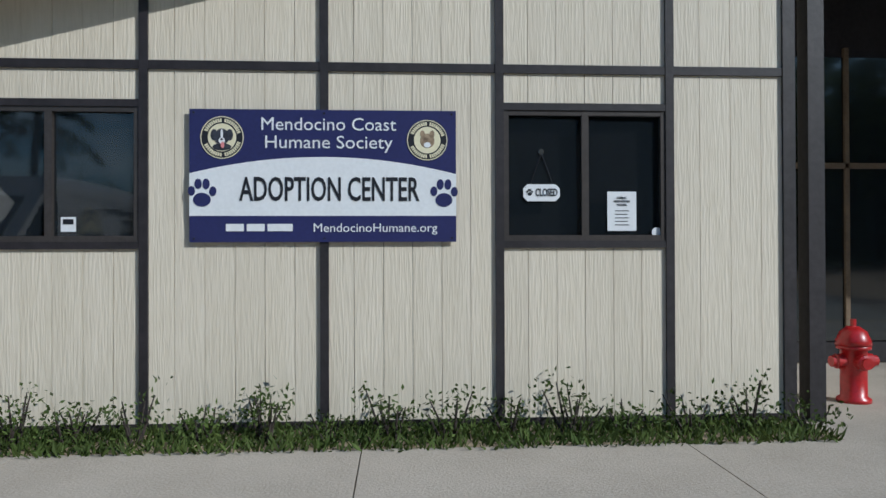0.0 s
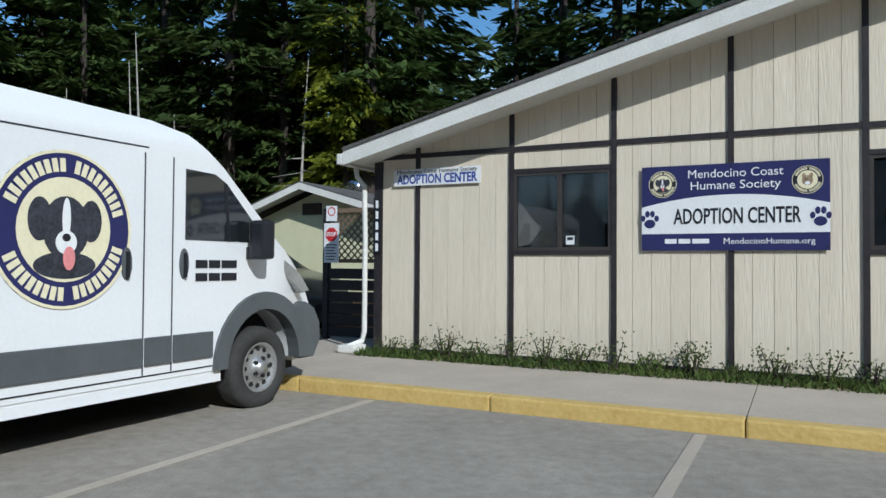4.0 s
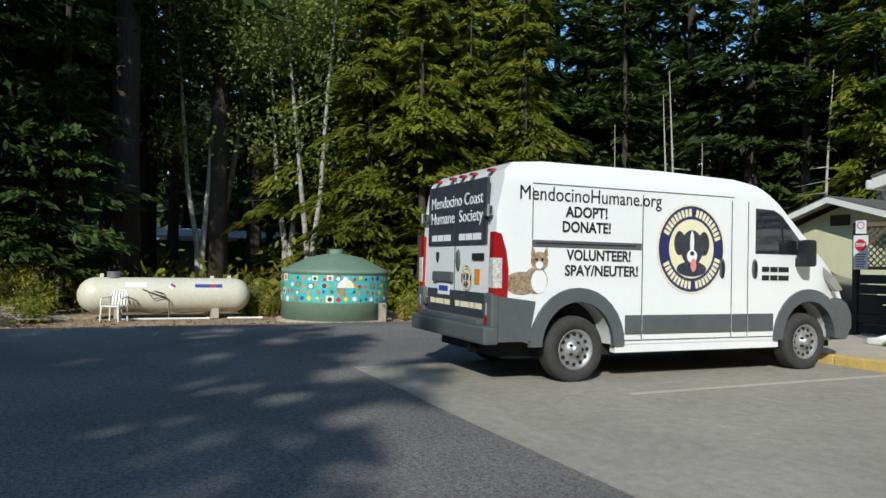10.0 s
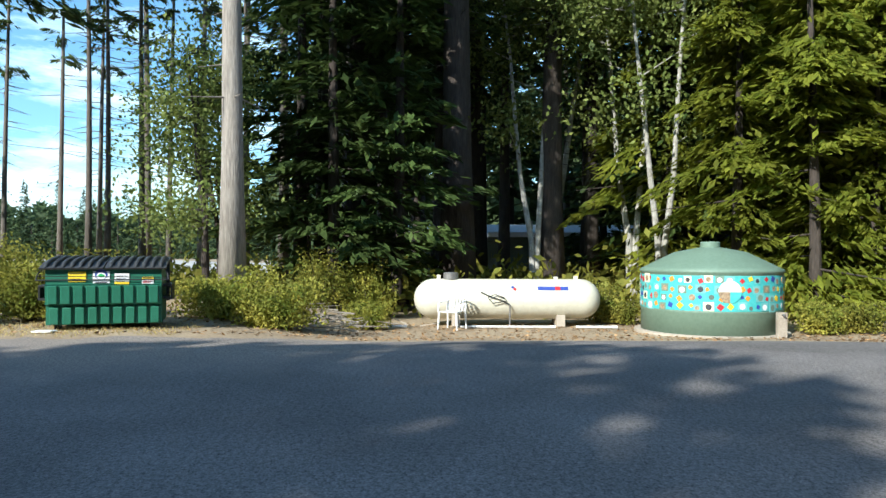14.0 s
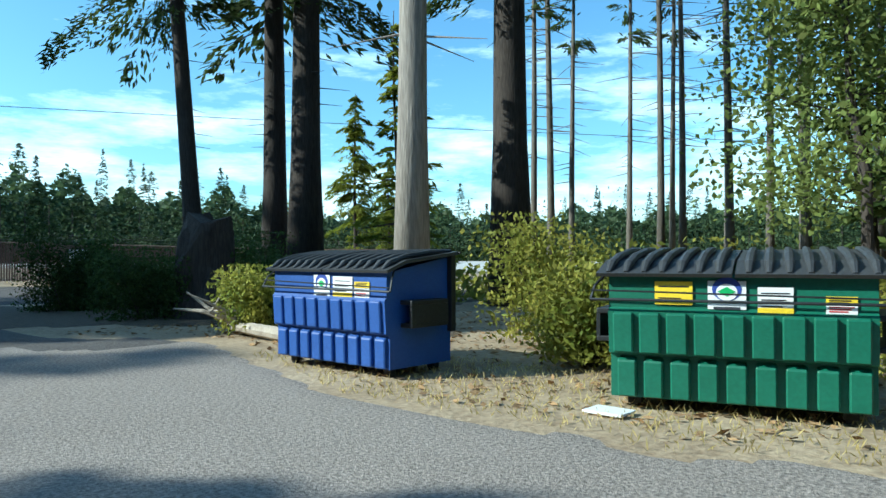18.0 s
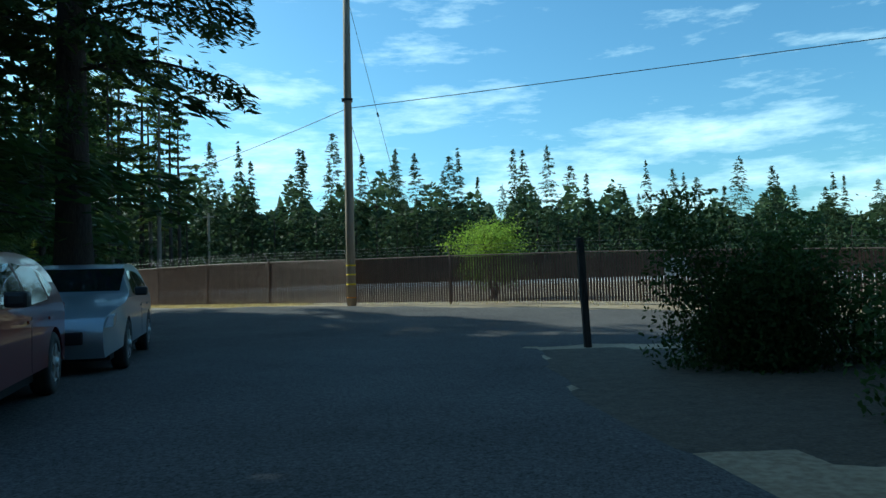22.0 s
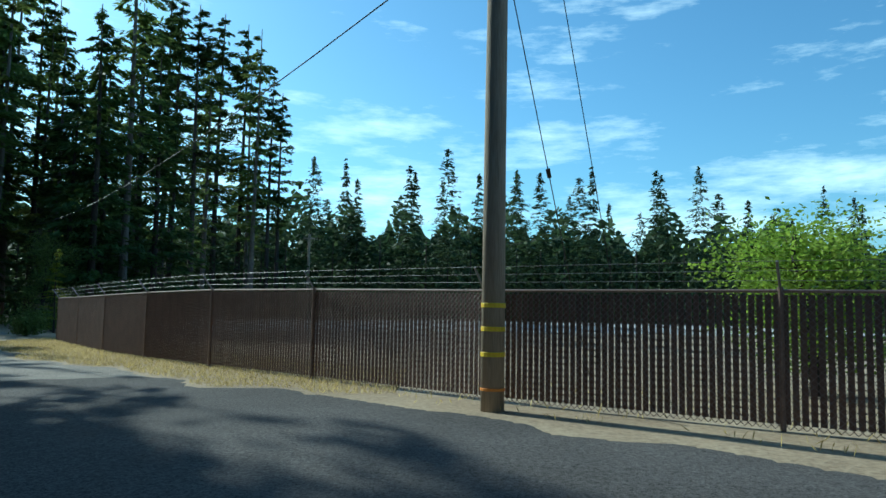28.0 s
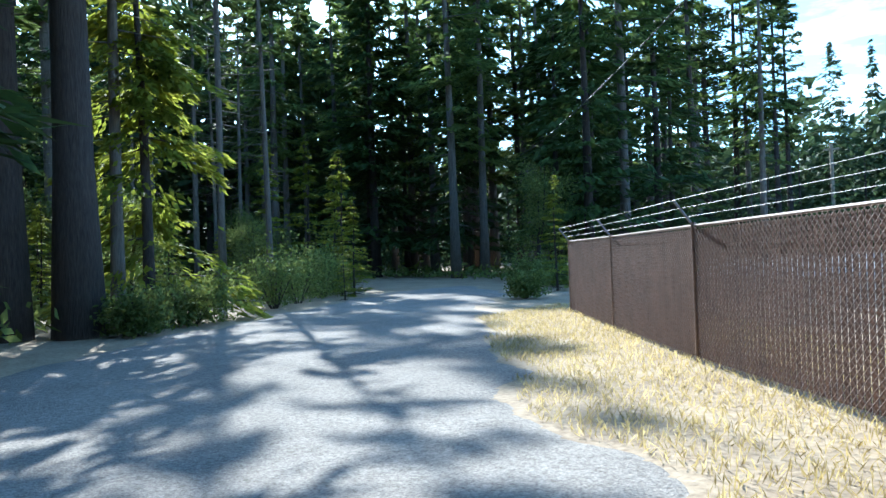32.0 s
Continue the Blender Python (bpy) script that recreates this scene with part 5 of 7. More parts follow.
def on_shell(y, z, d=0.004):
    """A place on the tank's east side, tilted with the shell."""
    a = math.asin(max(-1, min(1, z / TR)))
    return Matrix.Translation(((TR + d) * math.cos(a), y, (TR + d) * math.sin(a))) @ Matrix.Rotation(-a, 4, "Y") @ SIDEX


logo = part("maker_mark", turned(B(-0.38, 0.38, -0.002, 0.001, -0.055, 0.055), on_shell(1.1, 0.28)), "blueprint", tank, "plain blue bar with a red spot in place of the maker's name")
part("bar", turned(B(0.05, 0.18, -0.004, -0.002, -0.055, 0.055), on_shell(1.1, 0.28)), "stoppaint", logo)
part("label", turned(B(-0.27, 0.27, -0.002, 0.001, -0.08, 0.08), on_shell(-0.85, 0.30)), "white", tank)
for k, c in enumerate(("blueprint", "stoppaint", "white", "white")):
    dx, dz = ((0, 0.055), (0.055, 0), (0, -0.055), (-0.055, 0))[k]
    part("hazard_diamond", turned(B(-0.036, 0.036, -0.003, 0, -0.036, 0.036), on_shell(0.1, 0.26) @ pose(dx, 0, dz, 0, 45, 0)), c, tank)
hose = thing("tank_hose", pose(TX + 0.55, -9.6, tz), "thin dark hose loop on a stand pipe beside the tank", "hose")
part("stand_pipe", C((0, 0.12, 0), (0, 0.12, 0.55), 0.02, n=8), "galv", hose)
part("hose", tube([(0, 0.12, 0.55), (0.0, -0.05, 0.62), (0.02, -0.3, 0.58), (0.02, -0.42, 0.72), (0, -0.25, 0.8), (0, -0.02, 0.72), (0, 0.05, 0.62), (-0.02, -0.3, 0.72), (-0.04, -0.6, 0.86)], [0.013] * 9, 6), "wire", hose)

for y0, y1 in ((-13.6, -12.0), (-10.7, -8.4), (-7.9, -6.9)):
    pp = thing("ground_pipe", pose(TX + 0.75, 0, gz(-17.7, (y0 + y1) / 2) + 0.03), "white plastic pipe lying on the dirt before the tank", "pipe")
    part("pipe", C((0, y0, 0), (0.05, y1, 0), 0.028, n=10), "chair", pp)
    part("coupling", C((0.03, y1 - 0.12, 0), (0.05, y1, 0), 0.036, n=10), "chair", pp)

ch = thing("garden_chair", pose(TX + 1.05, -10.9, gz(-17.4, -11.3), 0, 0, 62), "white moulded plastic garden chair in front of the tank", "chair")
part("seat", B(-0.23, 0.23, -0.23, 0.22, 0.40, 0.43, 0.012), "chair", ch)
for x in (-0.16, -0.08, 0, 0.08, 0.16):
    part("back_slat", turned(B(-0.022, 0.022, -0.01, 0.01, 0, 0.36), pose(x, 0.21, 0.44, -12, 0, 0)), "chair", ch)
part("back_rim", tube([(-0.24, 0.2, 0.43), (-0.24, 0.27, 0.68), (-0.18, 0.30, 0.81), (0, 0.31, 0.84), (0.18, 0.30, 0.81), (0.24, 0.27, 0.68), (0.24, 0.2, 0.43)], [0.022] * 7, 8), "chair", ch)
for x in (-0.24, 0.24):
    part("armrest", tube([(x, 0.24, 0.66), (x * 1.08, 0.0, 0.64), (x * 1.08, -0.2, 0.62), (x * 1.05, -0.25, 0.5), (x * 1.02, -0.25, 0.4)], [0.02] * 5, 8), "chair", ch)
    for y in (-0.24, 0.22):
        part("leg", C((x * 0.95, y, 0.41), (x * 1.05, y * 1.1, 0.0), 0.028, 0.02, 8), "chair", ch)

WX, WY, WR = -17.0, -4.9, 1.56
wz = gz(-16, -5)
wt = thing("water_tank", pose(WX, WY, wz), "sage green round water tank with a painted teal mural band", "water tank")
part("shell", lathe([(WR, 0.0), (WR, 0.52), (WR + 0.015, 0.54), (WR, 0.56), (WR, 1.36), (WR + 0.03, 1.38), (WR + 0.03, 1.43), (WR - 0.1, 1.5), (0.8, 1.83), (0.3, 1.93), (0.22, 1.94)], 56), "wtank", wt, smooth=True)
part("hatch", lathe([(0.22, 1.93), (0.22, 2.05), (0.2, 2.07), (1e-5, 2.08)], 24), "wtank", wt)
part("mural_band", lathe([(WR + 0.004, 0.56), (WR + 0.008, 0.57), (WR + 0.008, 1.31), (WR + 0.004, 1.32)], 72), "teal", wt, "teal painted mural band")
part("base_ring", lathe([(WR + 0.15, -0.05), (WR + 0.15, 0.03), (WR, 0.04)], 40), "concrete", wt)
rm = random.Random(5)
cols_ = ["white", "greytint", "fur", "cream", "yellowtag", "stoppaint", "blueprint", "orange", "black", "teal"]
for k in range(120):
    t = radians(-150 + (k // 4) * 7.6 + rm.uniform(-2, 2))
    z = 0.66 + (k % 4) * 0.19 + rm.uniform(-0.03, 0.03)
    big = rm.random() < 0.55
    w = rm.uniform(0.09, 0.15) if big else rm.uniform(0.035, 0.06)
    m4 = Matrix.Translation(((WR + 0.011) * math.cos(t), (WR + 0.011) * math.sin(t), z)) @ Matrix.Rotation(t, 4, "Z") @ SIDEX
    if big:
        pc = part("mural_picture", turned(B(-w * 0.8, w * 0.8, -0.003, 0.002, -w * 0.7, w * 0.7), m4), rm.choice(["paleteal", "teal", "paleteal", "wtank", "cream"]), wt)
        part("pet_shape", turned(disc(0, -0.01, w * 0.5, -0.003, 12, 0.002), m4), rm.choice(["fur", "greytint", "white", "wtank", "fur", "shedwall"]), pc)
    else:
        part("mural_spot", turned(B(-w, w, -0.003, 0.002, -w, w), m4 @ pose(0, 0, 0, 0, rm.uniform(20, 70), 0)), rm.choice(cols_[4:8]), wt)
t0 = radians(-6)
m4 = Matrix.Translation(((WR + 0.012) * math.cos(t0), (WR + 0.012) * math.sin(t0), 0.98)) @ Matrix.Rotation(t0, 4, "Z") @ SIDEX
for k, c in enumerate(("cream", "white", "fur", "teal")):
    a0 = 90 * k
    pie = [(0, 0)] + [(0.24 * math.cos(radians(a0 + 90 * i / 6)), 0.24 * math.sin(radians(a0 + 90 * i / 6))) for i in range(7)]
    part("mural_wheel", turned(prism(pie, "y", -0.006, 0.002), m4), c, wt)
vv = thing("tap_box", pose(WX + 1.52, WY + 0.95, wz), "weathered wooden tap post beside the tank", "tap")
part("post", B(-0.06, 0.06, -0.1, 0.1, 0, 0.55, 0.01), "deadwood", vv)
part("tap", C((0.04, 0, 0.5), (0.14, 0, 0.5), 0.025, n=8), "galv", vv)
shed = thing("far_shed", pose(-40, -6.5, -0.6), "long low shed with a pale metal roof among the trees", "shed")
part("wall", B(-4, 0, -6, 6.5, 0, 3.0), "shedwall", shed)
part("roof", prism([(-4.6, 3.6), (0.6, 3.0), (0.6, 3.06), (-4.6, 3.68)], "y", -6.8, 7.2), "shedroof", shed)
part("fascia", B(0.55, 0.62, -6.8, 7.2, 2.8, 3.06), "shedroof", shed)
part("roof_vent", C((-1, 0.5, 3.2), (-1, 0.5, 3.75), 0.09), "galv", shed)


def dumpster(name, m, material, label, tags):
    """A ribbed plastic front-load dumpster. Its front faces +x; it is 2 m along y."""
    e = thing(name, m, label, "dumpster", "dumpsters at the lot's edge")
    fr = [(0.0, 0.14), (0.0, 0.52), (0.07, 0.54), (0.10, 0.91), (0.06, 0.95), (0.06, 1.22), (-1.25, 1.40), (-1.25, 0.14)]
    part("body", prism(fr, "y", -0.90, 0.90), material, e)
    n = 9
    for k in range(n):
        y0 = -0.88 + k * 1.76 / n
        part("rib_panel", prism([(0.05, 0.55), (0.12, 0.55), (0.14, 0.90), (0.05, 0.92)], "y", y0 + 0.02, y0 + 1.76 / n - 0.025, 0.012, 1), material, e)
        part("rib_panel", prism([(-0.02, 0.15), (0.055, 0.15), (0.065, 0.47), (0.0, 0.51)], "y", y0 + 0.02 + 0.02, y0 + 1.76 / n - 0.015, 0.012, 1), material, e)
    part("lift_rod", C((0.15, -1.02, 1.10), (0.15, 1.0, 1.06), 0.008, n=6), "darkmetal", e)
    for s in (-1, 1):
        part("fork_pocket", B(-0.95, -0.2, min(s * 0.9, s * 1.06), max(s * 0.9, s * 1.06), 0.60, 0.65, 0.01), "darkmetal", e)
        part("fork_pocket", B(-0.95, -0.2, min(s * 0.9, s * 1.06), max(s * 0.9, s * 1.06), 0.86, 0.91, 0.01), "darkmetal", e)
        part("fork_pocket", B(-0.95, -0.2, min(s * 1.03, s * 1.06), max(s * 1.03, s * 1.06), 0.65, 0.86), "darkmetal", e)
        part("lid_strap", tube([(-0.02, s * 0.94, 1.24), (0.1, s * 1.0, 1.14), (0.16, s * 1.02, 1.02)], [0.012] * 3, 6), "darkmetal", e)
        part("side_post", B(-1.28, -1.18, min(s * 0.88, s * 0.96), max(s * 0.88, s * 0.96), 0.5, 1.42, 0.01), "darkmetal", e)
        for x in (-0.2, -1.1):
            part("caster_leg", B(x - 0.05, x + 0.05, min(s * 0.7, s * 0.8), max(s * 0.7, s * 0.8), 0.05, 0.16), "darkmetal", e)
            part("caster", C((x, s * 0.72, 0.06), (x, s * 0.78, 0.06), 0.06, n=12), "rubber", e)
    part("lid_bar", C((0.17, -1.02, 1.02), (0.17, 1.02, 1.02), 0.013, n=8), "darkmetal", e)
    for h, (a, b) in enumerate(((-0.98, -0.01), (0.01, 0.98))):
        lid = part("lid", prism([(0.14, 1.22), (0.16, 1.25), (-0.2, 1.36), (-1.3, 1.46), (-1.3, 1.42), (-0.2, 1.32)], "y", a, b), "lid", e)
        for k in range(7):
            y = a + 0.09 + k * (b - a - 0.18) / 6
            part("lid_rib", tube([(0.13, y, 1.255), (0.0, y, 1.335), (-0.3, y, 1.40), (-0.8, y, 1.45), (-1.27, y, 1.47)], [0.02, 0.034, 0.036, 0.034, 0.02], 8), "lid", lid)
    part("hinge_bar", C((-1.31, -1.0, 1.44), (-1.31, 1.0, 1.44), 0.018, n=8), "darkmetal", e)
    R90 = Matrix.Translation((0.112, 0, 0)) @ Matrix.Rotation(radians(90), 4, "Z")
    for kind, y, z, w, h in tags:
        z -= 0.02
        tg = part("label", turned(B(-w / 2, w / 2, -0.004, 0, -h / 2, h / 2), R90 @ pose(y, 0.04, z)), "yellowtag" if kind == "yellow" else "white", e)
        if kind == "logo":
            part("logo_shape", turned(lathe([(1e-5, 0), (0.10, 0), (0.10, 0.003), (1e-5, 0.003)], 20, "y"), R90 @ pose(y, 0.033, z + 0.05)), "blueprint", tg)
            part("logo_shape", turned(lathe([(1e-5, 0), (0.072, 0), (0.072, 0.003), (1e-5, 0.003)], 20, "y"), R90 @ pose(y, 0.030, z + 0.025)), "white", tg)
            part("logo_shape", turned(B(-0.036, 0.036, -0.001, 0.001, -0.036, 0.036), R90 @ pose(y, 0.027, z + 0.03) @ Matrix.Diagonal((1.2, 1, 0.8, 1)) @ pose(0, 0, 0, 0, 45, 0)), "leafgreen", tg)
            part("bar", turned(B(-0.09, 0.09, -0.001, 0.001, -0.012, 0.012), R90 @ pose(y, 0.034, z - 0.11)), "greytint", tg)
        else:
            for q in range(3):
                part("bar", turned(B(-w * 0.4, w * (0.4 - 0.1 * q), -0.001, 0.001, -0.005, 0.005), R90 @ pose(y, 0.034, z + h * (0.28 - 0.25 * q))), "black" if kind != "white2" else "stoppaint", tg)
            if kind == "mixed":
                part("yellow_strip", turned(B(-w / 2, w / 2, -0.001, 0.001, -0.025, 0.025), R90 @ pose(y, 0.033, z - h * 0.38)), "yellowtag", tg)
    return e


dumpster("green_dumpster", pose(-12.5, -16.9, gz(-12, -17) - 0.04, 0, 0, 17) @ Matrix.Diagonal((1, 1, 0.86, 1)), "dgreen", "green ribbed plastic dumpster with black ribbed lids and stickers",
         [("yellow", -0.42, 1.10, 0.27, 0.20), ("logo", -0.05, 1.09, 0.26, 0.24), ("mixed", 0.27, 1.05, 0.23, 0.22), ("yellow", 0.68, 1.06, 0.19, 0.07), ("white2", 0.68, 0.99, 0.19, 0.07)])
dumpster("blue_dumpster", pose(-11.95, -20.85, gz(-12, -21) - 0.04, 0, 0, 0) @ Matrix.Diagonal((0.7, 1, 0.86, 1)), "dblue", "blue ribbed plastic recycling dumpster with black ribbed lids",
         [("logo", -0.06, 1.07, 0.26, 0.27), ("mixed", 0.27, 1.07, 0.30, 0.24), ("yellow", 0.56, 1.10, 0.22, 0.07), ("white2", 0.56, 1.0, 0.22, 0.12)])


# ---- fence along the road ----
LINE = [(-27.4, -34.6), (-24.7, -37.1), (-22.0, -39.5), (-18.9, -41.7), (-15.6, -43.6), (-12.2, -45.5), (-9.2, -47.55), (-6.45, -50.05), (-3.9, -52.55), (-1.5, -55.1), (0.9, -58.0), (3.3, -61.2), (5.7, -64.4)]
fence = thing("fence", pose(0, 0, 0), "chain link fence with brown slats and barbed wire on angled arms", "fence", kind="structure")
tops = []
for k, (x, y) in enumerate(LINE):
    z = gz(x, y)
    top = z + 1.42 + 0.13 * S((k - 5.5) / 3)
    tops.append((Vector((x, y, z)), Vector((x, y, top))))
slat_me = None
wires = []
for k, (b, t) in enumerate(tops):
    d = Vector(LINE[min(k + 1, len(LINE) - 1)]) - Vector(LINE[max(k - 1, 0)])
    nrm = Vector((-d.y, d.x, 0)).normalized()
    if nrm.y < 0:
        nrm = -nrm
    post = part("post", C(b - Vector((0, 0, 0.1)), t + Vector((0, 0, 0.04)), 0.03, n=10), "mesh", fence)
    tip = t + nrm * 0.22 + Vector((0, 0, 0.30))
    part("barb_arm", C(t, tip, 0.016, n=6), "galv", post)
    wires.append([t + (tip - t) * f for f in (0.35, 0.68, 1.0)])
for k in range(len(tops) - 1):
    (b0, t0_), (b1, t1_) = tops[k], tops[k + 1]
    part("top_rail", C(t0_, t1_, 0.018, n=8), "mesh", fence)
    for w in range(3):
        bm = C(wires[k][w], wires[k + 1][w], 0.0024, n=4)
        for q in range(14):
            p = wires[k][w].lerp(wires[k + 1][w], (q + 0.5) / 14)
            cyl(bm, p - Vector((0.014, 0.008, 0.014)), p + Vector((0.014, 0.008, 0.014)), 0.002, n=3)
        part("barbed_wire", bm, "galv", fence)
    run = (b1 - b0).length
    way = (b1 - b0).normalized()
    side = Vector((-way.y, way.x, 0))
    n = int(run / 0.082)
    near = 3 <= k <= 11
    bm = bmesh.new()
    for q in range(n):
        f = (q + 0.5) / n
        p, t = b0.lerp(b1, f), t0_.lerp(t1_, f)
        h = t.z - p.z
        one = bm if not near else bmesh.new()
        a = way * 0.031
        vs = [one.verts.new(p + s * a + side * u + Vector((0, 0, v))) for s in (-1, 1) for u in (-0.004, 0.004) for v in (0.05, h - 0.04)]
        for idx in ((0, 1, 5, 4), (2, 6, 7, 3), (0, 2, 3, 1), (4, 5, 7, 6), (1, 3, 7, 5), (0, 4, 6, 2)):
            one.faces.new([vs[i] for i in idx])
        if near:
            part("slat", one, "slat", fence)
    if near:
        bm.free()
    else:
        tagged(part("slats", bm, "slat", fence), kind="stuff")
    bm = bmesh.new()
    hgt = (t0_.z - b0.z + t1_.z - b1.z) / 2
    pitch = 0.075 if near else 0.15
    for s in (1, -1):
        u = -hgt
        while u < run:
            u0, u1 = max(0.0, u), min(run, u + hgt)
            z0, z1 = u0 - u, u1 - u
            if s < 0:
                z0, z1 = hgt - z0, hgt - z1
            if u1 - u0 > 0.03:
                p0, p1 = b0 + (b1 - b0) * (u0 / run), b0 + (b1 - b0) * (u1 / run)
                off = side * 0.012 * (1 if side.y > 0 else -1)
                cyl(bm, p0 + off + Vector((0, 0, z0)), p1 + off + Vector((0, 0, z1)), 0.0046, n=3, caps=False)
            u += pitch
    tagged(part("chain_link", bm, "mesh", fence), kind="stuff")

# sign on the fence
nb = thing("fence_notice", pose(-17.82, -42.29, 1.2, 0, 0, 150), "white notice with lines of text wired to the fence", "sign")
part("panel", B(-0.31, 0.31, -0.01, 0.01, -0.235, 0.235), "white", nb)
for k in range(6):
    part("bar", B(-0.24 + 0.03 * (k % 2), 0.24 - 0.04 * (k % 3), -0.013, -0.01, 0.15 - 0.06 * k, 0.172 - 0.06 * k), "black", nb)

gp = thing("gate_posts", pose(-21.9, -39.4, gz(-21.9, -39.4), 0, 0, 142), "pair of steel gate posts with two small white signs", "gate posts")
for x in (-0.11, 0.11):
    part("post", C((x, -0.1, -0.1), (x, -0.1, 1.75), 0.03, n=10), "galv", gp)
    part("post_cap", lathe([(0.036, 1.75), (0.028, 1.78), (1e-5, 1.79)], 10), "galv", gp).location = (x, -0.1, 0)
for x in (-0.24, 0.24):
    part("sign_panel", B(x - 0.13, x + 0.13, -0.15, -0.14, 0.68, 0.84), "white", gp)
for z in (0.45, 1.4):
    part("hinge", B(-0.11, 0.11, -0.13, -0.07, z, z + 0.05), "darkmetal", gp)

# utility poles and wires
PX, PY = -9.27, -46.6
pz = gz(PX, PY)
up = thing("utility_pole", pose(PX, PY, pz), "weathered wooden utility pole with yellow bands", "utility pole")
part("pole", tube([(0, 0, -0.3), (0, 0, 3), (-0.02, 0, 7), (-0.06, 0, 10.7)], [0.145, 0.135, 0.12, 0.10], 18), "pole", up, smooth=True)
for z in (0.62, 0.92, 1.2):
    part("band", lathe([(0.146, z), (0.148, z + 0.005), (0.148, z + 0.05), (0.146, z + 0.055)], 18), "yellowtag", up)
part("band", lathe([(0.147, 0.22), (0.149, 0.225), (0.149, 0.25), (0.147, 0.255)], 18), "orange", up)
part("crossarm", B(-0.38, 0.30, -0.05, 0.05, 10.2, 10.3), "pole", up)
for x in (-0.33, 0.25):
    part("insulator", turned(lathe([(0.03, 0), (0.06, 0.05), (0.04, 0.09), (0.05, 0.13), (1e-5, 0.15)], 12), pose(x, 0, 10.3)), "darkmetal", up)
part("service_bracket", B(-0.17, 0.17, -0.14, 0.14, 6.35, 6.41), "darkmetal", up)


def cable(name, p, q, sag, label, r=0.012, parts=()):
    e = thing(name, pose(0, 0, 0), label, "cable")
    p, q = Vector(p), Vector(q)
    pts = [p.lerp(q, k / 16) - Vector((0, 0, sag * 4 * (k / 16) * (1 - k / 16))) for k in range(17)]
    part("wire", tube(pts, [r] * 17, 5), "wire", e)
    for f in parts:
        c = p.lerp(q, f) - Vector((0, 0, sag * 4 * f * (1 - f)))
        d = (q - p).normalized() * 0.07
        part("strain_insulator", C(c - d, c + d, 0.035, n=8), "darkmetal", e)
    return e


cable("overhead_line", (PX, PY, 6.42), (-59.7, -14.2, 6.7), 0.3, "black service line strung from the pole")
cable("overhead_line", (PX, PY, 6.42), (16, -80, 6.1), 0.8, "black service line strung from the pole")
cable("guy_wire", (PX - 0.05, PY - 0.1, 6.2), (PX - 2.0, PY - 4.5, 0.3), 0.0, "steel guy wire with a strain insulator", 0.008, (0.45,))
cable("guy_wire", (PX - 0.05, PY - 0.1, 10.1), (PX - 2.9, PY - 5.4, 0.3), 0.0, "steel guy wire with a strain insulator", 0.008, (0.35,))
sp = thing("far_utility_pole", pose(9.9, -131, 0.2), "thin far utility pole behind the fence", "utility pole")
part("pole", tube([(0, 0, 0), (0, 0, 5), (0, 0, 10.8)], [0.2, 0.18, 0.16], 10), "pole", sp)
part("crossarm", B(-0.7, 0.7, -0.06, 0.06, 10.2, 10.4), "pole", sp)
mp_ = thing("marker_post", pose(-12.7, -34.75, gz(-12.7, -34.75), 0, 2.5, 0), "leaning dark wooden post at the road's edge", "post")
part("post", B(-0.05, 0.05, -0.05, 0.05, -0.1, 1.66, 0.012), "bark", mp_)
part("reflector", B(-0.04, 0.04, 0.05, 0.055, 1.42, 1.58), "darkmetal", mp_)


# ---- trees ----
def conifer_leaves(k, h, r, base, n, size, droop=0.25, power=0.85, gaps=0.15, width=0.24, per=45, fan=0.34, whorl=5):
    """Flat fans of needle sprays on boughs that stand in rough whorls; the crown starts at base of the height h and is r wide."""
    nb = max(14, n // per)
    levels = max(6, nb // whorl)
    u = (np.floor(k.uniform(0, 1, nb) ** 0.85 * levels) + k.uniform(0.2, 0.8, nb)) / levels
    bz = h * (base + (0.985 - base) * np.clip(u, 0, 1))
    reach = r * ((1 - np.clip(u, 0, 1)) ** power * 0.92 + 0.05) * k.uniform(1 - gaps * 2.2, 1.12, nb)
    ang = k.uniform(0, 2 * np.pi, nb)
    sag = droop * k.uniform(0.6, 1.5, nb)
    pick = k.choice(nb, n, p=(reach + 0.15 * r) / (reach + 0.15 * r).sum())
    f = k.uniform(0.10, 1, n) ** 0.7
    rr = reach[pick] * f
    side = k.normal(0, fan, n) * reach[pick] * (1.12 - f) * np.where(f < 0.3, f / 0.3, 1.0)
    a = ang[pick]
    ca, sa = np.cos(a), np.sin(a)
    z = bz[pick] + rr * (0.14 - sag[pick] * f) - np.abs(side) * droop * 0.7 + k.normal(0, 0.016 * r, n)
    c = np.stack([ca * rr - sa * side, sa * rr + ca * side, z], 1)
    turn = np.clip(side / (0.25 * reach[pick] + 0.05), -1, 1) * 0.8
    out = np.stack([ca - sa * turn, sa + ca * turn, -droop * 0.9 - 0.15 * f], 1)
    along = unit(out + k.normal(0, 0.32, (n, 3)))
    normal = np.array([0, 0, 1.0]) + k.normal(0, 0.34, (n, 3))
    s = size * k.uniform(0.55, 1.35, n)
    return kites(c, along, normal, s, s * width), (bz, reach, ang)


def trunk_mesh(h, r, k, bend=0.2, n=10, top=0.12):
    pts, rad = [], []
    ph = k.uniform(0, 6.3)
    for i in range(9):
        f = i / 8
        pts.append((bend * math.sin(ph + f * 2.6) * f, bend * math.cos(ph + f * 2.1) * f, h * f - 0.3 * (i == 0)))
        rad.append(r * ((1.28 if i == 0 else 1.0) * (1 - f) + top * f))
    return tube(pts, rad, n)


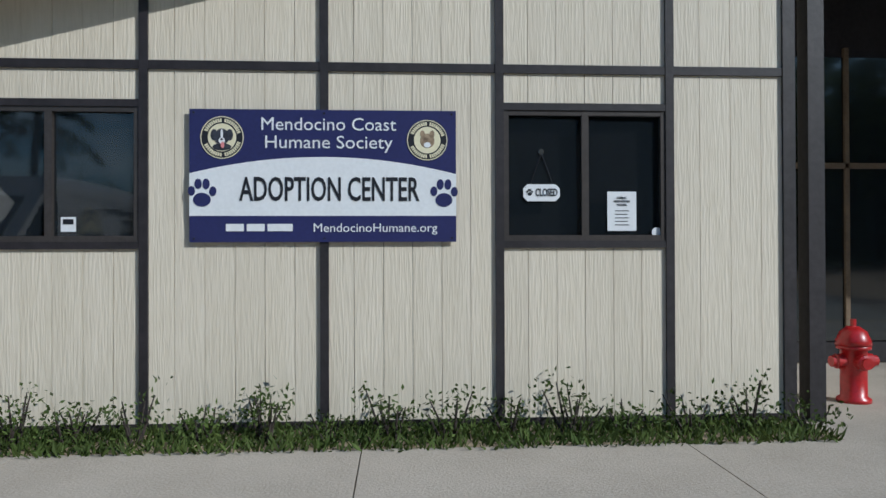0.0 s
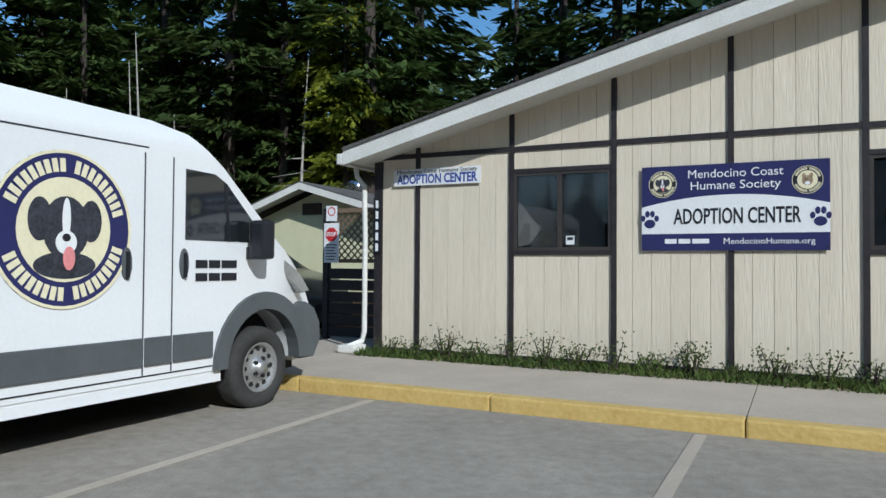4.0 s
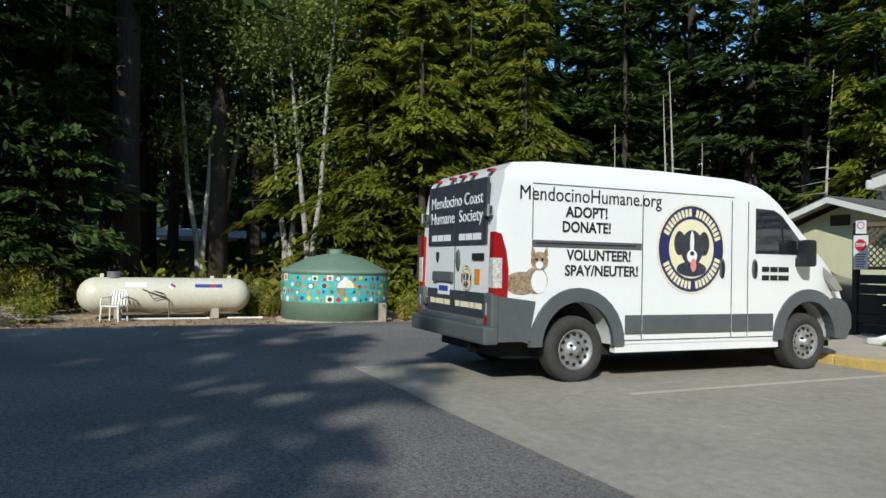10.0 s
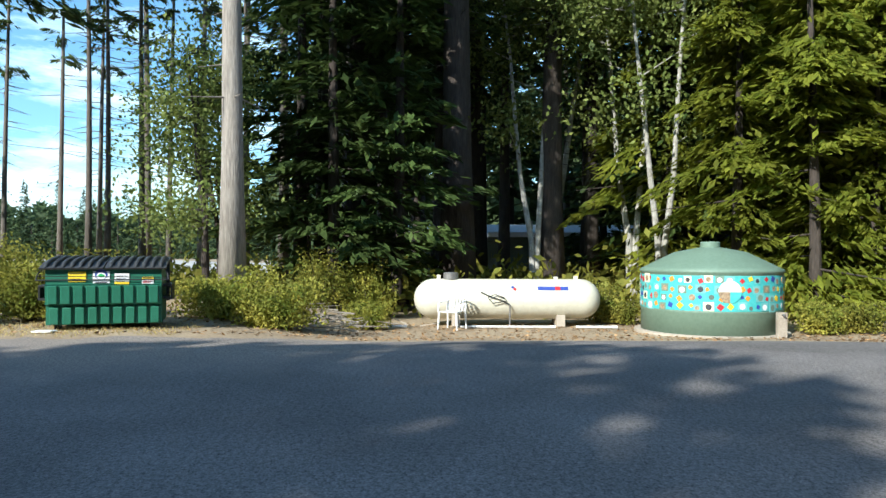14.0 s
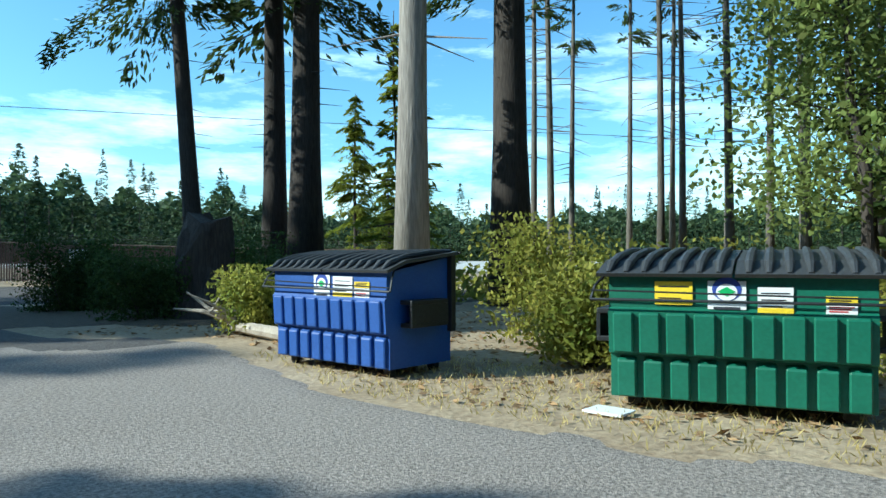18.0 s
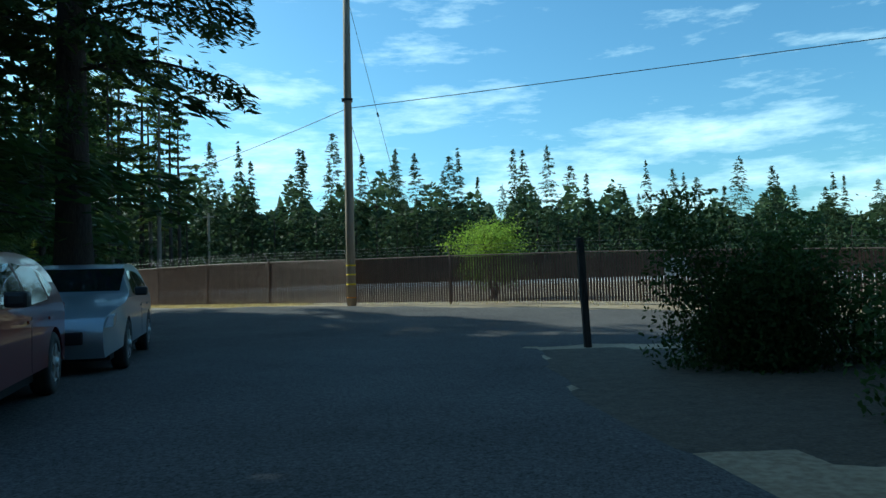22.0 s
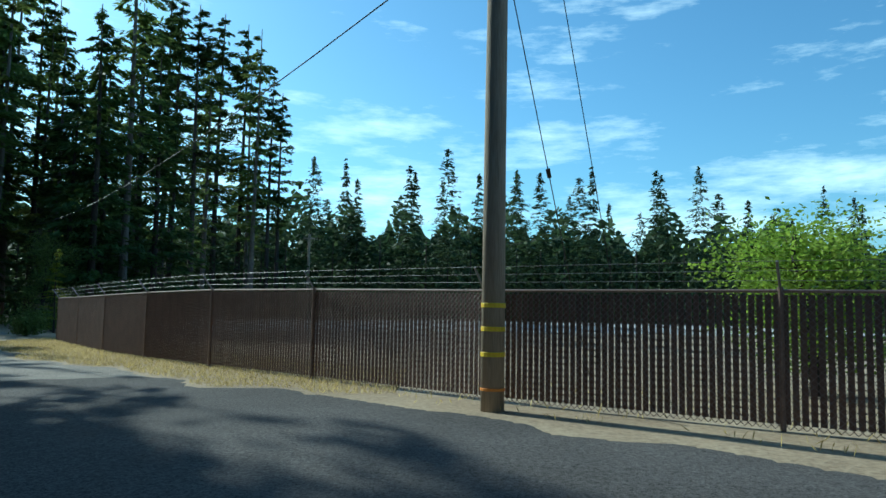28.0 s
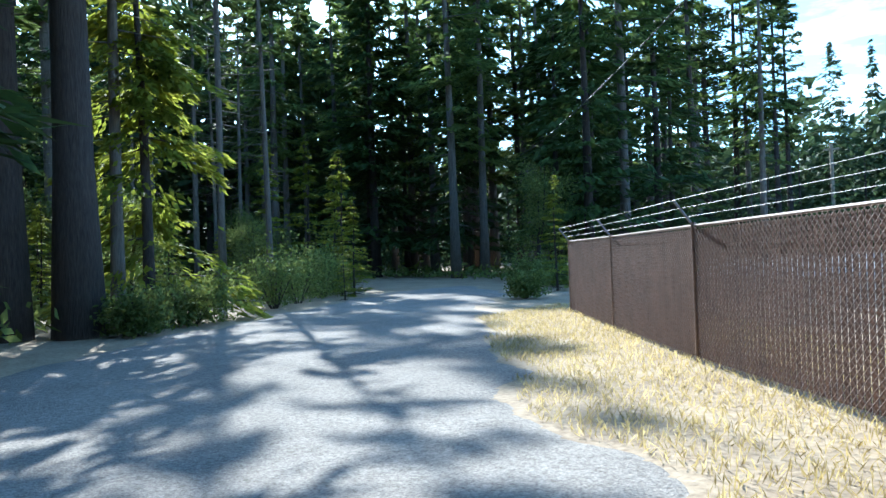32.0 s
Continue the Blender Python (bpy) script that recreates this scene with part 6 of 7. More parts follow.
def conifer(name, seed, h, r, base, n, size, trunk_r, leaf, bark, label, category="tree", limbs=10, per=22, **kw):
    """A conifer standing at the origin, to be copied."""
    k = np.random.default_rng(seed)
    e = thing(name, pose(0, 0, 0), label, category)
    tm = trunk_mesh(h, trunk_r, k)
    co, (bz, reach, ang) = conifer_leaves(k, h, r, base, n, size, per=per, **kw)
    bm = tm
    for i in np.argsort(bz)[: limbs * 3 : 3]:
        cyl(bm, (0, 0, bz[i]), (math.cos(ang[i]) * reach[i] * 0.85, math.sin(ang[i]) * reach[i] * 0.85, bz[i] - 0.1 * reach[i]), 0.035 + 0.01 * trunk_r, 0.008, 5, False)
    for i in range(limbs):
        z = h * base * k.uniform(0.45, 1.0)
        a = k.uniform(0, 6.3)
        q = k.uniform(0.4, 1.5)
        cyl(bm, (0, 0, z), (math.cos(a) * q, math.sin(a) * q, z - 0.15 * q), 0.02, 0.004, 4, False)
    part("trunk", bm, bark, e, smooth=True)
    quads("crown", co, leaf, e)
    return e


def broadleaf(name, seed, h, spread, n, size, trunk_r, leaf, bark, label, category="tree", stems=1, low=0.35):
    k = np.random.default_rng(seed)
    e = thing(name, pose(0, 0, 0), label, category)
    clumps = []
    bm = bmesh.new()
    for s in range(stems):
        a = k.uniform(0, 6.3)
        lean = k.uniform(0.05, 0.16) * h
        pts = [(0.15 * s * math.cos(a), 0.15 * s * math.sin(a), -0.2)]
        for i in range(1, 7):
            f = i / 6
            pts.append((math.cos(a) * lean * f + k.normal(0, 0.06), math.sin(a) * lean * f + k.normal(0, 0.06), h * 0.92 * f))
        t = tube(pts, [trunk_r * (1.15 - 0.95 * i / 6) for i in range(7)], 9)
        me = bpy.data.meshes.new("t")
        t.to_mesh(me)
        t.free()
        bm.from_mesh(me)
        bpy.data.meshes.remove(me)
        for i in range(12):
            f = k.uniform(low, 0.98)
            p = Vector(pts[min(6, int(f * 6))]).lerp(Vector(pts[min(6, int(f * 6) + 1)]), f * 6 - int(f * 6))
            b = k.uniform(0, 6.3)
            q = spread * k.uniform(0.35, 1.0) * (1.15 - f * 0.5)
            tip = p + Vector((math.cos(b) * q, math.sin(b) * q, q * k.uniform(-0.05, 0.55)))
            cyl(bm, p, tip, trunk_r * 0.28, 0.006, 5, False)
            clumps += [tip, p.lerp(tip, 0.65)]
    part("trunk", bm, bark, e)
    c = np.array([list(p) for p in clumps])
    c = c[k.integers(0, len(c), n)] + k.normal(0, 1, (n, 3)) * np.array([0.22, 0.22, 0.17]) * spread
    s = size * k.uniform(0.6, 1.3, n)
    quads("crown", kites(c, k.normal(size=(n, 3)) + np.array([0, 0, -0.4]), np.array([0, 0, 1.0]) + k.normal(0, 0.7, (n, 3)), s, s * 0.6), leaf, e)
    return e


HIDE = pose(0, 0, -400)
P = {}
P["fir_low"] = conifer("spreading_fir", 19, 12.5, 6.0, 0.16, 10000, 0.36, 0.24, "fir", "bark", "low spreading dark fir behind the parked cars", power=0.6, width=0.34, per=70)
P["fir_a"] = conifer("fir_tree", 11, 20, 4.1, 0.07, 5200, 0.58, 0.26, "fir", "bark", "tall dark green fir tree at the forest edge", power=0.65, width=0.32, per=42)
P["fir_b"] = conifer("fir_tree", 12, 23, 3.9, 0.20, 4200, 0.60, 0.30, "fir", "bark", "tall dark fir tree with a bare lower trunk", gaps=0.28, power=0.6, width=0.32, per=40)
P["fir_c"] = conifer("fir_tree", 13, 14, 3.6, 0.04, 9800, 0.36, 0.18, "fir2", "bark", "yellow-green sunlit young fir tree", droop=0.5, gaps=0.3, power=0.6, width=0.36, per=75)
P["pine"] = conifer("pine_tree", 14, 25, 3.3, 0.36, 4200, 0.50, 0.27, "redwood", "bark", "tall pine with a long bare trunk and sparse crown", gaps=0.4, droop=0.1, power=0.5, width=0.32, per=48)
P["redwood"] = conifer("redwood_tree", 15, 30, 4.6, 0.29, 5600, 0.50, 0.44, "redwood", "bark", "large redwood with a thick dark trunk", gaps=0.42, droop=0.45, power=0.6, width=0.3, per=60)
P["grey"] = conifer("grey_trunk_tree", 16, 24, 3.5, 0.31, 7500, 0.42, 0.23, "redwood", "greybark", "tree with a pale grey furrowed trunk", gaps=0.4, width=0.3, per=50)
P["snag"] = conifer("thin_tree", 17, 19, 1.5, 0.48, 1100, 0.40, 0.13, "redwood", "midbark", "thin bare-trunked young conifer", gaps=0.45, limbs=26)
P["dead"] = conifer("dead_snag", 27, 9.8, 0.9, 0.55, 90, 0.2, 0.10, "redwood", "birchbark", "bare pale dead trunk standing among the firs", gaps=0.45, limbs=14)
P["tall"] = conifer("woodland_fir", 24, 27, 3.6, 0.24, 4000, 0.52, 0.27, "wood", "midbark", "tall woodland fir with a grey trunk and airy crown", gaps=0.4, power=0.5, width=0.34, per=50, limbs=16)
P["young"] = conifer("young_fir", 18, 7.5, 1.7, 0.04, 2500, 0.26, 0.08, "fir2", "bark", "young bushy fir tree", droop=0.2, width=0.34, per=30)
P["alder"] = broadleaf("alder_tree", 21, 15, 2.9, 8000, 0.19, 0.11, "broad", "birchbark", "slender alder with white bark and green leaves", stems=2, low=0.4)
P["oak"] = broadleaf("tan_oak_tree", 22, 9, 2.6, 8000, 0.155, 0.10, "broad", "bark", "small leafy tan oak tree", stems=2, low=0.25)
P["limetree"] = broadleaf("lime_green_tree", 23, 3.9, 1.5, 12000, 0.10, 0.06, "lime", "bark", "bright lime green young tree behind the fence", stems=3, low=0.2)
counts = {}


def plant(kind, x, y, s=1.0, rz=None, sz=None, tilt=(0, 0)):
    first = P[kind]
    counts[kind] = counts.get(kind, 0) + 1
    rz = (x * 57.3 + y * 91.7) % 360 if rz is None else rz
    m = pose(x, y, gz(x, y) - 0.05, tilt[0], tilt[1], rz) @ Matrix.Diagonal((s, s, sz or s, 1))
    if counts[kind] == 1:
        first.matrix_basis = m
        return first
    ob = copy_thing(first, pose(0, 0, 0))
    ob.matrix_basis = m
    return ob


# dark firs behind the tank
for x, y, s in ((-26.2, -12.6, 1.05), (-29.6, -11.2, 1.1)):
    plant("fir_b", x, y, s)
for x, y, s in ((-22.2, -14.4, 0.85), (-22.6, -12.5, 0.8), (-24.0, -15.8, 0.9)):
    plant("fir_a", x, y, s)
for x, y, s in ((-28.6, -5.2, 1.1), (-31.6, -8.4, 1.0)):
    plant("pine", x, y, s)
# trees that stand singly
def bough(tree, x, y, z, dx, dy, length, drop, n, seed):
    """A drooping bough of flat needle sprays low on a tree's trunk."""
    k = np.random.default_rng(seed)
    inv = tree.matrix_basis.inverted()
    pts = [(x + dx * length * f, y + dy * length * f, z + 0.25 * math.sin(f * 2.2) - drop * f * f) for f in (0, 0.25, 0.5, 0.75, 1.0)]
    wood = tube(pts, [0.05, 0.04, 0.03, 0.02, 0.008], 6)
    w = part("bough", wood, "bark", tree)
    w.matrix_parent_inverse = inv
    f = k.uniform(0.25, 1.0, n) ** 0.8
    side = k.normal(0, 0.22, n) * length * (1.15 - f)
    c = np.stack([x + dx * length * f - dy * side, y + dy * length * f + dx * side, z + 0.25 * np.sin(f * 2.2) - drop * f * f - np.abs(side) * 0.25 + k.normal(0, 0.12, n) - 0.1], 1)
    along = np.stack([dx - dy * side, dy + dx * side, -0.5 + 0 * f], 1) + k.normal(0, 0.45, (n, 3))
    q = quads("bough_needles", kites(c, along, np.array([0, 0, 1.0]) + k.normal(0, 0.4, (n, 3)), k.uniform(0.12, 0.3, n), k.uniform(0.05, 0.09, n)), "redwood", tree)
    q.matrix_parent_inverse = inv


for x, y, s, boughs in ((-19.4, -32.45, 0.86, ((8.6, -0.6, 0.8, 2.6, 1.2),)), (-19.55, -31.25, 1.08, ((8.4, -0.67, 0.74, 2.6, 1.3), (9.4, 0.67, -0.74, 2.6, 1.0), (9.6, 0.2, 0.98, 2.2, 1.0))), (-21.05, -25.25, 1.05, ((7.6, 0.67, -0.74, 2.4, 1.0), (9.4, -0.5, 0.8, 2.4, 0.8)))):
    tree = plant("redwood", x, y, s)
    for i, (z, dx, dy, length, drop) in enumerate(boughs):
        bough(tree, x, y, z, dx, dy, length, drop, 420, 40 + i)
tree = plant("redwood", -16.7, -31.9, 0.55, rz=0, sz=0.8, tilt=(3, 3))
for i, (z, dx, dy, length, drop) in enumerate(((7.9, 0.67, -0.74, 3.6, 1.9), (8.8, 0.8, -0.4, 3.0, 1.0))):
    bough(tree, -16.4, -32.1, z, dx, dy, length, drop, 520, 60 + i)
plant("grey", -15.3, -22.95, 1.15)
plant("grey", -16.6, -15.9, 1.2)
for x, y, s in ((-31.1, -31.6, 1.15), (-32.7, -31.8, 1.35), (-33.0, -27.1, 1.25), (-33.8, -26.6, 1.2), (-36.2, -25.7, 1.5), (-28.8, -28.4, 0.9), (-38, -31, 1.2), (-36, -28, 1.1), (-40, -24, 1.3), (-29, -23.0, 1.1), (-33, -22, 1.3), (-37, -21, 1.2), (-27.5, -21.4, 0.9), (-31, -19.5, 1.2), (-34.5, -18.5, 1.3), (-29.5, -17.6, 1.2)):
    plant("snag", x, y, s)
for x, y, s in ((-33.0, -9.6, 1.15), (-24.6, -10.6, 1.3), (-27.5, -14.4, 1.1), (-25.5, -15.2, 0.85), (-29.5, -14.2, 1.0)):
    plant("redwood", x, y, s)
for x, y, s in ((-25.5, -4.5, 1.05), (-23.6, -3.9, 0.95), (-26.2, -7.8, 1.0), (-28.4, -7.0, 1.15)):
    plant("alder", x, y, s)
for x, y, s in ((-19.6, -17.4, 0.85), (-23.5, -18.2, 0.9)):
    plant("oak", x, y, s)
for x, y, s in ((-30.4, -41.5, 0.64), (-33.5, -40.2, 0.42), (-29.6, -44.6, 0.40), (-36.0, -45.0, 0.5)):
    plant("fir_c", x, y, s)
for x, y, s in ((-20.5, -0.6, 1.0), (-22.5, 1.6, 1.2), (-19.6, 3.2, 0.95), (-25.0, -0.6, 1.25), (-28.0, 2.5, 1.35), (-21.6, -2.4, 1.0), (-23.4, 0.4, 1.25), (-20.9, 1.3, 0.85), (-26.4, -3.0, 1.3), (-22.2, 3.4, 1.1)):
    plant("fir_c", x, y, s)
for x, y, s in ((-23.0, 5.4, 0.85), (-26.0, 7.4, 0.95), (-23.5, 11.0, 0.8), (-20.6, 14.2, 0.85), (-17.0, 16.4, 0.8), (-27.5, 12.0, 0.95)):
    plant("fir_a", x, y, s)
for x, y, s in ((-18.6, 9.6, 1.0), (-19.3, 9.9, 0.92), (-18.0, 10.4, 0.72), (-14.3, 13.0, 0.95), (-21.0, 8.4, 0.8)):
    plant("dead", x, y, s)
plant("limetree", -14.35, -48.9, 0.95, sz=0.68)
plant("young", -18.6, -26.5, 0.9)
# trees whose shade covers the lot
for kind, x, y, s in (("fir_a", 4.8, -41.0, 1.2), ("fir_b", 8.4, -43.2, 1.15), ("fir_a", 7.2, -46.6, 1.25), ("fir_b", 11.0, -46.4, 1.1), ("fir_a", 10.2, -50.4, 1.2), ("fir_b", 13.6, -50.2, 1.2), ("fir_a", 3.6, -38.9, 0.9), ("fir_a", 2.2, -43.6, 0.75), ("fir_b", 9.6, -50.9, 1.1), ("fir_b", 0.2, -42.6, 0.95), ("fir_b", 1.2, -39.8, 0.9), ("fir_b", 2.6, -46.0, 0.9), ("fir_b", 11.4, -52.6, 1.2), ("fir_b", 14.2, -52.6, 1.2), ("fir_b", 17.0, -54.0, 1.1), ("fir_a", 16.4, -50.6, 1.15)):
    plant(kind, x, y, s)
# a row of firs south of the lot
for x, y, s, sz in ((8.0, -30.7, 0.78, 0.72), (8.9, -29.5, 0.78, 0.79), (9.8, -28.3, 0.78, 0.85), (10.7, -27.1, 0.78, 0.92), (11.6, -25.9, 0.78, 0.92), (12.5, -24.7, 0.78, 0.91), (12.0, -32.9, 0.78, 0.9), (12.9, -31.6, 0.78, 0.96), (13.8, -30.4, 0.78, 1.03), (14.7, -29.2, 0.78, 1.06), (15.6, -28.0, 0.78, 1.06), (16.6, -26.7, 0.78, 1.03), (14.6, -23.9, 0.72, 0.90), (16.2, -22.9, 0.66, 0.84), (17.6, -24.4, 0.7, 0.84), (10.3, -31.0, 0.95, 0.84), (11.4, -29.6, 0.95, 0.90), (13.3, -27.4, 0.95, 0.96), (14.4, -26.0, 0.95, 0.95), (9.6, -26.6, 0.9, 0.74), (13.0, -22.6, 0.8, 0.80)):
    plant("fir_a", x, y, s, sz=sz)
# a dark tree whose bare-tipped boughs hang over the road beside the parked cars
tree = plant("redwood", -3.9, -38.9, 0.85, sz=0.6)
for i, (z, dx, dy, length, drop) in enumerate(((7.2, -0.80, 0.60, 4.6, 0.9), (6.2, -0.70, 0.71, 4.9, 1.4), (5.3, -0.86, 0.51, 4.2, 1.2), (6.8, -0.95, 0.31, 3.8, 1.0), (8.2, -0.62, 0.78, 4.4, 0.9), (5.8, -0.45, 0.89, 4.0, 1.3), (7.6, -1.0, 0.0, 3.4, 0.8), (8.8, -0.9, 0.44, 4.0, 0.7), (4.6, -0.3, 0.95, 3.6, 1.2), (6.4, -0.1, 1.0, 4.2, 1.0), (7.8, -0.25, 0.97, 4.2, 0.8))):
    bough(tree, -3.9, -38.9, z, dx, dy, length, drop, 520, 80 + i)
# low spreading trees behind the parked cars
for x, y, s, sz in ((-0.6, -37.4, 1.0, 1.0), (1.4, -35.6, 0.7, 0.72), (0.9, -41.6, 0.7, 1.05)):
    plant("fir_low", x, y, s, sz=sz)
# beyond the bend of the road
plant("fir_c", 14.4, -59.4, 0.85)
plant("redwood", 12.6, -56.8, 0.95)
plant("redwood", 13.6, -55.9, 0.85)
for x, y in ((38, -87), (42, -84), (45, -91), (41, -95), (36, -93), (47, -86), (50, -94), (34.5, -98), (30, -101)):
    plant("tall", x + 6, y - 5, 0.95)
for x, y in ((18.2, -127.7), (20.0, -124.0), (23.0, -115.8)):
    plant("pine", x, y, 1.5)
for x, y, s in ((16.2, -68.4, 0.5), (17.4, -69.0, 0.36), (18.8, -70.4, 0.8), (20.8, -72.0, 0.7), (9.8, -71.6, 0.55), (14.9, -66.6, 0.3), (23.4, -70.6, 0.9), (24.6, -74.0, 1.0)):
    plant("young", x, y, s)


def scatter(n, xr, yr, kinds, seed, gap, ok=lambda x, y: True, lo=0.8, hi=1.2):
    k = random.Random(seed)
    put = []
    for _ in range(n * 30):
        if len(put) >= n:
            break
        x, y = k.uniform(*xr), k.uniform(*yr)
        if not ok(x, y) or any((x - a) ** 2 + (y - b) ** 2 < gap * gap for a, b in put):
            continue
        put.append((x, y))
        plant(k.choice(kinds), x, y, k.uniform(lo, hi))


def off_road(x, y):
    return not any(in_poly(x + a, y + b, LOT) for a in (-1.5, 1.5) for b in (-1.5, 1.5))


def sunny(x, y):
    """The gap in the wood through which the sun reaches the road's bend."""
    return any(abs((x - a) * 0.6 + (y - b) * 0.8) < w and (x - a) * 0.8 - (y - b) * 0.6 < d for a, b, w, d in ((-3.0, -54.5, 5.5, 43), (14.6, -59.6, 4.5, 45)))


# west wood behind the tanks, north wood behind the buildings
scatter(24, (-56, -24), (-12, 14), ["fir_a", "fir_b", "redwood", "fir_b"], 1, 2.8, lambda x, y: not (-46 < x < -37 and -15 < y < 2) and x < -25 - 0.25 * abs(y))
scatter(18, (-52, -12), (11, 34), ["fir_a", "fir_b", "fir_a", "fir_c"], 2, 2.9, lambda x, y: not (-15 < x < -5 and y < 14))
scatter(14, (-26, -9), (12, 24), ["fir_b", "fir_a"], 21, 3.0, lambda x, y: not (-12 < x < -4 and y < 14))
scatter(9, (-12, 3), (15, 34), ["fir_a", "fir_b"], 3, 3.0)
for x, y in ((-32.0, 36.0), (-32.3, 22.0), (-33.5, 23.2), (-29.5, 20.0), (-26.0, 23.0)):
    plant("snag", x, y, 1.2)
scatter(10, (-48, -32), (-19, -12), ["pine", "fir_b", "redwood"], 4, 3.2)
# both sides of the road beyond the bend
scatter(40, (13, 54), (-104, -50), ["tall", "tall", "fir_b"], 5, 2.9, lambda x, y: off_road(x, y) and x > 14.5 - 0.30 * (y + 68) and not sunny(x, y), 0.85, 1.2)
scatter(16, (13, 40), (-84, -58), ["snag"], 11, 2.4, lambda x, y: off_road(x, y) and sunny(x, y), 0.9, 1.3)
scatter(18, (12, 34), (-100, -79), ["tall", "fir_a"], 6, 2.6, lambda x, y: off_road(x, y) and not sunny(x, y), 0.85, 1.15)
scatter(18, (12, 36), (-132, -96), ["pine", "tall"], 8, 3.0, lo=1.0, hi=1.35)
scatter(18, (13, 34), (-78, -54), ["oak", "young", "fir_c"], 7, 2.2, lambda x, y: off_road(x, y) and x > 14 and not sunny(x, y), 0.4, 0.8)
scatter(14, (14, 36), (-80, -58), ["oak", "young"], 12, 2.0, lambda x, y: off_road(x, y) and sunny(x, y), 0.35, 0.5)

# far woods beyond the yard, one mesh
k = np.random.default_rng(77)
protos = [conifer_leaves(np.random.default_rng(s), 1.0, 0.135 + 0.025 * (s % 4), 0.04, 2300, 0.028, gaps=0.3, power=0.7 + 0.1 * (s % 3), width=0.34, droop=0.10 + 0.14 * (s % 2), per=12, fan=0.5, whorl=2)[0] for s in range(8)]


def skyline(deg):
    """The height of the far woods, which falls off towards the west."""
    return 12.5 + 10.5 * S((deg + 142) / 54)


allq = []
for i in range(156):
    deg = -232 + 178 * (i + k.uniform(-0.9, 0.9)) / 156
    d = (108, 118, 132)[i % 3] + k.normal(0, 4)
    h = skyline(deg) * (k.uniform(0.62, 0.98) if i % 3 else k.uniform(0.8, 1.12)) * d / 112
    ang = radians(deg)
    q = protos[i % 8]
    t = k.uniform(0, 6.3)
    rot = np.array([[math.cos(t), -math.sin(t), 0], [math.sin(t), math.cos(t), 0], [0, 0, 1]])
    wide = max(h, 13) * k.uniform(0.85, 1.25)
    allq.append((q * np.array([wide, wide, h])) @ rot.T + np.array([-12 + d * math.cos(ang), -26 + d * math.sin(ang), 0.2]))
tagged(quads("far_woods", np.concatenate(allq), "far"), "dark green line of far conifers beyond the yard", "woods", kind="stuff")
tr = bmesh.new()
for i in range(110):
    ang = radians(-232 + 178 * i / 110)
    d = 110 + k.normal(0, 3)
    x, y = -12 + d * math.cos(ang), -26 + d * math.sin(ang)
    cyl(tr, (x, y, 0), (x, y, 0.45 * skyline(math.degrees(ang))), 0.2, 0.05, 5, False)
tagged(mesh_ob("far_trunks", tr, "bark"), "trunks of the far conifers", "woods", kind="stuff")
# low growth in front of the far woods
n = 60000
ang = np.radians(-236 + 184 * k.uniform(0, 1, n))
d = k.uniform(98, 114, n)
c = np.stack([-12 + d * np.cos(ang), -26 + d * np.sin(ang), np.abs(k.normal(0, 3.2, n)) + 0.2], 1)
tagged(quads("far_undergrowth", kites(c, k.normal(size=(n, 3)), k.normal(size=(n, 3)), k.uniform(0.35, 0.8, n), k.uniform(0.18, 0.36, n)), "far"), "low green growth under the far conifers", "undergrowth", kind="stuff")


def wood_wall(name, cx, cy, d0, d1, a0, a1, n, size, top, label, seed):
    """The closed mass of foliage deep in a wood: large sprays, thinning out towards an uneven top."""
    k = np.random.default_rng(seed)
    ang = np.radians(k.uniform(a0, a1, n))
    d = k.uniform(d0, d1, n)
    x, y = cx + d * np.cos(ang), cy + d * np.sin(ang)
    lim = (top if top > 0 else 0.72 * np.array([skyline(v) for v in np.degrees(ang)])) * (0.90 + 0.14 * np.sin(ang * 41 + 1.1) * np.sin(ang * 17) + 0.14 * np.sin(ang * 97 + 0.4))
    z = lim * k.uniform(0.0, 1.0, n) ** 1.15
    s = size * k.uniform(0.6, 1.3, n)
    along = np.stack([k.normal(0, 1, n), k.normal(0, 1, n), k.normal(0, 0.5, n)], 1)
    return tagged(quads(name, kites(np.stack([x, y, z + 0.1], 1), along, k.normal(size=(n, 3)) + np.array([0, 0, 0.5]), s, s * 0.55), "far"), label, "woods", kind="stuff")


wood_wall("deep_woods", -12, -26, 112, 138, -236, -52, 90000, 1.35, 0, "closed mass of the far conifer wood", 5)
wood_wall("deep_woods", 0, -50, 62, 84, -49, 30, 48000, 1.4, 27.0, "dark closed wood beyond the forest road", 6)
# the third, out of view, is added to cut sky light on the lot
wood_wall("deep_woods", 5, -15, 34, 46, -14, 75, 16000, 1.7, 25.0, "unseen wood added across the lot to block sky light", 8)
wood_wall("deep_woods", -20, 0, 46, 62, 60, 205, 30000, 1.8, 21.0, "dark closed wood behind the buildings", 7)


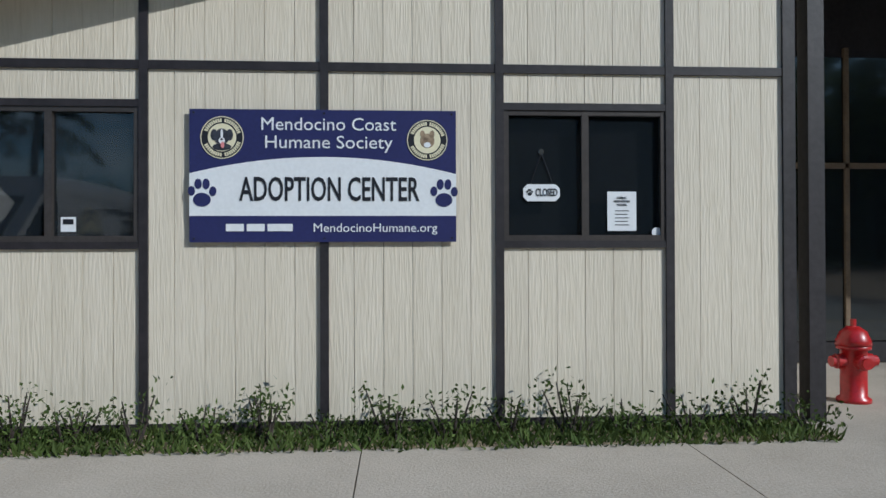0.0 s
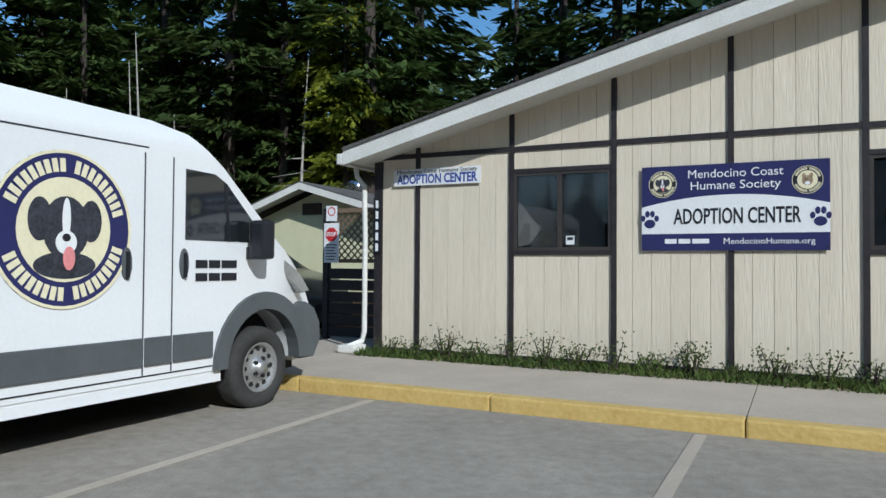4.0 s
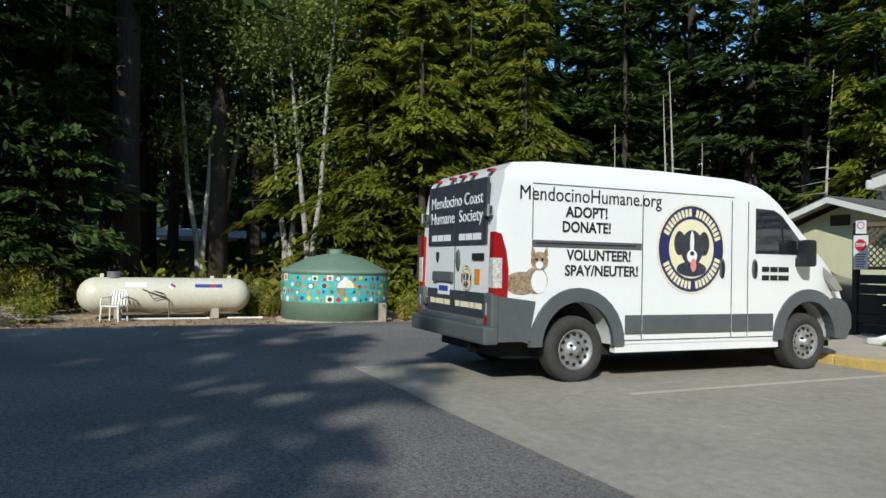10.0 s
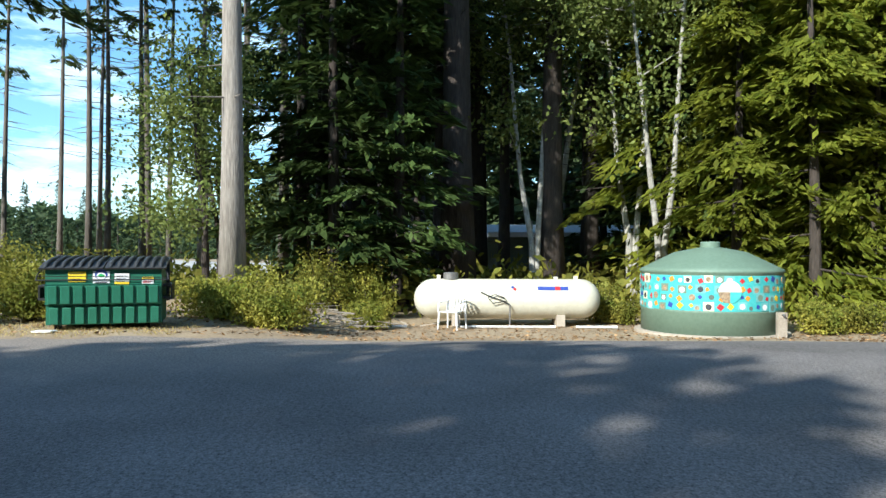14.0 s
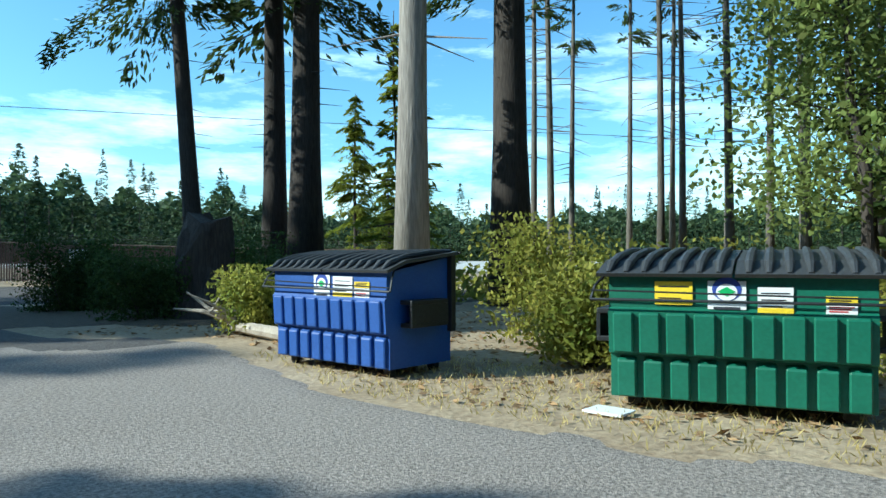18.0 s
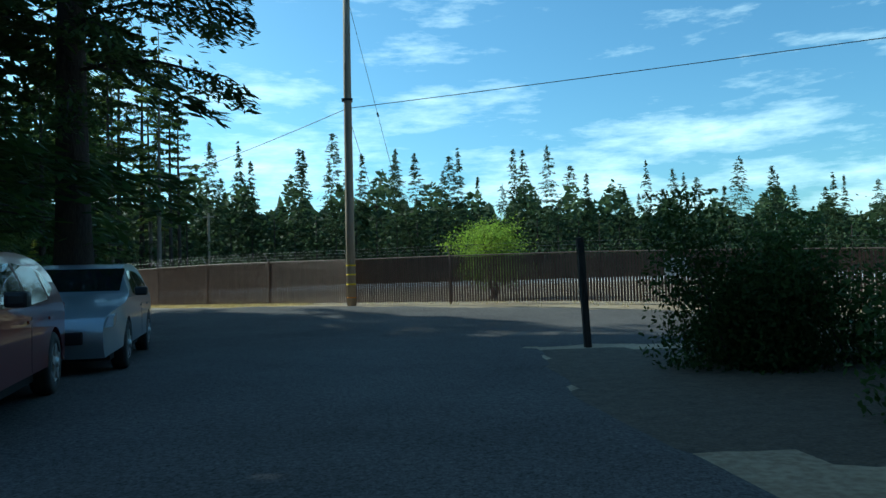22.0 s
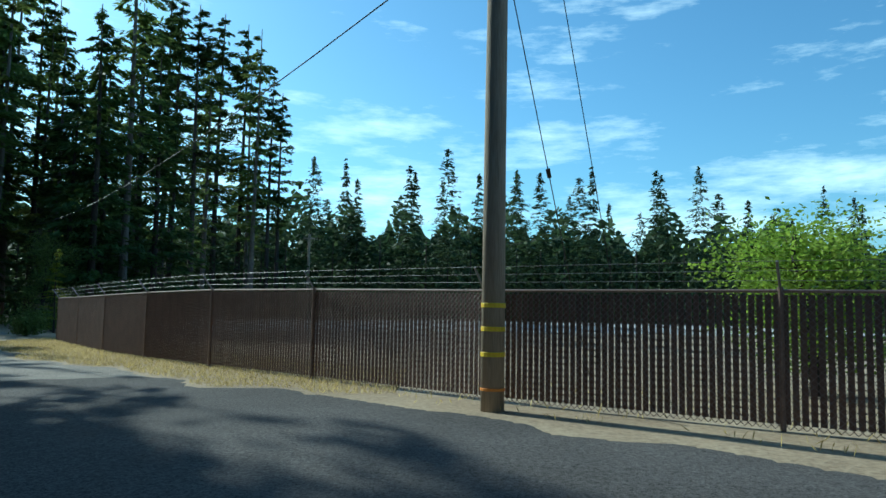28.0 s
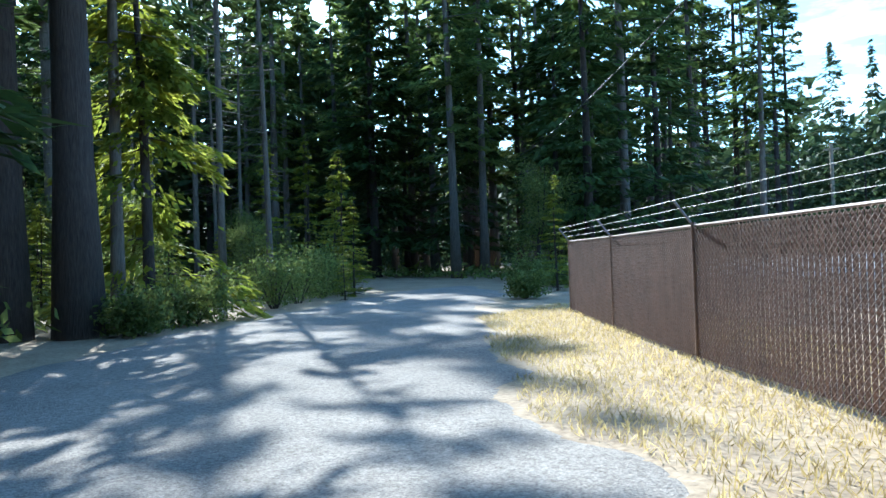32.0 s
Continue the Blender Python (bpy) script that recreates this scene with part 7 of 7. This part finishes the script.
def ridge(name, cx, cy, d, a0, a1, height, label):
    """The solid dark body of a wood deep behind its edge, with an uneven top."""
    bm = bmesh.new()
    rows = []
    n = int((a1 - a0) * 3)
    for i in range(n + 1):
        deg = a0 + (a1 - a0) * i / n
        h = height(deg) * (0.85 + 0.22 * noise.noise((deg * 0.9, d, 0)) + 0.16 * noise.noise((deg * 3.1, d, 4)))
        col = []
        for j in range(6):
            w = d + 5 * (j / 5) ** 2 + 1.5 * noise.noise((deg * 1.3, j * 0.9, 2))
            col.append(bm.verts.new((cx + w * math.cos(radians(deg)), cy + w * math.sin(radians(deg)), -0.6 + h * j / 5)))
        rows.append(col)
    for p, q in zip(rows, rows[1:]):
        for j in range(5):
            bm.faces.new((p[j], q[j], q[j + 1], p[j + 1]))
    return tagged(mesh_ob(name, bm, "far"), label, "woods", kind="structure")


ridge("backdrop", -12, -26, 140, -240, -50, lambda v: 0.80 * skyline(v), "dark wooded rise beyond the yard")
ridge("backdrop", 0, -50, 86, -75, 34, lambda v: 15.0 * S((v + 55) / 10) + 4.0, "dark depth of the wood beyond the forest road")
ridge("backdrop", -20, 0, 64, 58, 207, lambda v: 13.0, "dark depth of the wood behind the buildings")


# ---- undergrowth and clutter ----
def bush_at(x, y, r, h, n, material="bush", leaf=0.09, label="leafy green and yellow bush at the lot's edge"):
    low = 0.4 if material == "fir" else 0.0
    return shrub("bush", pose(x, y, gz(x, y) - low), r, h + low, int(n * (1 + low)), leaf, material, label, "bush", "bushes at the lot's edge", stems=3 if material == "fir" else 9)


for x, y, r, h, n in ((-15.2, -15.7, 1.0, 0.95, 3000), (-14.7, -14.5, 0.9, 0.85, 2800), (-14.9, -18.2, 0.9, 1.2, 2800), (-14.0, -19.0, 0.8, 1.15, 2400), (-15.0, -20.0, 0.9, 1.5, 2700), (-14.3, -23.0, 0.6, 0.8, 1800), (-13.5, -24.6, 0.7, 0.95, 2200),
                      (-17.3, -12.9, 0.6, 0.6, 1500), (-18.9, -6.5, 0.5, 0.6, 1200), (-19.3, -7.0, 0.6, 0.9, 1200), (-16.5, -2.6, 0.6, 0.7, 1400), (-16.9, -1.5, 0.7, 0.6, 1400), (-19.8, -13.2, 0.8, 1.3, 1800), (-20.4, -14.6, 0.9, 1.5, 1800)):
    bush_at(x, y, r, h, int(n * 2.1))
for x, y, r, h, n in ((-13.8, -28.4, 1.2, 1.25, 6000), (-15.1, -28.3, 1.3, 1.4, 5000), (-13.6, -31.8, 1.05, 1.75, 7000), (-14.3, -32.8, 1.0, 1.7, 6000), (-15.0, -31.6, 1.1, 1.3, 4000), (-16.6, -29.2, 1.4, 1.5, 4000), (-17.6, -31.6, 1.3, 1.7, 3600)):
    bush_at(x, y, r * 0.92, h, int(n * 1.5), "fir", 0.075, "dense dark green bush in the shade")
for x, y, r, h in ((12.4, -59.2, 0.9, 1.0), (11.6, -57.4, 0.7, 0.8), (14.6, -63.4, 1.2, 1.6), (15.6, -65.2, 1.2, 1.8), (17.0, -67.6, 1.0, 1.4), (19, -69.8, 1.2, 1.6), (21.4, -71.4, 1.3, 1.8), (11.2, -74.0, 1.0, 1.0), (12.8, -75.4, 1.0, 1.2), (9.0, -68.0, 0.6, 0.7)):
    bush_at(x, y, r, h, 2200, "broad", 0.12, "green undergrowth beside the forest road")

stump = thing("tree_stump", pose(-14.6, -27.9, gz(-14.6, -27.9)), "tall broken dark stump among bushes", "stump")
bm = tube([(0, 0, -0.2), (0, 0, 0.45), (0.05, 0, 1.0), (0.02, 0.05, 1.5), (0.0, 0.1, 1.85)], [0.8, 0.62, 0.54, 0.5, 0.4], 16)
for v in bm.verts:
    v.co += Vector((noise.noise(v.co * 1.7), noise.noise(v.co * 1.7 + Vector((9, 0, 0))), 0.0)) * 0.16
    if v.co.z > 1.35:
        v.co.z += 0.5 * noise.noise(v.co * 3.1)
part("stump", bm, "bark", stump)
log = thing("fallen_log", pose(-13.1, -23.7, gz(-13, -24)), "bleached fallen log and roots by the dumpster", "log")
part("log", tube([(-0.1, -1.1, 0.1), (0.0, -0.3, 0.12), (0.05, 0.5, 0.1), (0.12, 1.4, 0.08)], [0.05, 0.09, 0.1, 0.08], 9), "deadwood", log)
for k3 in range(7):
    a = -0.9 + 0.18 * k3
    part("root", tube([(-0.1, -0.8, 0.15), (0.1 + 0.2 * math.sin(k3 * 2.1), -0.9 + a * 0.4, 0.35), (0.2 + 0.3 * math.sin(k3 * 1.3), -1.1 + a * 0.8, 0.5 + 0.12 * math.cos(k3 * 3))], [0.05, 0.035, 0.01], 6), "deadwood", log)

pile = thing("brush_pile", pose(-16.6, -13.9, gz(-16.6, -13.9)), "grey pile of cut branches", "brush pile")
rp = random.Random(8)
bm = bmesh.new()
for k3 in range(110):
    a = rp.uniform(0, 6.3)
    c = Vector((rp.gauss(0, 0.55), rp.gauss(0, 0.8), 0))
    z = max(0.03, 0.42 - 0.4 * c.length) * rp.uniform(0.2, 1.2)
    d = Vector((math.cos(a), math.sin(a), rp.uniform(-0.12, 0.25))) * rp.uniform(0.4, 1.1)
    cyl(bm, c + Vector((0, 0, z)) - d * 0.5, c + Vector((0, 0, z + 0.05)) + d * 0.5, rp.uniform(0.008, 0.025), 0.005, 5, False)
tagged(part("branches", bm, "deadwood", pile), kind="stuff")
trash = thing("scrap", pose(-12.0, -17.65, gz(-12, -17.7)), "flattened white scrap lying on the dirt", "scrap")
part("sheet", B(-0.12, 0.12, -0.16, 0.16, 0.0, 0.02, 0.005), "white", trash)

# small growth and litter on the ground
tuft_field("dry_grass", 110000, (-8, 7), (-66, -48), 0.10, 0.010, "drygrass", "dry golden grass along the fence", "grass", 0.6, lambda x, y: not in_lot(x, y) and any((x - a) ** 2 + (y - b) ** 2 < 5.5 for a, b in LINE[6:] + [((p[0] + q[0]) / 2, (p[1] + q[1]) / 2) for p, q in zip(LINE[6:], LINE[7:])]))
tuft_field("roadside_grass", 5000, (-24, -6), (-50, -33), 0.13, 0.014, "drygrass", "dry grass and weeds at the fence foot", "grass", 0.6, lambda x, y: not in_lot(x, y) and abs((x + 15.6) * 0.6 + (y + 43.6) * 0.8) < 1.6)
tuft_field("edge_grass", 3500, (-13.6, -11.2), (-22.5, -15.5), 0.08, 0.012, "drygrass", "sparse dry grass round the dumpsters", "grass", 0.7, lambda x, y: not in_lot(x, y))
n = 9000
k = np.random.default_rng(9)
c = np.stack([k.uniform(-19, -11, n), k.uniform(-27, -1, n), np.zeros(n)], 1)
c[:, 2] = [gz(a, b) + 0.0 for a, b in c[:, :2]]
sel = np.array([not in_lot(a + 0.3, b) for a, b in c[:, :2]])
c = c[sel]
n = len(c)
tagged(quads("leaf_litter", kites(c, k.normal(size=(n, 3)) * np.array([1, 1, 0.15]), np.array([0, 0, 1.0]) + k.normal(0, 0.35, (n, 3)), k.uniform(0.05, 0.13, n), k.uniform(0.03, 0.07, n)), "litter"), "fallen brown leaves on the dirt", "leaf litter", kind="stuff")
n = 14000
c = np.stack([k.uniform(9, 40, n), k.uniform(-88, -44, n), np.zeros(n)], 1)
sel = np.array([off_road(a, b) and a > 9.5 + 0.0 * b for a, b in c[:, :2]])
c = c[sel]
n = len(c)
c[:, 2] = np.abs(k.normal(0, 0.28, n)) + 0.2
tagged(quads("fern_growth", kites(c, k.normal(size=(n, 3)), k.normal(size=(n, 3)), k.uniform(0.15, 0.5, n), k.uniform(0.08, 0.2, n)), "broad"), "ferns and low growth on the forest floor", "undergrowth", kind="stuff")
n = 16000
c = np.stack([k.uniform(-36, -20, n), k.uniform(-32, 8, n), np.zeros(n)], 1)
c[:, 2] = np.abs(k.normal(0, 0.6, n)) - 0.4
tagged(quads("west_undergrowth", kites(c, k.normal(size=(n, 3)), k.normal(size=(n, 3)), k.uniform(0.2, 0.5, n), k.uniform(0.1, 0.25, n)), "bush"), "ferns and low growth under the trees", "undergrowth", kind="stuff")
